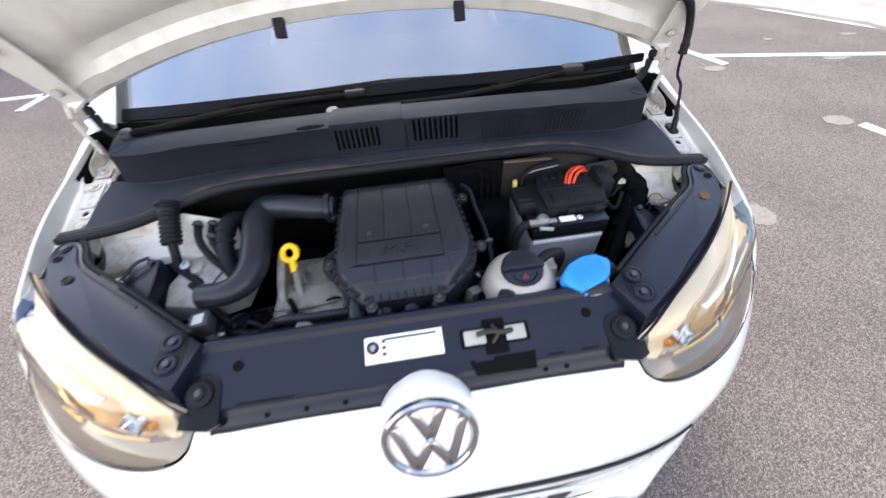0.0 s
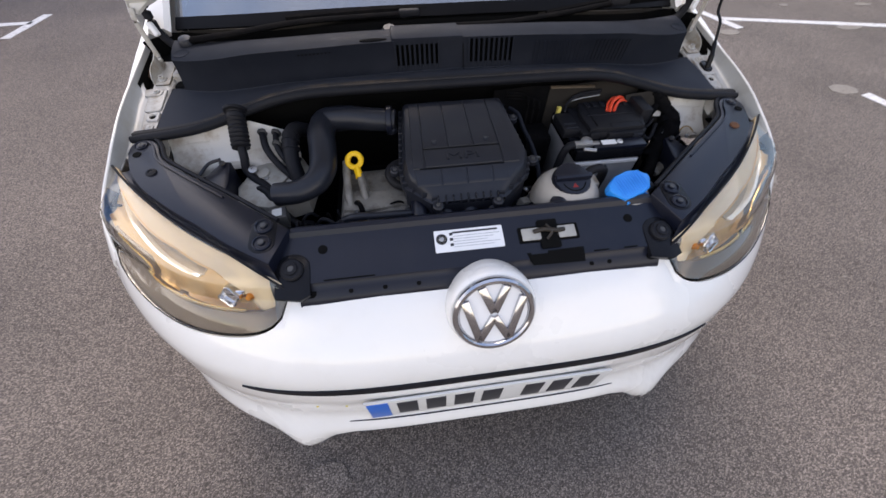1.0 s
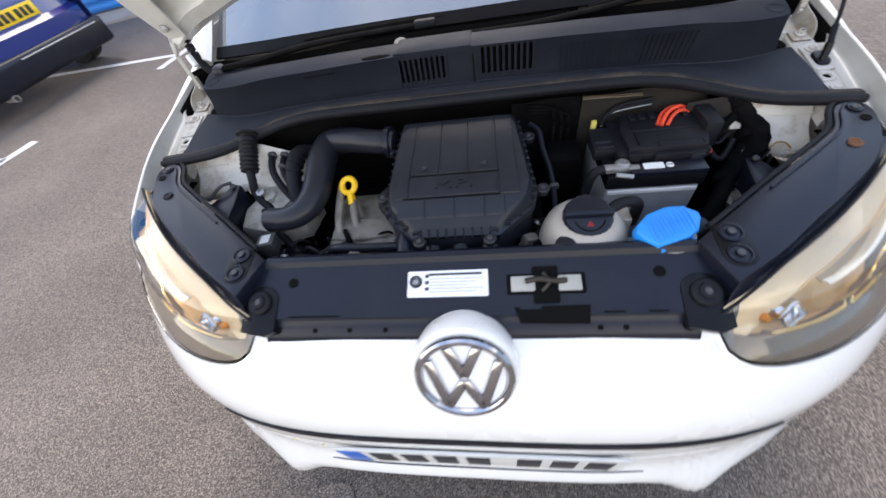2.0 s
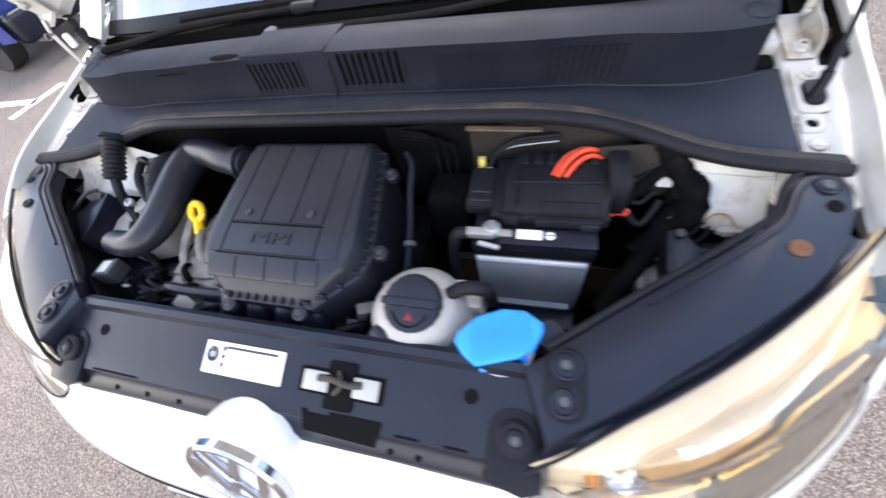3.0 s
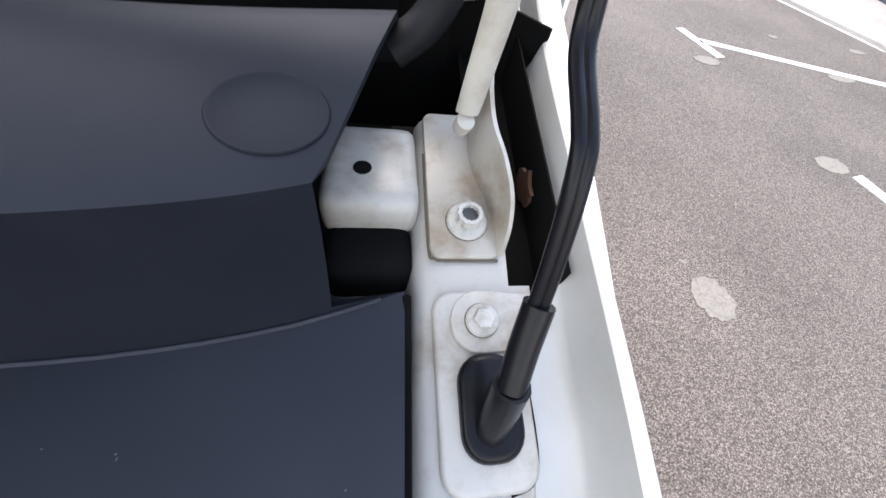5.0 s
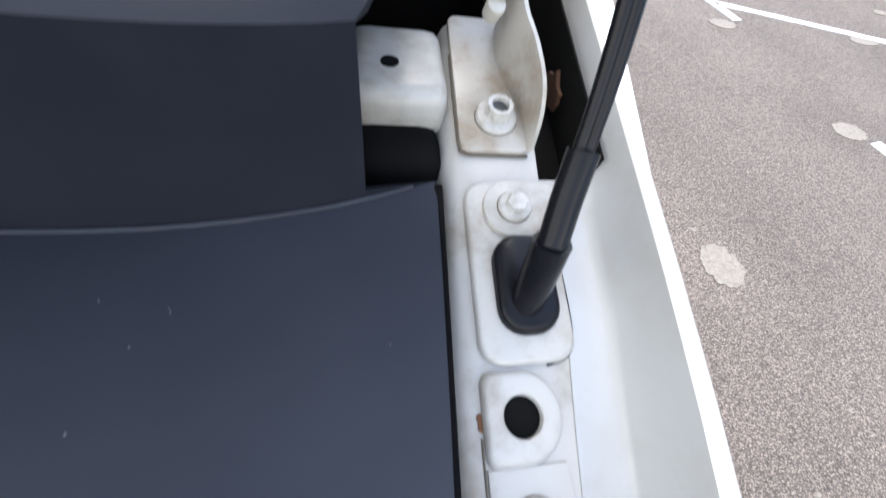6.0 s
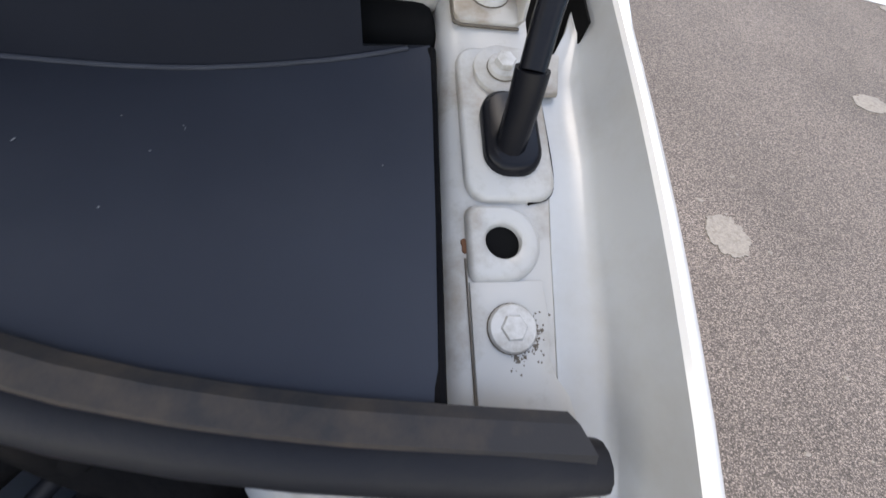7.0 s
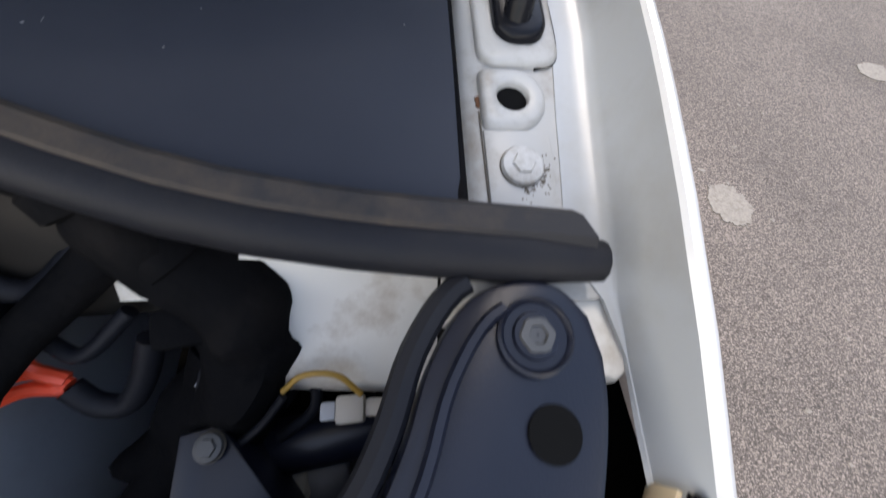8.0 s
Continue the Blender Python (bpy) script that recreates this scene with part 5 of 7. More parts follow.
wing_z = lambda x, y: 0.797 + 0.10 * (y - 0.29) + 0.03 * (abs(x) - 0.39)


def build_wing_covers():
    for side in (1, -1):
        flip = (lambda b: b) if side == 1 else mirror
        inner = [p.to_tuple()[:2] for p in smooth_line([(x, y, 0) for x, y in WING_IN], 4)]
        outer = [p.to_tuple()[:2] for p in smooth_line([(x, y, 0) for x, y in WING_OUT], 4)]
        out = inner + outer
        cover = part("wing_cover", flip(slab(out, lambda x, y: wing_z(x, y) - 0.03, wing_z, 0.004)), M_BLACK, car, "long black plastic cover along the headlamp")
        # double rib on the inner edge
        off = [(x + 0.006, y - 0.007, wing_z(x, y) + 0.001) for x, y in inner[8:34]]
        part("cover_rib", flip(tube(off, 0.0022, 6, 1)), M_BLACK, cover)
        off = [(x - 0.004, y + 0.004, wing_z(x, y) - 0.004) for x, y in inner[2:34]]
        part("cover_lip", flip(tube(off, 0.0045, 8, 1)), M_RUBBER, cover, "rubber edge of the cover")
        # outer lower step towards the lamp
        rows = [[], [], [], [], []]
        for s in steps(0.02, 0.97, 24):
            r = lamp_point(s, 1.0)
            ex, ey = min(outer, key=lambda q: (q[0] - r.x) ** 2 + (q[1] - r.y) ** 2)
            e = Vector((ex, ey, wing_z(ex, ey)))
            for row, (f, d) in zip(rows, ((0.0, 0.004), (0.08, 0.012), (0.45, 0.013), (0.8, 0.009), (0.97, 0.006))):
                q = e.lerp(r, f)
                row.append((q.x, q.y, q.z - d))
        part("cover_step", flip(sheet(rows, 0.003)), M_BLACK, cover, "lower step of the cover beside the lamp")
        # twin screw wells
        well = [Vector((x, y, wing_z(x, y) + 0.0006)) for x, y in rounded(0.366, 0.410, 0.2375, 0.312, 0.02, 6)]
        part("screw_well", flip(slab([(p.x, p.y) for p in well], lambda x, y: wing_z(x, y) - 0.002, lambda x, y: wing_z(x, y) + 0.0010, 0.0004)), M_GLOSSBLACK, cover, "dark oval screw well")
        for sx, sy in ((0.388, 0.293), (0.387, 0.257)):
            z = wing_z(sx, sy)
            s = part("cover_screw", flip(lathe([(0.016, 0.0005), (0.016, 0.004), (0.0135, 0.005), (0.012, 0.0025), (0.007, 0.003), (0.0065, 0.006), (0.0005, 0.0062)], (sx, sy, z), (0, -0.1, 1), 24)), M_BLACK, cover)
            part("screw_head", flip(lathe([(0.0055, 0.005), (0.005, 0.007), (0.0005, 0.0072)], (sx, sy, z), (0, -0.1, 1), 12)), M_DARKSTEEL, s)
        # end screw, round hole, clip
        z = wing_z(0.659, 0.524)
        s = part("end_screw", flip(lathe([(0.0122, 0.0005), (0.0122, 0.0018), (0.0112, 0.0024), (0.010, 0.001), (0.0075, 0.001), (0.007, 0.0024), (0.0005, 0.0028)], (0.659, 0.5265, z), (0, -0.1, 1), 26)), M_BLACK, cover)
        part("screw_head", flip(lathe([(0.0055, 0.0024), (0.0052, 0.0036), (0.003, 0.0038), (0.0026, 0.0028), (0.0005, 0.0028)], (0.659, 0.5265, z), (0, -0.1, 1), 20, lambda a: 1 + 0.06 * math.cos(6 * a))), M_DARKSTEEL, s, "worn steel screw head")
        z = wing_z(0.660, 0.500)
        part("cover_hole", flip(lathe([(0.0078, -0.001), (0.0078, 0.0008), (0.0005, 0.0009)], (0.660, 0.4995, z), (0, -0.1, 1), 26)), M_HOLE, cover)
        z = wing_z(0.618, 0.446)
        part("cover_clip", flip(lathe([(0.0105, -0.001), (0.0098, 0.002), (0.005, 0.0035), (0.004, 0.002), (0.0005, 0.002)], (0.618, 0.446, z), (0, -0.1, 1), 14)), M_RUST if side == 1 else M_RUBBER, cover, "small rusty clip" if side == 1 else "small black clip")


def build_rails():
    for side in (1, -1):
        flip = (lambda b: b) if side == 1 else mirror
        rows = []
        for x in (0.638, 0.6415, 0.6440, 0.6475, 0.6520, 0.6580, 0.665, 0.675, 0.685, 0.690, 0.695):
            rows.append([(x + 0.05 * (y - 0.58), y, rail_z(x, y) - {0.638: 0.03, 0.6415: 0.008, 0.6440: 0.0035, 0.6475: 0.0012, 0.6520: 0.0003}.get(x, 0.0)) for y in steps(0.541, 0.814, 23)])
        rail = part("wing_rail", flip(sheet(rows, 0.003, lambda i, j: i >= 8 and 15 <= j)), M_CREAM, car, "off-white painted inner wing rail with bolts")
        ax = Vector((0, -0.187, 0.98))
        zz = lambda o: (lambda x, y: rail_z(0.67, y) + o)
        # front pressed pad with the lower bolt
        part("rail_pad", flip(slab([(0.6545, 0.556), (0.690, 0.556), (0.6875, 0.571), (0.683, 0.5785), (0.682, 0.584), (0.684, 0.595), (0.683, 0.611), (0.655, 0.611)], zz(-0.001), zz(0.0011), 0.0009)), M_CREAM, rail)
        # tab with a round hole: a plate with a true opening, square on the inner end and round on the other
        bm = bmesh.new()
        n, hx, hy, hr = 56, 0.669, 0.6255, 0.0068
        ring = []
        for k in range(n):
            c, s = math.cos(2 * math.pi * k / n), math.sin(2 * math.pi * k / n)
            d = 0.0150 if c >= 0 else min(0.0140 / max(1e-6, -c), 0.0150 / max(1e-6, abs(s)), 0.0188)
            ring.append((c, s, d))
        lev = []
        for d0, f, h in ((1, 1.0, -0.001), (1, 1.0, 0.0006), (1, 0.97, 0.0018), (1, 0.91, 0.0029), (1, 0.84, 0.0033), (0, hr + 0.0012, 0.0033), (0, hr + 0.0004, 0.0029), (0, hr, 0.0020), (0, hr, -0.006)):
            lev.append([bm.verts.new((hx + c * (d * f if d0 else f), hy + s * (d * f if d0 else f), zz(h)(0, hy + s * (d * f if d0 else f)))) for c, s, d in ring])
        for a, b in zip(lev, lev[1:]):
            for k in range(n):
                bm.faces.new((a[k], a[(k + 1) % n], b[(k + 1) % n], b[k]))
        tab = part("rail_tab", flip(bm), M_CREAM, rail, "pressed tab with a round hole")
        part("tab_hole", flip(lathe([(0.0069, 0.0003), (0.0005, 0.0004)], (hx, hy, rail_z(0.67, hy)), ax, 32)), M_HOLE, tab)
        flake = [(0.774 + 0.011 * (1 + 0.4 * noise.noise((2 * math.cos(a), 2 * math.sin(a), 3))) * math.cos(a), 0.857 + 0.008 * (1 + 0.5 * noise.noise((3 * math.cos(a), 3 * math.sin(a), 5))) * math.sin(a)) for a in steps(0, 2 * math.pi, 22)[:-1]]
        bm = slab(flake, 0.0, 0.002)
        bm.transform(Matrix(((0, 0, 1, 0.709), (1, 0, 0, 0), (0, 1, 0, 0), (0, 0, 0, 1))))
        part("rust_patch", flip(bm), M_OLDRUST, rail)
        part("rust_spot", flip(lathe([(0.0034, -0.0004), (0.0030, 0.0002), (0.0003, 0.0003)], (0.6550, 0.625, rail_z(0.67, 0.625)), ax, 14, lambda a: 0.55 + 0.35 * math.sin(a) ** 2 + 0.12 * math.sin(3 * a + 1))), M_RUST, rail)
        part("rail_seam", flip(tube([(0.6543, y, rail_z(0.67, y) + 0.0001) for y in (0.558, 0.59, 0.61, 0.62)], 0.0004, 6, 2)), M_DIRT, rail)
        random.seed(9)
        specks = []
        for k in range(95):
            near = k < 60
            a = random.uniform(-1.7, 0.5)
            d = random.uniform(0.0090, 0.0106) if near else 0.0095 + abs(random.gauss(0, 0.0035))
            x, y = 0.6690 + d * math.cos(a), 0.594 + d * math.sin(a)
            if not (0.657 < x < 0.689 and y > 0.556):
                continue
            s = random.uniform(0.00012, 0.0004) if k % 9 else random.uniform(0.0004, 0.0009)
            specks.append(lathe([(s * 1.3, -0.0001), (s, 0.0001), (0.0001, 0.00015)], (x, y, rail_z(0.67, y) + (0.0011 if x < 0.682 else 0.0001)), ax, 7, lambda a: 1 + 0.35 * math.sin(3 * a + k)))
        part("dirt_specks", flip(join(*specks)), M_DIRT, rail, "brown dirt caked beside the bolt")
        # rear pad round the grommet
        part("grommet_pad", flip(slab(rounded(0.6560, 0.6935, 0.6420, 0.716, 0.009, 6), zz(-0.001), zz(0.0034), 0.0022, 3)), M_CREAM, rail, "raised pressed pad")
        # black tube drawn as the shadow along the pad's edge
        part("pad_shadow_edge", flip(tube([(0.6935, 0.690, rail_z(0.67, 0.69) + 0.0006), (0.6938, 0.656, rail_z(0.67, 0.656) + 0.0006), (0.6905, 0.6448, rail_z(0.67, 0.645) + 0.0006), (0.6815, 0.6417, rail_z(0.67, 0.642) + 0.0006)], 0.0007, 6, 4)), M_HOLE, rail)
        bolt(Vector((0.6690 * side, 0.594, rail_z(0.67, 0.594) + 0.0012)), ax, rail, "rail_bolt", 0.0044, 0.0088, 0.003)
        wash = part("earth_tag", flip(slab([(0.676 + 0.013 * math.cos(a), 0.702 + 0.013 * math.sin(a)) for a in [math.pi / 2 + k * math.pi / 12 for k in range(13)]] + [(0.700, 0.691), (0.704, 0.712)], zz(0.003), zz(0.0055), 0.0008)), M_CREAM, rail, "painted washer plate")
        bolt(Vector((0.676 * side, 0.702, rail_z(0.67, 0.702) + 0.0055)), ax, wash, "plate_bolt", 0.0042, 0.0070, 0.0045)
        # hinge foot: plate with a folded flange
        foot = part("hinge_foot", flip(slab(rounded(0.6565, 0.6895, 0.7310, 0.813, 0.005, 4), zz(0.0), zz(0.0035), 0.001)), M_HINGE, rail, "painted hinge plate bolted to the rail")
        part("plate_gap", flip(tube([(0.6561, 0.788, rail_z(0.67, 0.788) + 0.0012), (0.6561, 0.7375, rail_z(0.67, 0.7375) + 0.0012), (0.6585, 0.7315, rail_z(0.67, 0.7315) + 0.0012), (0.664, 0.7304, rail_z(0.67, 0.7304) + 0.0012), (0.688, 0.7304, rail_z(0.67, 0.7304) + 0.0012)], 0.0007, 6, 3)), M_DIRT, foot)
        bend = [(0.6885, 0.7320, 0.002), (0.6895, 0.738, 0.014), (0.6895, 0.748, 0.022), (0.6865, 0.762, 0.028), (0.6825, 0.775, 0.032), (0.681, 0.788, 0.038), (0.683, 0.805, 0.042)]
        bend = [(p.x, p.y, p.z) for p in smooth_line(bend, 4)]
        rows = [[(x + 0.002 * k, y, rail_z(0.67, y) + 0.002 + h * k) for x, y, h in bend] for k in (0.0, 0.5, 1.0)]
        part("hinge_flange", flip(sheet(rows, 0.002, out=(1, 0, 0))), M_HINGE, foot, "upright folded flange of the hinge")
        bolt(Vector((0.6745 * side, 0.7485, rail_z(0.67, 0.7485) + 0.0035)), ax, foot, "hinge_bolt", 0.0058, 0.0098, 0.005, torx=True)
        part("hinge_link", flip(tube([(0.6710, 0.7780, 0.896), (0.6722, 0.7786, 0.908), (0.675, 0.780, 0.940), (0.676, 0.782, 0.972), (0.674, 0.789, 0.992)], lambda t: 0.0052 + 0.0014 * t, 12, 5, 0.5)), M_HINGE, rail, "painted hinge link")
        part("hinge_pivot", flip(lathe([(0.0040, -0.005), (0.0044, 0.0), (0.0040, 0.002), (0.0005, 0.0028)], (0.6705, 0.7768, 0.892), (0.1, -0.5, 0.85), 16)), M_HINGE, rail, "riveted hinge pivot")
        part("pillar_seal", flip(tube([(0.640, 0.826, 0.895), (0.656, 0.829, 0.908), (0.668, 0.831, 0.932), (0.673, 0.833, 0.958), (0.674, 0.838, 0.992)], 0.0105, 12, 5, 0.8)), M_RUBBER, car, "black rubber seal at the pillar's foot")
        # two sheets fill the hinge gap, black in place of its shade
        part("wing_gap", flip(sheet([[(0.685 + o, y, rail_z(0.67, y) - 0.012 + h) for y in steps(0.7155, 0.90, 8)] for o, h in ((0.0, 0.0), (0.012, -0.004), (0.026, 0.0), (0.0275, 0.030))], 0.001)), M_HOLE, rail, "black sheet for the shaded gap beside the hinge")
        part("gap_back", flip(sheet([[(x, 0.895 - 0.05 * (x > 0.68), z) for x in (0.60, 0.64, 0.68, 0.725)] for z in (0.80, 0.86, 0.905)], 0.002, out=(0, -1, 0))), M_HOLE, rail, "black sheet for the shaded recess behind the hinge")
        # box bracket of the scuttle end
        bm = rbox(0.6075, 0.6525, 0.750, 0.805, 0.843, 0.868, 0.008, 3)
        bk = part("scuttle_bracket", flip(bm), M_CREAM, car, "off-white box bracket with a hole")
        part("bracket_hole", flip(lathe([(0.0042, 0.0), (0.0042, 0.0006), (0.0005, 0.0007)], (0.6265, 0.7715, 0.868), (0, 0, 1), 16)), M_HOLE, bk)
        # solid block, black in place of the opening's shade
        part("bracket_cavity", flip(rbox(0.6075, 0.650, 0.725, 0.757, 0.822, 0.8510, 0.0115, 4)), M_HOLE, bk, "black block for the shaded opening under the bracket")
        # pale bracket under the wing beside the cover's end
        part("wing_bracket", flip(slab([(0.678, 0.552), (0.705, 0.552), (0.706, 0.528), (0.700, 0.5155), (0.6945, 0.5125), (0.6885, 0.5145), (0.686, 0.527)], 0.79, lambda x, y: 0.808 + 0.1 * (y - 0.5), 0.003)), M_BAYPAINT, car, "pale bracket under the wing's edge")
    # washer hose with its rubber boot, on one side only
    boot = part("hose_boot", slab(rounded(0.6640, 0.6880, 0.6515, 0.689, 0.010, 6), lambda x, y: rail_z(0.67, y) + 0.002, lambda x, y: rail_z(0.67, y) + 0.0085, 0.003, 3), M_GLOSSBLACK, car, "black rubber boot of the hose on the pad")
    part("boot_sleeve", tube([(0.6745, 0.662, 0.842), (0.6755, 0.667, 0.858), (0.6757, 0.6715, 0.873)], 0.0064, 12, 4), M_GLOSSBLACK, boot)
    part("boot_sleeve", tube([(0.6757, 0.671, 0.872), (0.678, 0.680, 0.883), (0.6808, 0.6890, 0.8950)], 0.0050, 14, 3), M_GLOSSBLACK, boot)
    for s in (-1, 1):
        line = [(0.6795, 0.685, 0.889), (0.6808, 0.6960, 0.9120), (0.6806, 0.7060, 0.9325), (0.6808, 0.7135, 0.9390), (0.6815, 0.7290, 0.9465), (0.6815, 0.7350, 0.956), (0.6785, 0.7372, 0.975), (0.6765, 0.7385, 0.995)]
        part("hose", tube([(x + 0.0012 * s, y - 0.0003 * s, z) for x, y, z in line], 0.0021, 10, 6), M_GLOSSBLACK, boot, "shiny black washer hose")
    part("hose_joint", lathe([(0.006, -0.002), (0.0098, 0.0), (0.0098, 0.005), (0.0088, 0.006), (0.0088, 0.014), (0.0098, 0.015), (0.0098, 0.020), (0.008, 0.022)], (0.6765, 0.7385, 0.993), (0, 0.1, 1), 18), M_RUBBER, boot, "ribbed hose connector")
    part("hose_conduit", tube([(0.6765, 0.740, 1.01), (0.672, 0.745, 1.045), (0.650, 0.738, 1.085), (0.618, 0.722, 1.108), (0.588, 0.70, 1.115)], 0.0075, 12, 6, ridge=0.001, pitch=0.006), M_RUBBER, boot, "black conduit into the bonnet")


build_cowl()
build_front_panel()
build_wing_covers()
build_rails()


# ---- engine bay ----
def build_bay():
    # tray with radiator; firewall, floor and sides painted black for the bay's shade
    part("firewall", sheet([[(x, y, z - 0.14 * max(0.0, abs(x) - 0.36)) for x in steps(-0.62, 0.62, 20)] for y, z in ((0.625, 0.862), (0.64, 0.83), (0.66, 0.70), (0.66, 0.40))], 0.006, out=(0, -1, 0)), M_HOLE, car, "firewall sheet painted black for the bay's shade")
    part("bay_floor", rbox(-0.60, 0.60, 0.14, 0.70, 0.28, 0.30, 0.005), M_HOLE, car, "floor sheet painted black for the engine bay's shade")
    part("radiator", rbox(-0.34, 0.34, 0.235, 0.265, 0.30, 0.735, 0.006), M_BLACK, car, "black radiator pack behind the front panel")
    for side in (1, -1):
        flip = (lambda b: b) if side == 1 else mirror
        prof = [(0.590, 0.828), (0.584, 0.812), (0.574, 0.790), (0.562, 0.774), (0.548, 0.764), (0.532, 0.754), (0.529, 0.748), (0.528, 0.735)]
        rows = []
        for y, z in prof:
            row = []
            for x in steps(0.505 if side == 1 else 0.37, 0.636, 15):
                dome = 0.02 * math.exp(-((x - 0.50) ** 2 + (y - 0.50) ** 2) / 0.004)
                row.append((x, y - 0.10 * max(0.0, x - 0.55), z - 0.40 * max(0.0, 0.46 - x) + dome))
            rows.append(row)
        wheelhouse = part("wheelhouse", flip(sheet(rows, 0.003, lambda i, j: side == 1 and i >= 3 and j <= 3)), M_BAYPAINT, car, "dusty off-white inner wheel housing")
        part("wheelhouse_step", flip(tube([(0.555, 0.573, 0.797), (0.58, 0.571, 0.797), (0.61, 0.567, 0.797), (0.635, 0.563, 0.80)], 0.0012, 8, 5)), M_BAYPAINT, wheelhouse)
        # side, lamp-back and wing-gap sheets, black in place of deep shade
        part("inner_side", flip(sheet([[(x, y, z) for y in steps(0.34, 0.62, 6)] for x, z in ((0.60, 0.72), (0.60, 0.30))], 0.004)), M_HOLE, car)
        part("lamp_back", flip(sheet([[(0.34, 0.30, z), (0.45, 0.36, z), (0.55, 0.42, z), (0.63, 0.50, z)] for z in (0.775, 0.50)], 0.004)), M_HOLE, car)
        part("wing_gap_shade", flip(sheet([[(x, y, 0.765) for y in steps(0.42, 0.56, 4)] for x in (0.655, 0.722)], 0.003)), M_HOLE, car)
    # wheel housing continued in a dark colour that holds its shade
    part("strut_panel", sheet([[(x, y - 0.004 + 0.02 * (0.505 - x), z - 0.10 * (0.505 - x)) for x in steps(0.425, 0.522, 6)] for y, z in ((0.592, 0.836), (0.584, 0.812), (0.574, 0.788), (0.568, 0.760))], 0.003, out=(0, -1, 0.3)), M_STRUT, car, "wheel housing panel beside the loom, darkened for its shade")
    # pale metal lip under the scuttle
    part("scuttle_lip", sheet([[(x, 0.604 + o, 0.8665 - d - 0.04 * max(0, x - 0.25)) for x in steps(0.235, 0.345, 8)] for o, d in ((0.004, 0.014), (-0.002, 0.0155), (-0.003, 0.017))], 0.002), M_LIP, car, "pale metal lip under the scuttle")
    felt = lambda a, b, n: sheet([[(x, 0.618 + 0.004 * math.sin(x * 40), z) for x in steps(a, b, n)] for z in (0.85, 0.80, 0.75, 0.68)], 0.003)
    part("heat_shield", felt(0.10, 0.236, 8), M_TAPE, car, "black insulation felt on the firewall")
    part("firewall_panel", felt(0.238, 0.47, 10), M_STRUT, car, "grey-brown firewall panel behind the battery")


def build_air_filter():
    box = thing("air_filter_box", "black plastic air filter housing bolted on the engine", "air filter", (0, 0.45, 0.70))
    xl = lambda y: lerp_table(y, [(0.318, -0.085), (0.365, -0.137), (0.40, -0.141), (0.575, -0.130)])
    xr = lambda y: lerp_table(y, [(0.318, 0.062), (0.37, 0.122), (0.40, 0.131), (0.575, 0.112)])
    zf = lambda y: 0.787 + 0.16 * (y - 0.32)
    zt = lambda y: spline_table(y, [(0.318, 0.793), (0.326, 0.797), (0.334, 0.806), (0.345, 0.815), (0.36, 0.824), (0.385, 0.833), (0.42, 0.840), (0.50, 0.850), (0.565, 0.857), (0.575, 0.850)])
    ys = [0.318, 0.322, 0.326, 0.334, 0.345, 0.352, 0.36, 0.37, 0.385, 0.40, 0.42, 0.45, 0.48, 0.51, 0.54, 0.565, 0.570, 0.575]
    rows = []
    for y in ys:
        a, b, f, t = xl(y), xr(y), zf(y), zt(y)
        t = max(t, f + 0.004)
        row = [(a, y, f - 0.008), (a, y, f + 0.003), (a + 0.007, y, f + 0.004), (a + 0.011, y, f + (t - f) * 0.75), (a + 0.016, y, t - 0.001), (a + 0.023, y, t)]
        row += [(a + 0.023 + (b - a - 0.046) * k / 8, y, t) for k in range(1, 8)]
        row += [(b - 0.023, y, t), (b - 0.016, y, t - 0.001), (b - 0.011, y, f + (t - f) * 0.75), (b - 0.007, y, f + 0.004), (b, y, f + 0.003), (b, y, f - 0.008)]
        rows.append(row)
    lid = part("lid", sheet(rows, 0.003), M_FILTER, box, "ribbed black lid")
    out = [(xl(y) + 0.006, y) for y in (0.575, 0.40, 0.365, 0.322)] + [(xr(y) - 0.006, y) for y in (0.322, 0.37, 0.40, 0.575)]
    part("lower_case", slab(out, 0.66, lambda x, y: zf(y) - 0.006), M_FILTER, box, "lower half of the housing")
    # raised panels on the lid
    def panel(x0, x1, y0, y1, h=0.0016, skew=0.0):
        g = [[(x + skew * (y - 0.42), y, zt(y) + h) for x in steps(x0, x1, 3)] for y in steps(y0, y1, 8)]
        b0, b1 = [[(x + skew * (y - 0.42), y, zt(y) - 0.001) for x in (x0 - 0.001,)] for y in steps(y0, y1, 8)], [[(x + skew * (y - 0.42), y, zt(y) - 0.001) for x in (x1 + 0.001,)] for y in steps(y0, y1, 8)]
        rows = [p + q + r for p, q, r in zip(b0, g, b1)]
        rows = [[(x, y - 0.001, z - h - 0.0008) for x, y, z in rows[0]]] + rows + [[(x, y + 0.001, z - h - 0.0008) for x, y, z in rows[-1]]]
        return sheet(rows)
    edges = (-0.113, -0.089, -0.038, 0.013, 0.064, 0.098)
    for k, (a, b) in enumerate(zip(edges, edges[1:])):
        part("lid_panel", panel(a + 0.0022, b - 0.0022, 0.423 if 0 < k < 4 else 0.375, 0.560, skew=-0.03 * (a + b) / 0.2), M_FILTER, lid)
    part("lid_panel", panel(-0.087, 0.062, 0.377, 0.417), M_FILTER, lid)
    for a, b in ((-0.108, -0.062), (-0.058, -0.012), (-0.008, 0.038), (0.042, 0.072)):
        part("lid_panel", panel(a, b, 0.343, 0.370), M_FILTER, lid)
    for a, b, y in ((-0.089, 0.066, 0.4195), (-0.100, 0.066, 0.3735)):
        part("lid_groove", tube([(x, y, zt(y) + 0.0006) for x in steps(a, b, 6)], 0.0011, 6, 0), M_HOLE, lid)
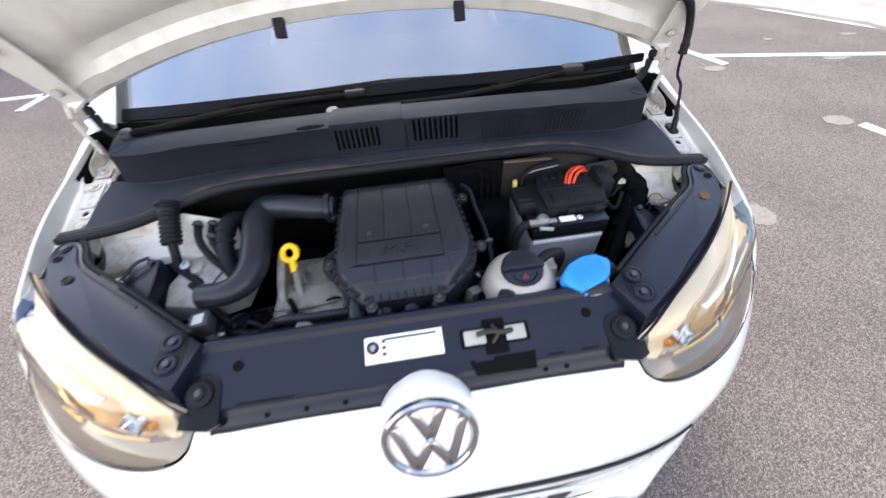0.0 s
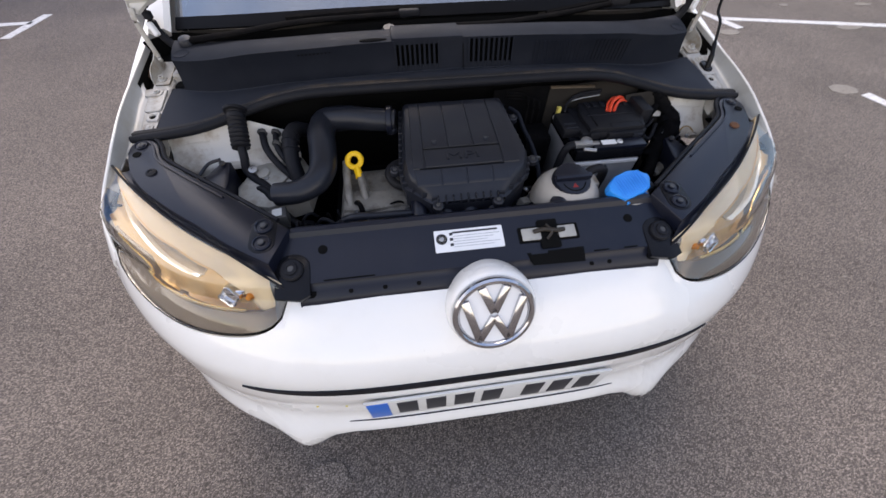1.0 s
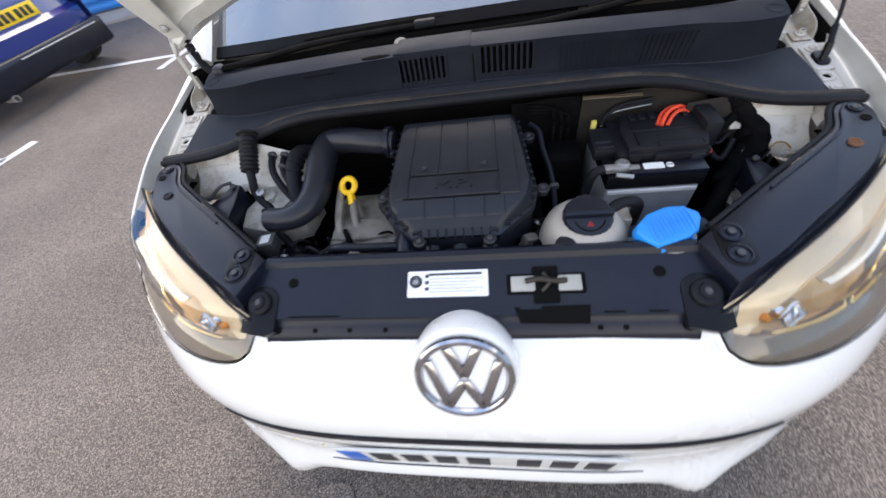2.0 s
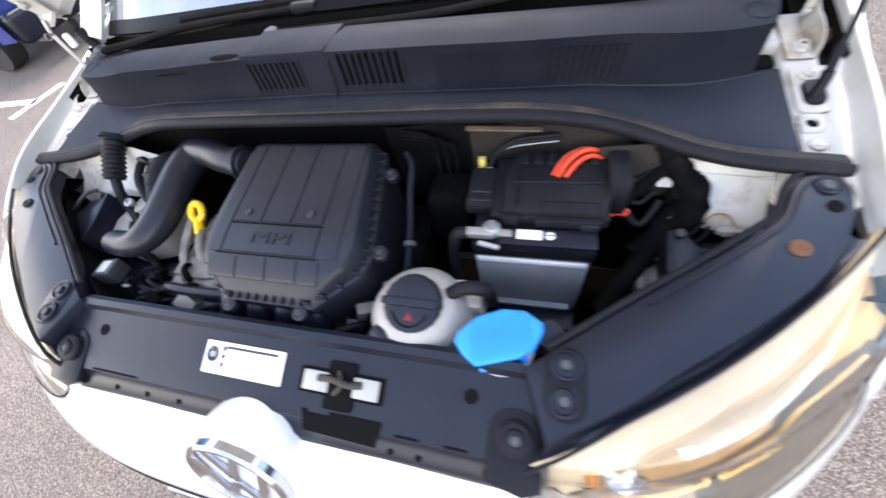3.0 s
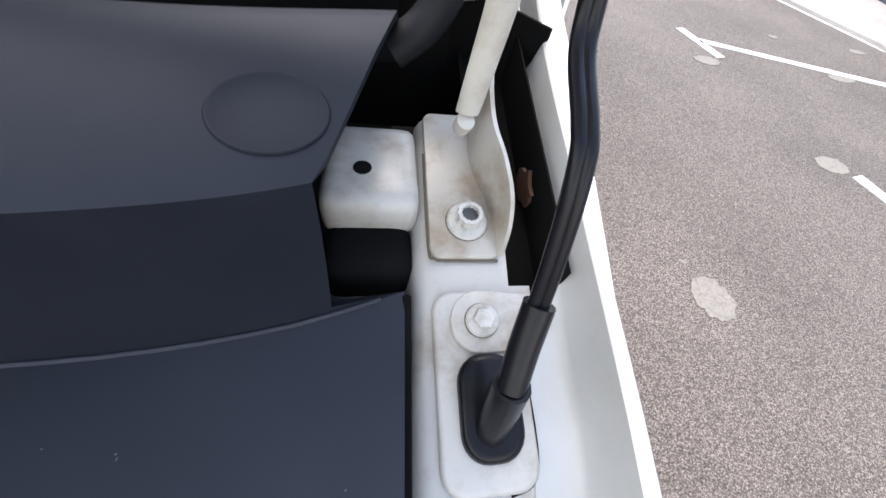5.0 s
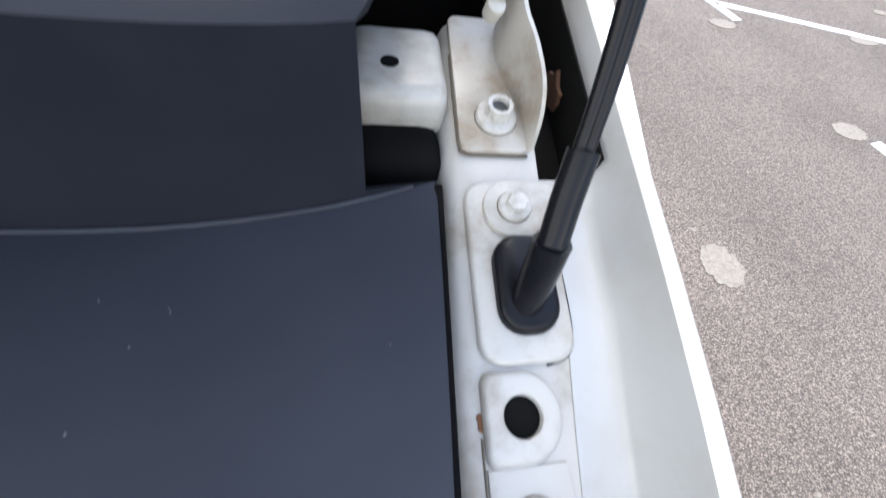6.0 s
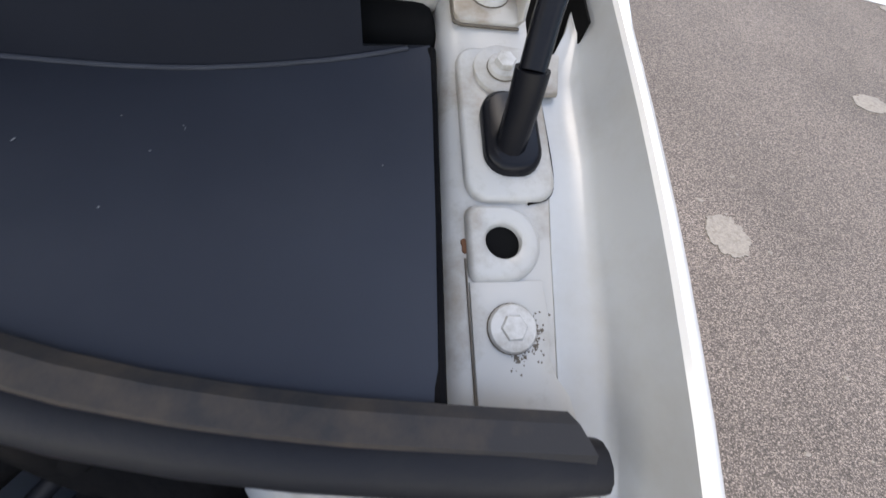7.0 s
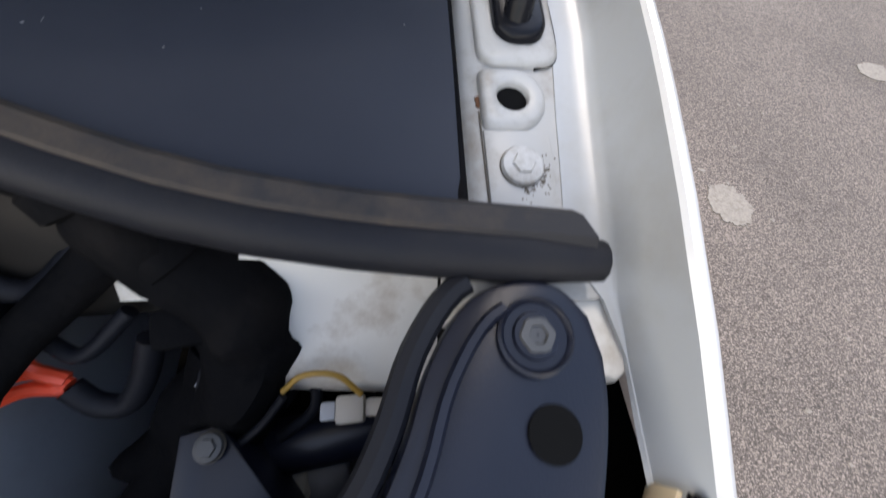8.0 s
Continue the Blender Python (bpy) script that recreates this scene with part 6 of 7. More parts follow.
    # cast letters
    cu = bpy.data.curves.new("engine_letters", "FONT")
    cu.body, cu.size, cu.extrude, cu.align_x, cu.align_y = "MPI", 0.034, 0.0012, "CENTER", "CENTER"
    tmp = new("tmp_letters", cu)
    me = bpy.data.meshes.new_from_object(tmp.evaluated_get(bpy.context.evaluated_depsgraph_get()))
    bm = bmesh.new()
    bm.from_mesh(me)
    bpy.data.objects.remove(tmp)
    bm.transform(pose(-0.012, 0.397, zt(0.397) + 0.0022, 9, 0, 0) @ Matrix.Diagonal((1.35, 0.78, 1, 1)))
    part("letters", bm, M_FILTER, lid, "raised letters MPI on the lid", sharp=20)
    for x, y in ((-0.065, 0.437), (0.041, 0.438)):
        s = part("lid_stud", lathe([(0.006, -0.002), (0.006, 0.002), (0.0045, 0.0035), (0.003, 0.0035), (0.0025, 0.0015), (0.0005, 0.0015)], (x, y, zt(y) + 0.001), (0, -0.1, 1), 16), M_FILTER, lid)
        part("stud_head", lathe([(0.0032, 0.0), (0.003, 0.0022), (0.0005, 0.0024)], (x, y, zt(y) + 0.002), (0, -0.1, 1), 10), M_DARKSTEEL, s)
    # flange teeth and screws
    loop = [(xl(y), y, zf(y)) for y in steps(0.565, 0.365, 12)] + [(lerp_table(k / 3, [(0, -0.137), (1, -0.085)]), 0.365 - 0.047 * k / 3, zf(0.34)) for k in (1, 2)] + [(x, 0.318, zf(0.318)) for x in steps(-0.085, 0.062, 10)] + [(0.062 + 0.06 * k / 3, 0.318 + 0.052 * k / 3, zf(0.34)) for k in (1, 2)] + [(xr(y), y, zf(y)) for y in steps(0.372, 0.565, 12)]
    for x, y, z in loop:
        dx = -0.006 if x > 0.06 else 0.006 if x < -0.084 else 0.0
        dy = 0.006 if y < 0.33 else 0.0
        part("flange_rib", rbox(x + dx - (0.005 if dx else 0.0013), x + dx + (0.005 if dx else 0.0013), y + dy - (0.0013 if dx else 0.005), y + dy + (0.0013 if dx else 0.005), z - 0.002, z + 0.014, 0.0005, 1), M_FILTER, lid)
    for x, y in ((0.140, 0.408), (0.046, 0.313), (-0.072, 0.313), (-0.147, 0.53), (0.127, 0.535), (-0.148, 0.41)):
        z = zf(y)
        e = part("flange_ear", lathe([(0.011, -0.006), (0.011, 0.004), (0.009, 0.006), (0.0005, 0.006)], (x, y, z), (0, -0.15, 1), 18), M_FILTER, lid)
        part("ear_screw", lathe([(0.0042, 0.005), (0.004, 0.0075), (0.003, 0.008), (0.0025, 0.0065), (0.0005, 0.0065)], (x, y, z), (0, -0.15, 1), 14), M_DARKSTEEL, e)


def build_engine():
    eng = thing("engine", "greasy petrol engine under the open bonnet", "engine", (0, 0.45, 0.35))
    part("block", rbox(-0.30, 0.16, 0.36, 0.60, 0.34, 0.68, 0.02), M_TAPE, eng, "dark oily engine block")
    part("valve_cover", rbox(-0.27, -0.10, 0.345, 0.50, 0.66, 0.742, 0.014, 3), M_ALU, eng, "grey cast valve cover")
    part("cover_post", tube([(-0.252, 0.475, 0.786), (-0.252, 0.44, 0.775), (-0.250, 0.40, 0.760), (-0.246, 0.372, 0.738)], lambda t: 0.0085 - 0.001 * t, 12, 4, 0.8), M_ALU, eng, "grey cast post on the valve cover")
    part("cover_post", tube([(-0.223, 0.44, 0.775), (-0.220, 0.415, 0.765), (-0.216, 0.395, 0.745)], 0.008, 12, 4), M_ALU, eng)
    part("cover_web", slab([(-0.262, 0.365), (-0.20, 0.360), (-0.12, 0.372), (-0.112, 0.40), (-0.15, 0.425), (-0.19, 0.412), (-0.235, 0.42), (-0.262, 0.40)], 0.735, lambda x, y: 0.750 + 0.05 * (y - 0.38), 0.004), M_ALU, eng)
    part("vent_hose", tube([(-0.120, 0.470, 0.775), (-0.150, 0.462, 0.776), (-0.163, 0.440, 0.772), (-0.152, 0.415, 0.765), (-0.125, 0.408, 0.757)], 0.0095, 12, 6), M_RUBBER, eng, "black vent hose beside the filter box")
    part("front_pipe", tube([(-0.262, 0.342, 0.742), (-0.235, 0.336, 0.756), (-0.19, 0.334, 0.755), (-0.14, 0.336, 0.752), (-0.09, 0.34, 0.745)], 0.0085, 12, 6), M_FILTER, eng, "black pipe along the engine's front")
    for x, y in ((-0.235, 0.36), (-0.13, 0.36), (-0.25, 0.49)):
        bolt(Vector((x, y, 0.742)), (0, 0, 1), eng, "cover_bolt", 0.004, 0.0065, 0.005, M_DARKSTEEL)
    # intake pipe with a big elbow
    pipe = part("intake_pipe", tube([(-0.138, 0.545, 0.832), (-0.19, 0.553, 0.834), (-0.245, 0.575, 0.828), (-0.292, 0.585, 0.818), (-0.303, 0.545, 0.812), (-0.297, 0.49, 0.806), (-0.296, 0.44, 0.798), (-0.312, 0.408, 0.790), (-0.345, 0.396, 0.782), (-0.390, 0.400, 0.776)], lambda t: 0.0235 + 0.006 * math.sin(math.pi * min(1, t * 1.1)) ** 2, 18, 6), M_FILTER, eng, "fat black rubber intake pipe with an elbow")
    for p, d in (((-0.15, 0.547, 0.832), (1, -0.1, 0)),):
        part("hose_clamp", lathe([(0.029, -0.006), (0.0305, -0.005), (0.0305, 0.005), (0.029, 0.006)], p, d, 24), M_BLACK, pipe)
    part("breather", tube([(-0.345, 0.60, 0.79), (-0.365, 0.575, 0.81), (-0.372, 0.54, 0.806), (-0.37, 0.50, 0.78), (-0.36, 0.47, 0.75)], 0.016, 14, 6), M_RUBBER, eng, "black breather hose")
    for k in range(4):
        part("breather_ring", lathe([(0.0165, -0.003), (0.019, -0.002), (0.019, 0.002), (0.0165, 0.003)], (-0.371, 0.555 - 0.016 * k, 0.807 - 0.003 * k * k), (0, 1, 0.1 + 0.25 * k), 18), M_RUBBER, eng)
    # looping small hoses by the wheel housing
    for pts, r in (([(-0.437, 0.580, 0.808), (-0.431, 0.555, 0.806), (-0.424, 0.53, 0.795), (-0.405, 0.505, 0.775), (-0.375, 0.48, 0.75)], 0.0078), ([(-0.408, 0.582, 0.804), (-0.405, 0.555, 0.804), (-0.400, 0.53, 0.794), (-0.383, 0.505, 0.775), (-0.36, 0.48, 0.75)], 0.0068), ([(-0.46, 0.47, 0.735), (-0.43, 0.45, 0.745), (-0.41, 0.42, 0.73), (-0.385, 0.40, 0.70), (-0.35, 0.37, 0.70)], 0.0085), ([(-0.36, 0.35, 0.72), (-0.32, 0.335, 0.735), (-0.28, 0.335, 0.73), (-0.25, 0.345, 0.735)], 0.006), ([(-0.33, 0.36, 0.71), (-0.30, 0.345, 0.75), (-0.27, 0.335, 0.735), (-0.22, 0.33, 0.73)], 0.004)):
        part("small_hose", tube(pts, r, 10, 6), M_RUBBER, eng)
    for x, y, z in ((-0.436, 0.573, 0.808), (-0.407, 0.574, 0.805), (-0.402, 0.540, 0.799)):
        part("spring_clip", lathe([(0.009, -0.004), (0.0105, -0.003), (0.0105, 0.003), (0.009, 0.004)], (x, y, z), (0.3, 1, 0.2), 16), M_DARKSTEEL, eng)
    # gearbox end and mount plate
    part("mount_plate", slab([(-0.488, 0.42), (-0.42, 0.405), (-0.345, 0.43), (-0.335, 0.50), (-0.36, 0.545), (-0.46, 0.535), (-0.495, 0.47)], 0.69, lambda x, y: 0.746 + 0.14 * (y - 0.46), 0.008), M_CAST, eng, "grey engine mount plate")
    for x, y in ((-0.435, 0.488), (-0.452, 0.52), (-0.405, 0.43)):
        bolt(Vector((x, y, 0.745)), (0, 0, 1), eng, "mount_bolt", 0.006, 0.010, 0.006, M_STEEL)
    part("mount_tab", slab([(-0.462, 0.492), (-0.447, 0.483), (-0.432, 0.490), (-0.428, 0.503), (-0.437, 0.516), (-0.452, 0.513), (-0.458, 0.503)], 0.744, lambda x, y: 0.752 + 0.14 * (y - 0.46), 0.001), M_CAST, eng, "thin pressed tab on the mount plate")
    part("mount_edge", tube([(-0.40, 0.418, 0.741), (-0.40, 0.46, 0.748), (-0.385, 0.49, 0.752), (-0.39, 0.525, 0.756)], 0.0022, 8, 5), M_ALU, eng)
    part("pulley_cover", rbox(-0.50, -0.34, 0.30, 0.42, 0.56, 0.685, 0.02), M_BLACK, eng)
    # front of the engine: runners, sensors, plugs
    for x in (-0.105, -0.055, -0.005, 0.045):
        part("runner", tube([(x, 0.37, 0.755), (x, 0.335, 0.752), (x, 0.312, 0.73), (x, 0.305, 0.68)], 0.019, 12, 4, 1.1), M_BLACK, eng, "black intake runner")
    random.seed(4)
    spots = [(-0.30, 0.325), (-0.27, 0.318), (-0.235, 0.325), (-0.20, 0.318), (-0.16, 0.325), (-0.33, 0.34), (0.09, 0.33), (0.115, 0.345), (0.10, 0.36), (0.135, 0.335), (0.135, 0.365)]
    for k, (x, y) in enumerate(spots):
        s = random.uniform(0.010, 0.019)
        z = 0.715 + random.uniform(-0.01, 0.03)
        bm = rbox(-s, s, -s * 0.7, s * 0.7, -0.025, s * 0.7, 0.003)
        bm.transform(pose(x, y, z, random.uniform(-25, 25), random.uniform(-25, 25), random.uniform(-40, 40)))
        part("plug_housing", bm, (M_BLACK, M_TAPE, M_BLACK, M_ALU)[k % 4], eng)
    for k in range(9):
        x = -0.34 + 0.05 * k
        part("wire", tube([(x, 0.318 + 0.01 * (k % 3), 0.70), (x + 0.02, 0.312, 0.735 + 0.006 * (k % 2)), (x + 0.045, 0.325, 0.73), (x + 0.06, 0.34, 0.70)], 0.0028 + 0.0012 * (k % 3), 8, 5), M_RUBBER, eng)
    random.seed(17)
    for k in range(30):
        x, y = (random.uniform(-0.36, -0.11), random.uniform(0.310, 0.385)) if k < 20 else (random.uniform(0.07, 0.15), random.uniform(0.315, 0.40))
        z, a, l = 0.700 + random.uniform(0.0, 0.05), random.uniform(0, 6.28), random.uniform(0.02, 0.045)
        dx, dy = l * math.cos(a), 0.5 * l * math.sin(a)
        line = [(x - dx, y - dy, z - 0.02), (x - dx * 0.4, y - dy * 0.3, z + random.uniform(0.0, 0.012)), (x + dx * 0.5, y + dy * 0.5, z + random.uniform(-0.006, 0.01)), (x + dx, y + dy, z - 0.025)]
        part("wire" if k % 3 else "small_hose", tube(line, random.uniform(0.0018, 0.0032) if k % 3 else random.uniform(0.005, 0.008), 8, 4), M_RUBBER if k % 4 else M_TAPE, eng)
        if k % 4 == 1:
            part("spring_clip", lathe([(0.0055, -0.003), (0.0068, -0.002), (0.0068, 0.002), (0.0055, 0.003)], line[1], (dx, dy, 0.01), 12), M_STEEL, eng)
        elif k % 4 == 2:
            bm = rbox(-0.008, 0.008, -0.006, 0.006, -0.005, 0.005, 0.0015, 1)
            bm.transform(pose(*line[2], random.uniform(-40, 40), random.uniform(-40, 40), random.uniform(0, 180)))
            part("cable_plug", bm, M_BLACK if k % 8 == 2 else M_GREASE, eng)
    plug = rbox(-0.017, 0.017, -0.018, 0.018, -0.03, 0.0, 0.003)
    plug.transform(pose(-0.384, 0.352, 0.772, -8, 0, 12))
    plug = part("sensor_plug", plug, M_DARKSTEEL, eng, "grey sensor housing")
    tag = slab(rounded(-0.009, 0.009, -0.012, 0.012, 0.001, 2), 0.0, 0.001)
    tag.transform(pose(-0.384, 0.352, 0.7723, -8, 0, 12))
    part("sensor_tag", tag, M_PLATE, plug, "small white printed tag")
    part("belt_cover", rbox(-0.29, -0.12, 0.31, 0.34, 0.60, 0.725, 0.006), M_BLACK, eng)
    # hose and black pipes behind the filter box
    part("coolant_hose", tube([(0.135, 0.590, 0.815), (0.150, 0.565, 0.812), (0.154, 0.525, 0.800), (0.163, 0.475, 0.785), (0.166, 0.43, 0.765), (0.165, 0.39, 0.74)], 0.0052, 10, 6), M_COWL, eng, "black coolant hose")
    part("hose_clamp", lathe([(0.0085, -0.004), (0.010, -0.003), (0.010, 0.003), (0.0085, 0.004)], (0.166, 0.445, 0.772), (0.1, -1, -0.4), 16), M_DARKSTEEL, eng)
    for k, (x, z) in enumerate(((0.17, 0.84), (0.185, 0.832), (0.20, 0.824))):
        part("brake_pipe", tube([(0.13, 0.61, z + 0.004), (x, 0.605, z), (x + 0.012, 0.60, z - 0.012), (x + 0.014, 0.595, z - 0.06), (x + 0.01, 0.59, z - 0.12)], 0.003, 8, 5), M_TAPE, eng, "thin black metal pipe")
    part("pump_block", rbox(0.17, 0.235, 0.53, 0.60, 0.66, 0.765, 0.008), M_TAPE, eng, "black pump block by the firewall")
    # dipstick in its tube
    part("dipstick_tube", tube([(-0.221, 0.445, 0.772), (-0.216, 0.432, 0.755), (-0.21, 0.415, 0.70)], 0.006, 10, 4), M_ALU, eng, "steel dipstick tube")
    dip = thing("dipstick", "yellow plastic ring of the oil dipstick", "dipstick", (-0.235, 0.46, 0.78))
    n = Vector((-0.12, -0.62, 0.77)).normalized()
    u = Vector((1, 0, 0)) - n * n.x
    u.normalize()
    v = n.cross(u)
    c = Vector((-0.233, 0.465, 0.795))
    bm = tube([c + (u * math.cos(a) + v * math.sin(a)) * 0.0145 for a in steps(0, 2 * math.pi, 28)], 0.0062, 10, 0, 0.9)
    part("ring", bm, M_YELLOW, dip)
    part("grip", tube([c + u * 0.003 - v * 0.0145, c + u * 0.006 - v * 0.027, c + u * 0.008 - v * 0.038], lambda t: 0.0070 + 0.0018 * t, 10, 3, 1.2), M_YELLOW, dip)


def build_battery():
    bat = thing("battery", "grey and black car battery under a black fuse box", "battery", (0.34, 0.53, 0.58))
    part("case", rbox(0.262, 0.422, 0.447, 0.622, 0.58, 0.753, 0.005), M_GREYBOX, bat, "light grey battery case")
    part("case_lip", rbox(0.266, 0.418, 0.4435, 0.4475, 0.742, 0.7505, 0.0015), M_LABEL, bat)
    part("case_foot", rbox(0.262, 0.41, 0.436, 0.447, 0.603, 0.613, 0.003), M_GREYBOX, bat)
    part("clamp_bar", rbox(0.29, 0.42, 0.405, 0.440, 0.55, 0.600, 0.004), M_BLACK, bat, "black clamp at the battery's foot")
    part("top", rbox(0.260, 0.426, 0.445, 0.624, 0.753, 0.782, 0.005), M_GLOSSBLACK, bat, "black battery top")
    part("top_ridge", rbox(0.30, 0.425, 0.446, 0.475, 0.780, 0.789, 0.003), M_BLACK, bat)
    lab = part("battery_label", slab(rounded(0.322, 0.356, 0.455, 0.470, 0.002), 0.788, 0.7905), M_LABEL, bat, "white battery label with dark print")
    part("label_mark", lathe([(0.0065, 0), (0.0062, 0.0012), (0.0003, 0.0013)], (0.366, 0.4625, 0.789), (0, 0, 1), 20), M_LABEL, lab)
    part("label_bar", slab(rounded(0.3605, 0.3715, 0.4618, 0.4632, 0.0004, 1), 0.789, 0.7908), M_INK, lab)
    # terminal clamp
    cl = part("terminal_clamp", lathe([(0.013, 0.0), (0.013, 0.012), (0.009, 0.016), (0.0085, 0.010), (0.0005, 0.010)], (0.287, 0.468, 0.783), (0, 0, 1), 16), M_STEEL, bat, "zinc terminal clamp with a bolt")
    part("clamp_arm", rbox(0.250, 0.292, 0.452, 0.466, 0.786, 0.798, 0.003), M_STEEL, cl)
    part("clamp_arm", rbox(0.283, 0.316, 0.457, 0.469, 0.782, 0.792, 0.003), M_STEEL, cl)
    part("clamp_bolt", tube([(0.272, 0.444, 0.790), (0.300, 0.440, 0.787)], 0.004, 8, 2), M_STEEL, cl)
    part("earth_cable", tube([(0.255, 0.459, 0.792), (0.238, 0.458, 0.785), (0.228, 0.455, 0.74), (0.225, 0.44, 0.66)], 0.009, 10, 5), M_RUBBER, bat, "black earth cable")
    # fuse box on top, with its own cover
    fuse = part("fuse_box", rbox(0.283, 0.440, 0.485, 0.598, 0.781, 0.800, 0.005, 2), M_RUBBER, bat, "black fuse box clipped onto the battery")
    part("fuse_cover", slab([(0.300, 0.488), (0.432, 0.488), (0.442, 0.52), (0.440, 0.592), (0.310, 0.596), (0.298, 0.55)], 0.796, lambda x, y: 0.812 + 0.03 * (y - 0.55), 0.004), M_RUBBER, fuse, "black fuse box cover")
    part("cover_step", rbox(0.345, 0.43, 0.478, 0.492, 0.784, 0.800, 0.003), M_RUBBER, fuse)
    for k in range(6):
        part("cover_tab", rbox(0.32 + 0.019 * k, 0.330 + 0.019 * k, 0.570, 0.592, 0.8125, 0.8165, 0.001, 1), M_RUBBER, fuse)
    part("side_tower", rbox(0.436, 0.464, 0.522, 0.588, 0.765, 0.826, 0.005), M_RUBBER, fuse)
    part("cover_rib", rbox(0.31, 0.43, 0.536, 0.540, 0.8105, 0.814, 0.001, 1), M_RUBBER, fuse)
    for x0, x1, y0, y1 in ((0.352, 0.424, 0.5035, 0.5047), (0.351, 0.3522, 0.490, 0.5047), (0.424, 0.4252, 0.490, 0.5047), (0.318, 0.3192, 0.496, 0.566), (0.322, 0.41, 0.5655, 0.5667)):
        part("cover_seam", rbox(x0, x1, y0, y1, 0.806, 0.8122 + 0.03 * (y1 - 0.55), 0.0002, 1), M_HOLE, fuse)
    part("front_latch", rbox(0.300, 0.322, 0.479, 0.489, 0.778, 0.803, 0.002), M_RUBBER, fuse)
    part("front_latch", rbox(0.404, 0.426, 0.474, 0.487, 0.776, 0.797, 0.002), M_FILTER, fuse)
    part("block_vent", rbox(0.252, 0.280, 0.508, 0.512, 0.801, 0.8035, 0.0008, 1), M_FILTER, fuse)
    part("block_vent", rbox(0.252, 0.280, 0.524, 0.528, 0.801, 0.8035, 0.0008, 1), M_FILTER, fuse)
    part("left_block", rbox(0.245, 0.285, 0.50, 0.575, 0.780, 0.802, 0.004), M_RUBBER, fuse)
    # red and plain cables
    for k, pts in enumerate(([(0.370, 0.548, 0.812), (0.386, 0.574, 0.820), (0.408, 0.591, 0.822), (0.430, 0.596, 0.812), (0.446, 0.588, 0.794)], [(0.381, 0.548, 0.812), (0.397, 0.570, 0.819), (0.416, 0.583, 0.819), (0.436, 0.586, 0.806)], [(0.364, 0.551, 0.812), (0.379, 0.579, 0.818), (0.402, 0.597, 0.819), (0.424, 0.603, 0.812)])):
        part("red_cable", tube(pts, (0.0042, 0.0035, 0.0028)[k], 10, 6), M_RED, bat, "red insulated battery cable")
    for k in range(3):
        part("thin_cable", tube([(0.272, 0.578, 0.803), (0.282, 0.596, 0.812), (0.31, 0.606, 0.816 + 0.006 * k), (0.37, 0.612, 0.820 + 0.006 * k)], 0.0012 if k == 0 else 0.0030, 8, 5), M_GREYBOX if k == 0 else M_RUBBER, bat)
    part("yellow_clip", rbox(0.254, 0.264, 0.580, 0.589, 0.79, 0.812, 0.002), M_BRASS, bat, "small yellow plug")
    part("clip_foot", rbox(0.250, 0.274, 0.574, 0.588, 0.78, 0.79, 0.002), M_LABEL, bat)
    # loom conduit from the scuttle down beside the battery
    loom = thing("wiring_loom", "thick black taped wiring loom beside the battery", "cable", (0.5, 0.55, 0.66))
    lumpy = tube([(0.505, 0.596, 0.832), (0.518, 0.584, 0.812), (0.537, 0.570, 0.790), (0.549, 0.555, 0.765), (0.544, 0.538, 0.742), (0.522, 0.518, 0.722), (0.495, 0.50, 0.70)], lambda t: lerp_table(t, [(0, 0.0145), (0.3, 0.0155), (0.55, 0.026), (0.8, 0.025), (1, 0.018)]), 18, 10)
    for v in lumpy.verts:
        v.co += Vector((noise.noise(v.co * 45), noise.noise(v.co * 45 + Vector((3, 0, 0))), noise.noise(v.co * 45 + Vector((0, 4, 0))))) * 0.009
    part("conduit", lumpy, M_TAPE, loom)
    for k, (p, d) in enumerate((((0.512, 0.590, 0.822), (0.3, -0.4, -0.6)), ((0.530, 0.577, 0.800), (0.5, -0.4, -0.6)), ((0.546, 0.561, 0.776), (0.3, -0.4, -0.7)))):
        part("tape_wrap", lathe([(0.0150, -0.006), (0.0165, -0.004), (0.0163, 0.005), (0.0150, 0.006)], p, d, 20, lambda a: 1 + 0.05 * math.sin(3 * a + k)), M_TAPE, loom)
    part("conduit", tube([(0.518, 0.582, 0.806), (0.495, 0.566, 0.792), (0.474, 0.548, 0.782), (0.458, 0.53, 0.772)], lambda t: 0.0095 - 0.002 * t, 12, 6), M_TAPE, loom, "taped branch towards the fuse box")
    part("conduit", tube([(0.535, 0.548, 0.752), (0.515, 0.515, 0.72), (0.48, 0.46, 0.70), (0.45, 0.42, 0.66)], 0.014, 12, 6), M_TAPE, loom)
    for x, y, z, a, s in ((0.548, 0.548, 0.752, 25, 0.013), (0.540, 0.530, 0.738, -20, 0.012), (0.553, 0.556, 0.728, 50, 0.015), (0.530, 0.552, 0.775, 10, 0.012)):
        bm = rbox(-s, s, -s * 0.7, s * 0.7, -s, s * 0.8, 0.004)
        bm.transform(pose(x, y, z, 20, a, a))
        part("taped_plug", bm, M_TAPE, loom)
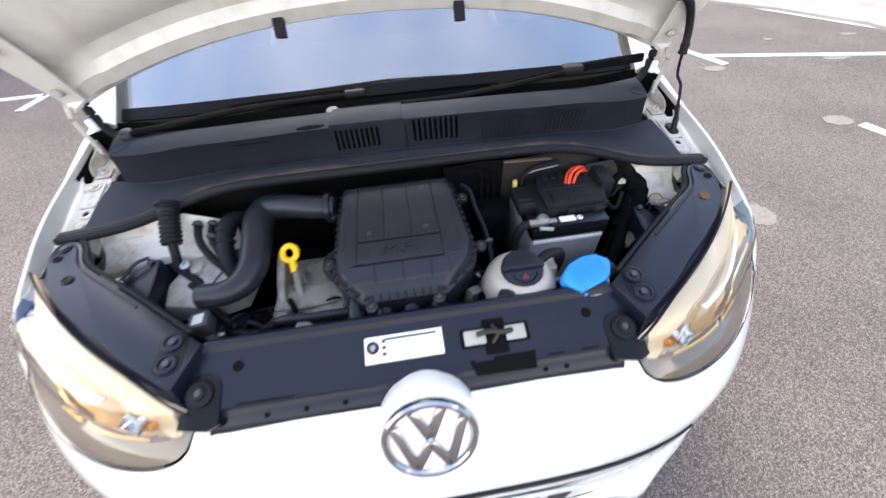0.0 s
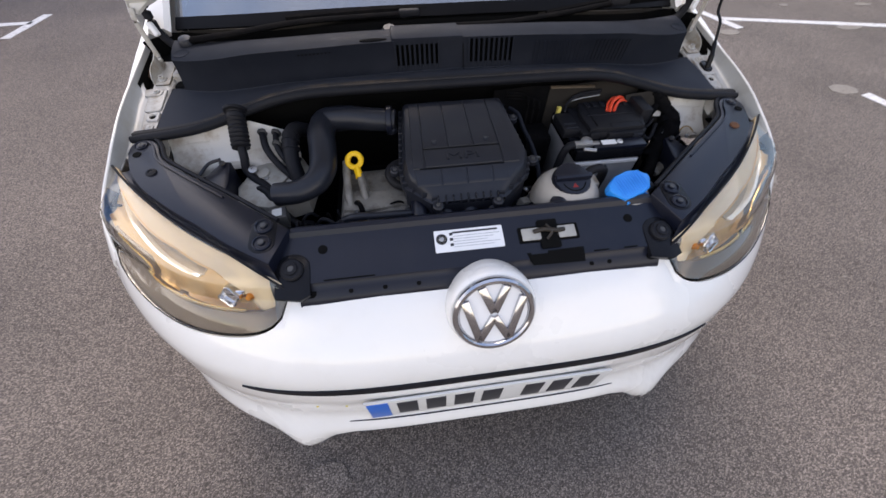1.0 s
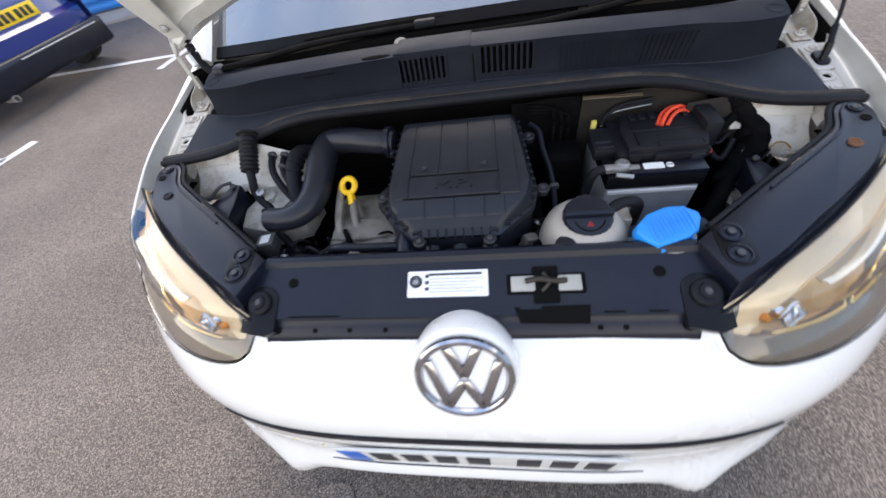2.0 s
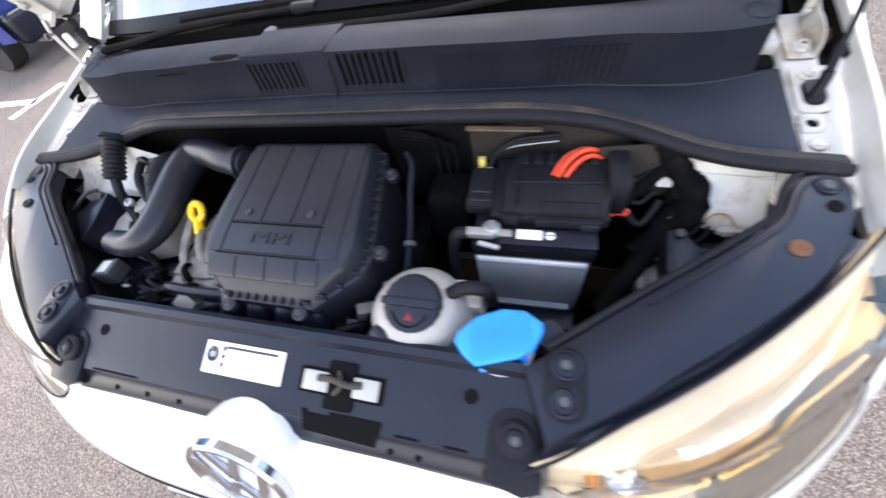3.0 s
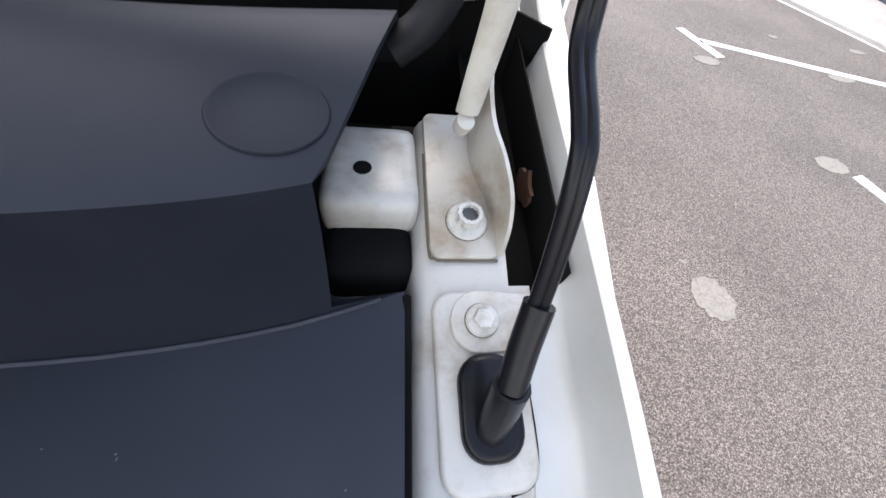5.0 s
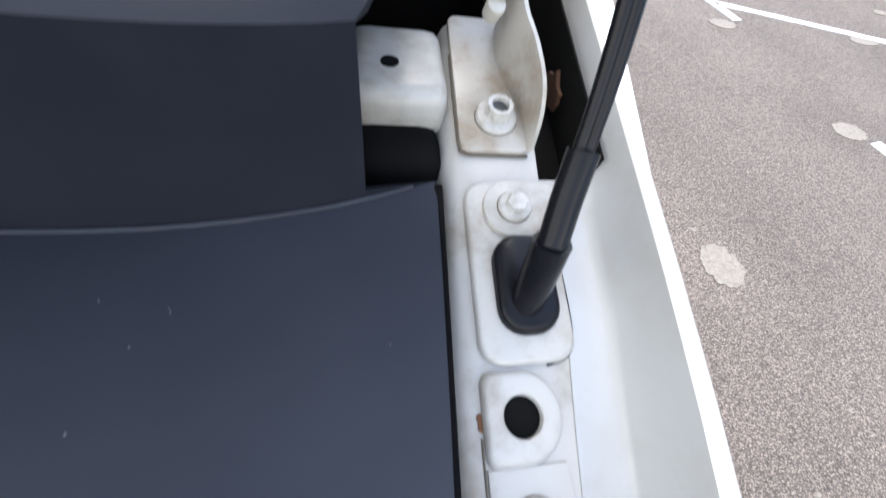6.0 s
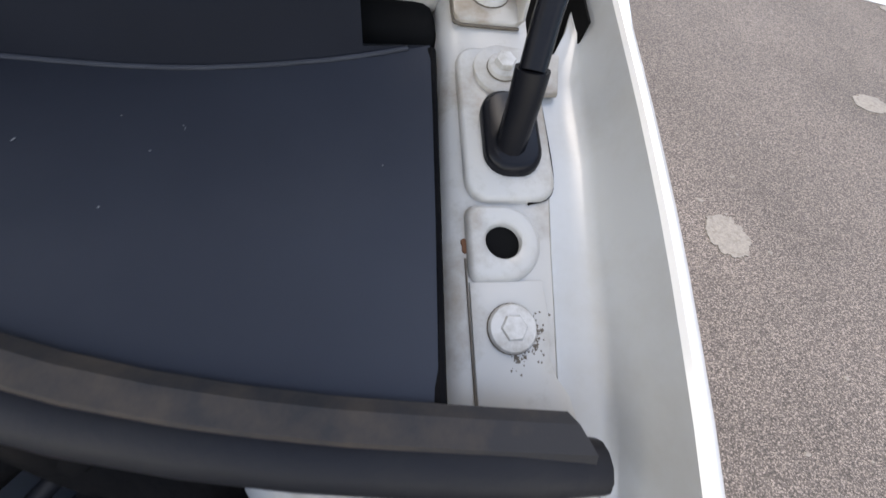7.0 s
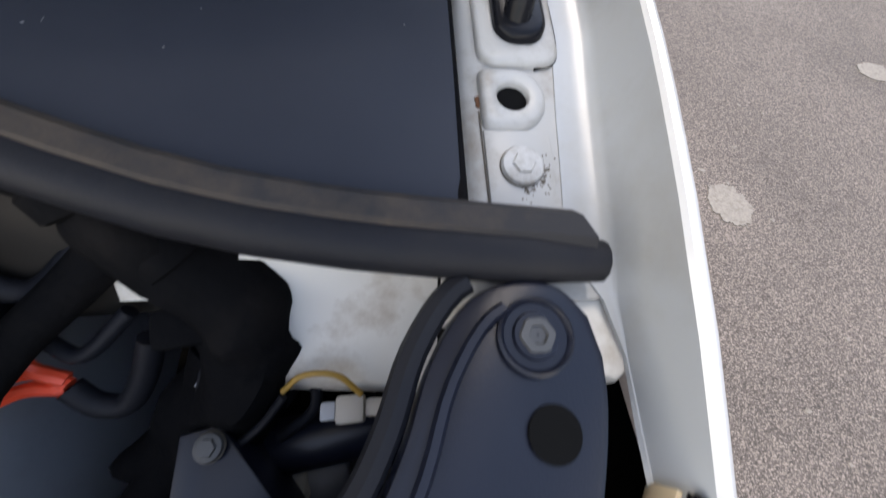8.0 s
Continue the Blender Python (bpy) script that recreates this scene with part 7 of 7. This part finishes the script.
    for pts, r in (([(0.520, 0.585, 0.800), (0.545, 0.566, 0.778), (0.566, 0.550, 0.752), (0.560, 0.528, 0.730), (0.538, 0.512, 0.715)], 0.0055), ([(0.500, 0.580, 0.800), (0.478, 0.566, 0.788), (0.462, 0.570, 0.800), (0.452, 0.585, 0.812)], 0.0048), ([(0.548, 0.548, 0.760), (0.572, 0.535, 0.748), (0.575, 0.518, 0.735), (0.556, 0.506, 0.722)], 0.0030), ([(0.505, 0.560, 0.775), (0.485, 0.545, 0.765), (0.470, 0.552, 0.770), (0.456, 0.556, 0.785)], 0.0036)):
        part("branch", tube(pts, r, 10, 6), M_RUBBER, loom)
    part("steel_stud", lathe([(0.0035, 0), (0.0035, 0.004), (0.0005, 0.0045)], (0.562, 0.548, 0.747), (0.5, -0.5, 0.7), 10), M_STEEL, loom)
    part("cable_loop", tube([(0.474, 0.534, 0.752), (0.482, 0.527, 0.744), (0.493, 0.527, 0.742), (0.503, 0.537, 0.752), (0.512, 0.55, 0.768)], 0.0055, 10, 6), M_RUBBER, loom, "looped black cable end")
    for a, b, c in (((0.474, 0.535, 0.7525), (0.462, 0.541, 0.757), (0.445, 0.536, 0.760)), ((0.474, 0.537, 0.7545), (0.462, 0.543, 0.762), (0.459, 0.560, 0.782)), ((0.473, 0.534, 0.751), (0.458, 0.534, 0.754), (0.444, 0.524, 0.760))):
        part("red_cable", tube([a, b, c], 0.0033, 8, 6), M_RED, loom, "thin red cable")
    part("branch", tube([(0.535, 0.548, 0.765), (0.528, 0.528, 0.752), (0.530, 0.513, 0.745), (0.541, 0.505, 0.744), (0.553, 0.510, 0.748), (0.566, 0.522, 0.758)], 0.0020, 8, 6), M_RUBBER, loom)
    part("branch", tube([(0.535, 0.54, 0.76), (0.520, 0.522, 0.742), (0.505, 0.505, 0.72), (0.49, 0.48, 0.68)], 0.0026, 8, 6), M_GREYBOX, loom)
    part("yellow_wire", tube([(0.566, 0.524, 0.760), (0.576, 0.529, 0.767), (0.590, 0.528, 0.766), (0.600, 0.520, 0.758)], 0.0014, 8, 6), M_OCHRE, loom, "thin yellow wire")
    plug = part("white_plug", rbox(0.588, 0.601, 0.5085, 0.5205, 0.744, 0.756, 0.002), M_TANK, loom, "white cable plug")
    part("plug_end", rbox(0.601, 0.611, 0.5105, 0.5185, 0.746, 0.754, 0.002), M_TANK, plug)
    part("plug_end", rbox(0.581, 0.588, 0.5105, 0.5185, 0.746, 0.754, 0.0015), M_GREYBOX, plug)
    part("fuse_bracket", rbox(0.525, 0.59, 0.455, 0.50, 0.69, 0.705, 0.004), M_BLACK, loom, "black bracket by the wheel housing")
    part("air_duct", tube([(0.52, 0.497, 0.700), (0.56, 0.502, 0.712), (0.60, 0.506, 0.714), (0.635, 0.508, 0.705)], 0.014, 12, 5, 0.7), M_BLACK, loom)
    foil = tube([(0.49, 0.462, 0.690), (0.53, 0.472, 0.694), (0.57, 0.478, 0.694), (0.61, 0.482, 0.685)], lambda t: 0.017 + 0.003 * math.sin(23 * t), 12, 8, 0.6)
    for v in foil.verts:
        v.co += Vector((noise.noise(v.co * 90), noise.noise(v.co * 90 + Vector((5, 0, 0))), noise.noise(v.co * 90 + Vector((0, 7, 0))))) * 0.004
    part("foil_wrap", foil, M_ALU, loom, "crumpled grey foil wrap", sharp=15)


def build_tanks():
    tank = thing("coolant_tank", "off-white translucent coolant tank with a black cap", "tank", (0.205, 0.345, 0.64))
    c = Vector((0.203, 0.345, 0.735))
    part("bowl", lathe([(0.045, -0.09), (0.066, -0.055), (0.0725, -0.015), (0.071, 0.012), (0.064, 0.036), (0.053, 0.050), (0.044, 0.056)], c, (0, 0, 1), 36), M_TANK, tank, "round translucent tank body")
    part("tank_seam", lathe([(0.0725, -0.012), (0.0755, -0.011), (0.0755, -0.007), (0.0725, -0.006)], c, (0, 0, 1), 36), M_TANK, tank)
    part("tank_pod", lathe([(0.012, -0.02), (0.02, -0.01), (0.021, 0.012), (0.012, 0.02), (0.0005, 0.022)], (0.168, 0.302, 0.765), (0, -0.4, 0.9), 18), M_BLACK, tank)
    ax = Vector((0, -0.28, 0.96)).normalized()
    t = Vector((0.203, 0.344, 0.790))
    cap = part("cap", lathe([(0.038, -0.012), (0.0385, 0.008), (0.0365, 0.013), (0.033, 0.0145), (0.0005, 0.0145)], t, ax, 40, lambda a: 1 + 0.012 * math.cos(20 * a)), M_BLACK, tank, "black screw cap with a cross bar")
    bm = rbox(-0.037, 0.037, -0.0055, 0.0055, 0.012, 0.0235, 0.003)
    bm.transform(Matrix.Translation(t) @ ax.to_track_quat("Z", "Y").to_matrix().to_4x4())
    part("cap_bar", bm, M_BLACK, cap)
    bm = tube([(0.024 * math.cos(a), -0.004 + 0.026 * math.sin(a), 0.0148) for a in steps(math.pi + 0.35, 2 * math.pi - 0.35, 10)], 0.0012, 6, 0)
    bm.transform(Matrix.Translation(t) @ ax.to_track_quat("Z", "Y").to_matrix().to_4x4())
    part("cap_groove", bm, M_HOLE, cap)
    bm = slab([(-0.006, -0.022), (0.006, -0.022), (0.0, -0.012)], 0.0142, 0.0150)
    bm.transform(Matrix.Translation(t) @ ax.to_track_quat("Z", "Y").to_matrix().to_4x4())
    part("cap_mark", bm, M_DULLRED, cap, "small red warning mark")
    part("overflow_hose", tube([(0.245, 0.365, 0.785), (0.262, 0.372, 0.792), (0.283, 0.375, 0.79), (0.293, 0.378, 0.775), (0.295, 0.385, 0.73)], 0.0095, 12, 6), M_RUBBER, tank, "black overflow hose")
    part("tank_bracket", rbox(0.245, 0.285, 0.36, 0.40, 0.70, 0.762, 0.004), M_BAYPAINT, tank)
    wash = thing("washer_reservoir", "screen washer filler neck with a blue lid", "reservoir", (0.315, 0.315, 0.62))
    part("neck", lathe([(0.030, -0.13), (0.030, -0.03), (0.036, -0.018), (0.038, 0.0)], (0.318, 0.312, 0.782), (0, -0.1, 1), 24), M_TANK, wash, "pale filler neck")
    a2 = Vector((0.08, -0.22, 0.97)).normalized()
    m2 = Matrix.Translation((0.315, 0.316, 0.795)) @ a2.to_track_quat("Z", "Y").to_matrix().to_4x4()
    out = [(-0.052, 0.004), (-0.046, 0.014), (-0.020, 0.027), (0.012, 0.029), (0.036, 0.022), (0.052, 0.004), (0.050, -0.006), (0.034, -0.024), (0.016, -0.029), (-0.034, -0.028), (-0.046, -0.012)]
    bm = slab(out, -0.014, 0.004, 0.004, 3)
    bm.transform(m2)
    lidb = part("lid", bm, M_BLUECAP, wash, "bright blue ribbed hinged lid")
    for k in range(11):
        x = -0.034 + 0.0066 * k
        bm = tube([(x, -0.021, 0.0042), (x + 0.002, 0.0, 0.0052), (x + 0.004, 0.020, 0.0042)], 0.0009, 6, 3)
        bm.transform(m2)
        part("lid_rib", bm, M_BLUECAP, lidb)
    bm = tube([(-0.03, -0.031, -0.008), (0.0, -0.034, -0.010), (0.026, -0.031, -0.008)], 0.004, 8, 4)
    bm.transform(m2)
    part("lid_grip", bm, M_BLUECAP, lidb)
    # small dark plug beside the filler
    part("filler_plug", lathe([(0.019, -0.02), (0.02, 0.0), (0.017, 0.006), (0.0005, 0.007)], (0.372, 0.335, 0.765), (0.1, -0.2, 1), 20), M_BLACK, wash)


def build_left_corner():
    # ribbed conduit from the scuttle, latch of the lamp, small bracket
    con = thing("ribbed_conduit", "black corrugated cable conduit by the wheel housing", "conduit", (-0.475, 0.53, 0.70))
    part("bellows", tube([(-0.478, 0.592, 0.850), (-0.477, 0.572, 0.838), (-0.474, 0.548, 0.822), (-0.472, 0.525, 0.806)], 0.0165, 18, 6, ridge=0.0035, pitch=0.0092), M_RUBBER, con)
    part("conduit_tail", tube([(-0.472, 0.528, 0.808), (-0.470, 0.512, 0.79), (-0.472, 0.50, 0.765), (-0.455, 0.485, 0.75), (-0.43, 0.465, 0.742), (-0.405, 0.44, 0.728)], 0.009, 12, 6), M_RUBBER, con)
    part("conduit_collar", lathe([(0.018, -0.004), (0.024, -0.002), (0.024, 0.004), (0.018, 0.006)], (-0.4785, 0.594, 0.852), (0, 0.8, 0.5), 20), M_RUBBER, con)
    part("eye_bolt", lathe([(0.009, -0.004), (0.009, 0.003), (0.004, 0.004), (0.003, 0.001), (0.0005, 0.001)], (-0.458, 0.498, 0.768), (0.1, -0.4, 0.9), 16), M_STEEL, con)
    for side in (-1, 1):
        def flip(bm):
            b2 = bm if side == -1 else mirror(bm)
            if side == 1:
                b2.transform(Matrix.Translation((0.024, 0.006, -0.036)))
            return b2
        br = thing("lamp_bracket", "black triangular lamp bracket with a bolt", "bracket", (0.51 * side, 0.46, 0.72), "lamp brackets in the engine bay")
        part("bracket_body", flip(slab([(-0.555, 0.455), (-0.515, 0.508), (-0.498, 0.505), (-0.495, 0.455), (-0.50, 0.40)], 0.70, lambda x, y: 0.787 + 0.2 * (y - 0.5), 0.003)), M_BLACK, br)
        bolt(Vector((-0.513, 0.499, 0.790)) if side == -1 else Vector((0.537, 0.505, 0.754)), (0, -0.1, 1), br, "bracket_bolt", 0.0036, 0.006, 0.003, M_DARKSTEEL)
        if side == -1:
            part("bracket_rod", flip(tube([(-0.555, 0.46, 0.785), (-0.535, 0.49, 0.797), (-0.513, 0.503, 0.797)], 0.0035, 8, 4)), M_BLACK, br)


def build_blue_car():
    b = thing("parked_car", "dark blue parked car seen from its rear corner", "car", (-5.8, 3.4, 0))
    m = Matrix.Translation((-4.25, 3.42, 0)) @ Matrix.Rotation(1.52, 4, "Z")
    P = lambda bm: (bm.transform(m), bm)[1]
    half = lambda y: spline_table(y, [(0, 0.72), (0.12, 0.80), (0.4, 0.83), (2.7, 0.83), (3.4, 0.68)])
    rows = []
    for z, iny in ((0.22, 0.10), (0.30, 0.02), (0.42, 0.0), (0.56, 0.0), (0.60, 0.05), (0.80, 0.09), (0.92, 0.12)):
        rows.append([(half(0) * u * (1 if abs(u) < 1 else 1), iny + 0.10 * u**4, z) for u in steps(-1, 1, 14)])
    part("rear_body", P(sheet(rows, 0.01, out=(0, -1, 0))), M_NAVY, b, "dark blue rear bumper and tailgate")
    for s in (-1, 1):
        rows = [[(s * half(y), y, z) for y in steps(0.1, 3.4, 24)] for z in (0.24, 0.5, 0.75, 0.92)]
        part("body_side", P(sheet(rows, 0.01, out=(s, 0, 0))), M_NAVY, b)
        lamp = part("tail_lamp", P(rbox(s * 0.70 - 0.11, s * 0.70 + 0.09, 0.03, 0.22, 0.66, 0.92, 0.03, 3)), M_REDLAMP, b, "red tail lamp")
        for wy in (0.60, 2.8):
            w = part("wheel", P(lathe([(0.2, -0.09), (0.3, -0.09), (0.31, 0.0), (0.3, 0.09), (0.2, 0.09)], (s * 0.76, wy, 0.31), (1, 0, 0), 30)), M_TYRE, b, "black tyre")
            part("rim", P(lathe([(0.2, -0.02), (0.2, 0.08), (0.05, 0.06), (0.0005, 0.06)], (s * 0.76, wy, 0.31), (s, 0, 0), 24)), M_RIM, w)
    part("cabin", P(slab([(-0.66, 0.28), (0.66, 0.28), (0.62, 2.4), (-0.62, 2.4)], 0.90, 1.42, 0.18, 3)), M_NAVY, b)
    part("rear_window", P(sheet([[(x, 0.24 + 0.18 * t, 0.98 + 0.36 * t) for x in steps(-0.52, 0.52, 4)] for t in (0, 1)], 0.004)), M_GLOSSBLACK, b, "dark rear window")
    part("bonnet", P(slab([(-0.8, 2.35), (0.8, 2.35), (0.66, 3.4), (-0.66, 3.4)], 0.80, 0.93, 0.06, 3)), M_NAVY, b)
    part("lower_bumper", P(rbox(-0.76, 0.76, -0.03, 0.14, 0.20, 0.44, 0.05, 3)), M_BLACK, b, "black lower bumper with a trim line")
    part("trim_line", P(tube([(-0.30, -0.034, 0.40), (0.0, -0.036, 0.40), (0.64, -0.030, 0.40)], 0.006, 8, 4)), M_STEEL, b)
    plate = part("number_plate", P(rbox(-0.26, 0.26, 0.045, 0.068, 0.615, 0.725, 0.003)), M_PLATEYEL, b, "yellow rear number plate with dark bars")
    for k in range(7):
        x0 = -0.225 + 0.062 * k + (0.02 if k > 3 else 0)
        part("plate_bar", P(rbox(x0, x0 + 0.042, 0.041, 0.047, 0.635, 0.705, 0.001)), M_INK, plate)
    part("tail_badge", P(lathe([(0.035, 0), (0.03, 0.01), (0.0005, 0.012)], (0.0, 0.07, 0.86), (0, -1, 0.1), 4)), M_CHROME, b)
    part("exhaust", P(lathe([(0.03, -0.1), (0.03, 0.02), (0.024, 0.02), (0.023, -0.05), (0.0005, -0.05)], (-0.62, -0.02, 0.19), (0, -1, 0), 18)), M_STEEL, b, "steel exhaust tip")


build_bay()
build_air_filter()
build_engine()
build_battery()
build_tanks()
build_left_corner()
build_blue_car()
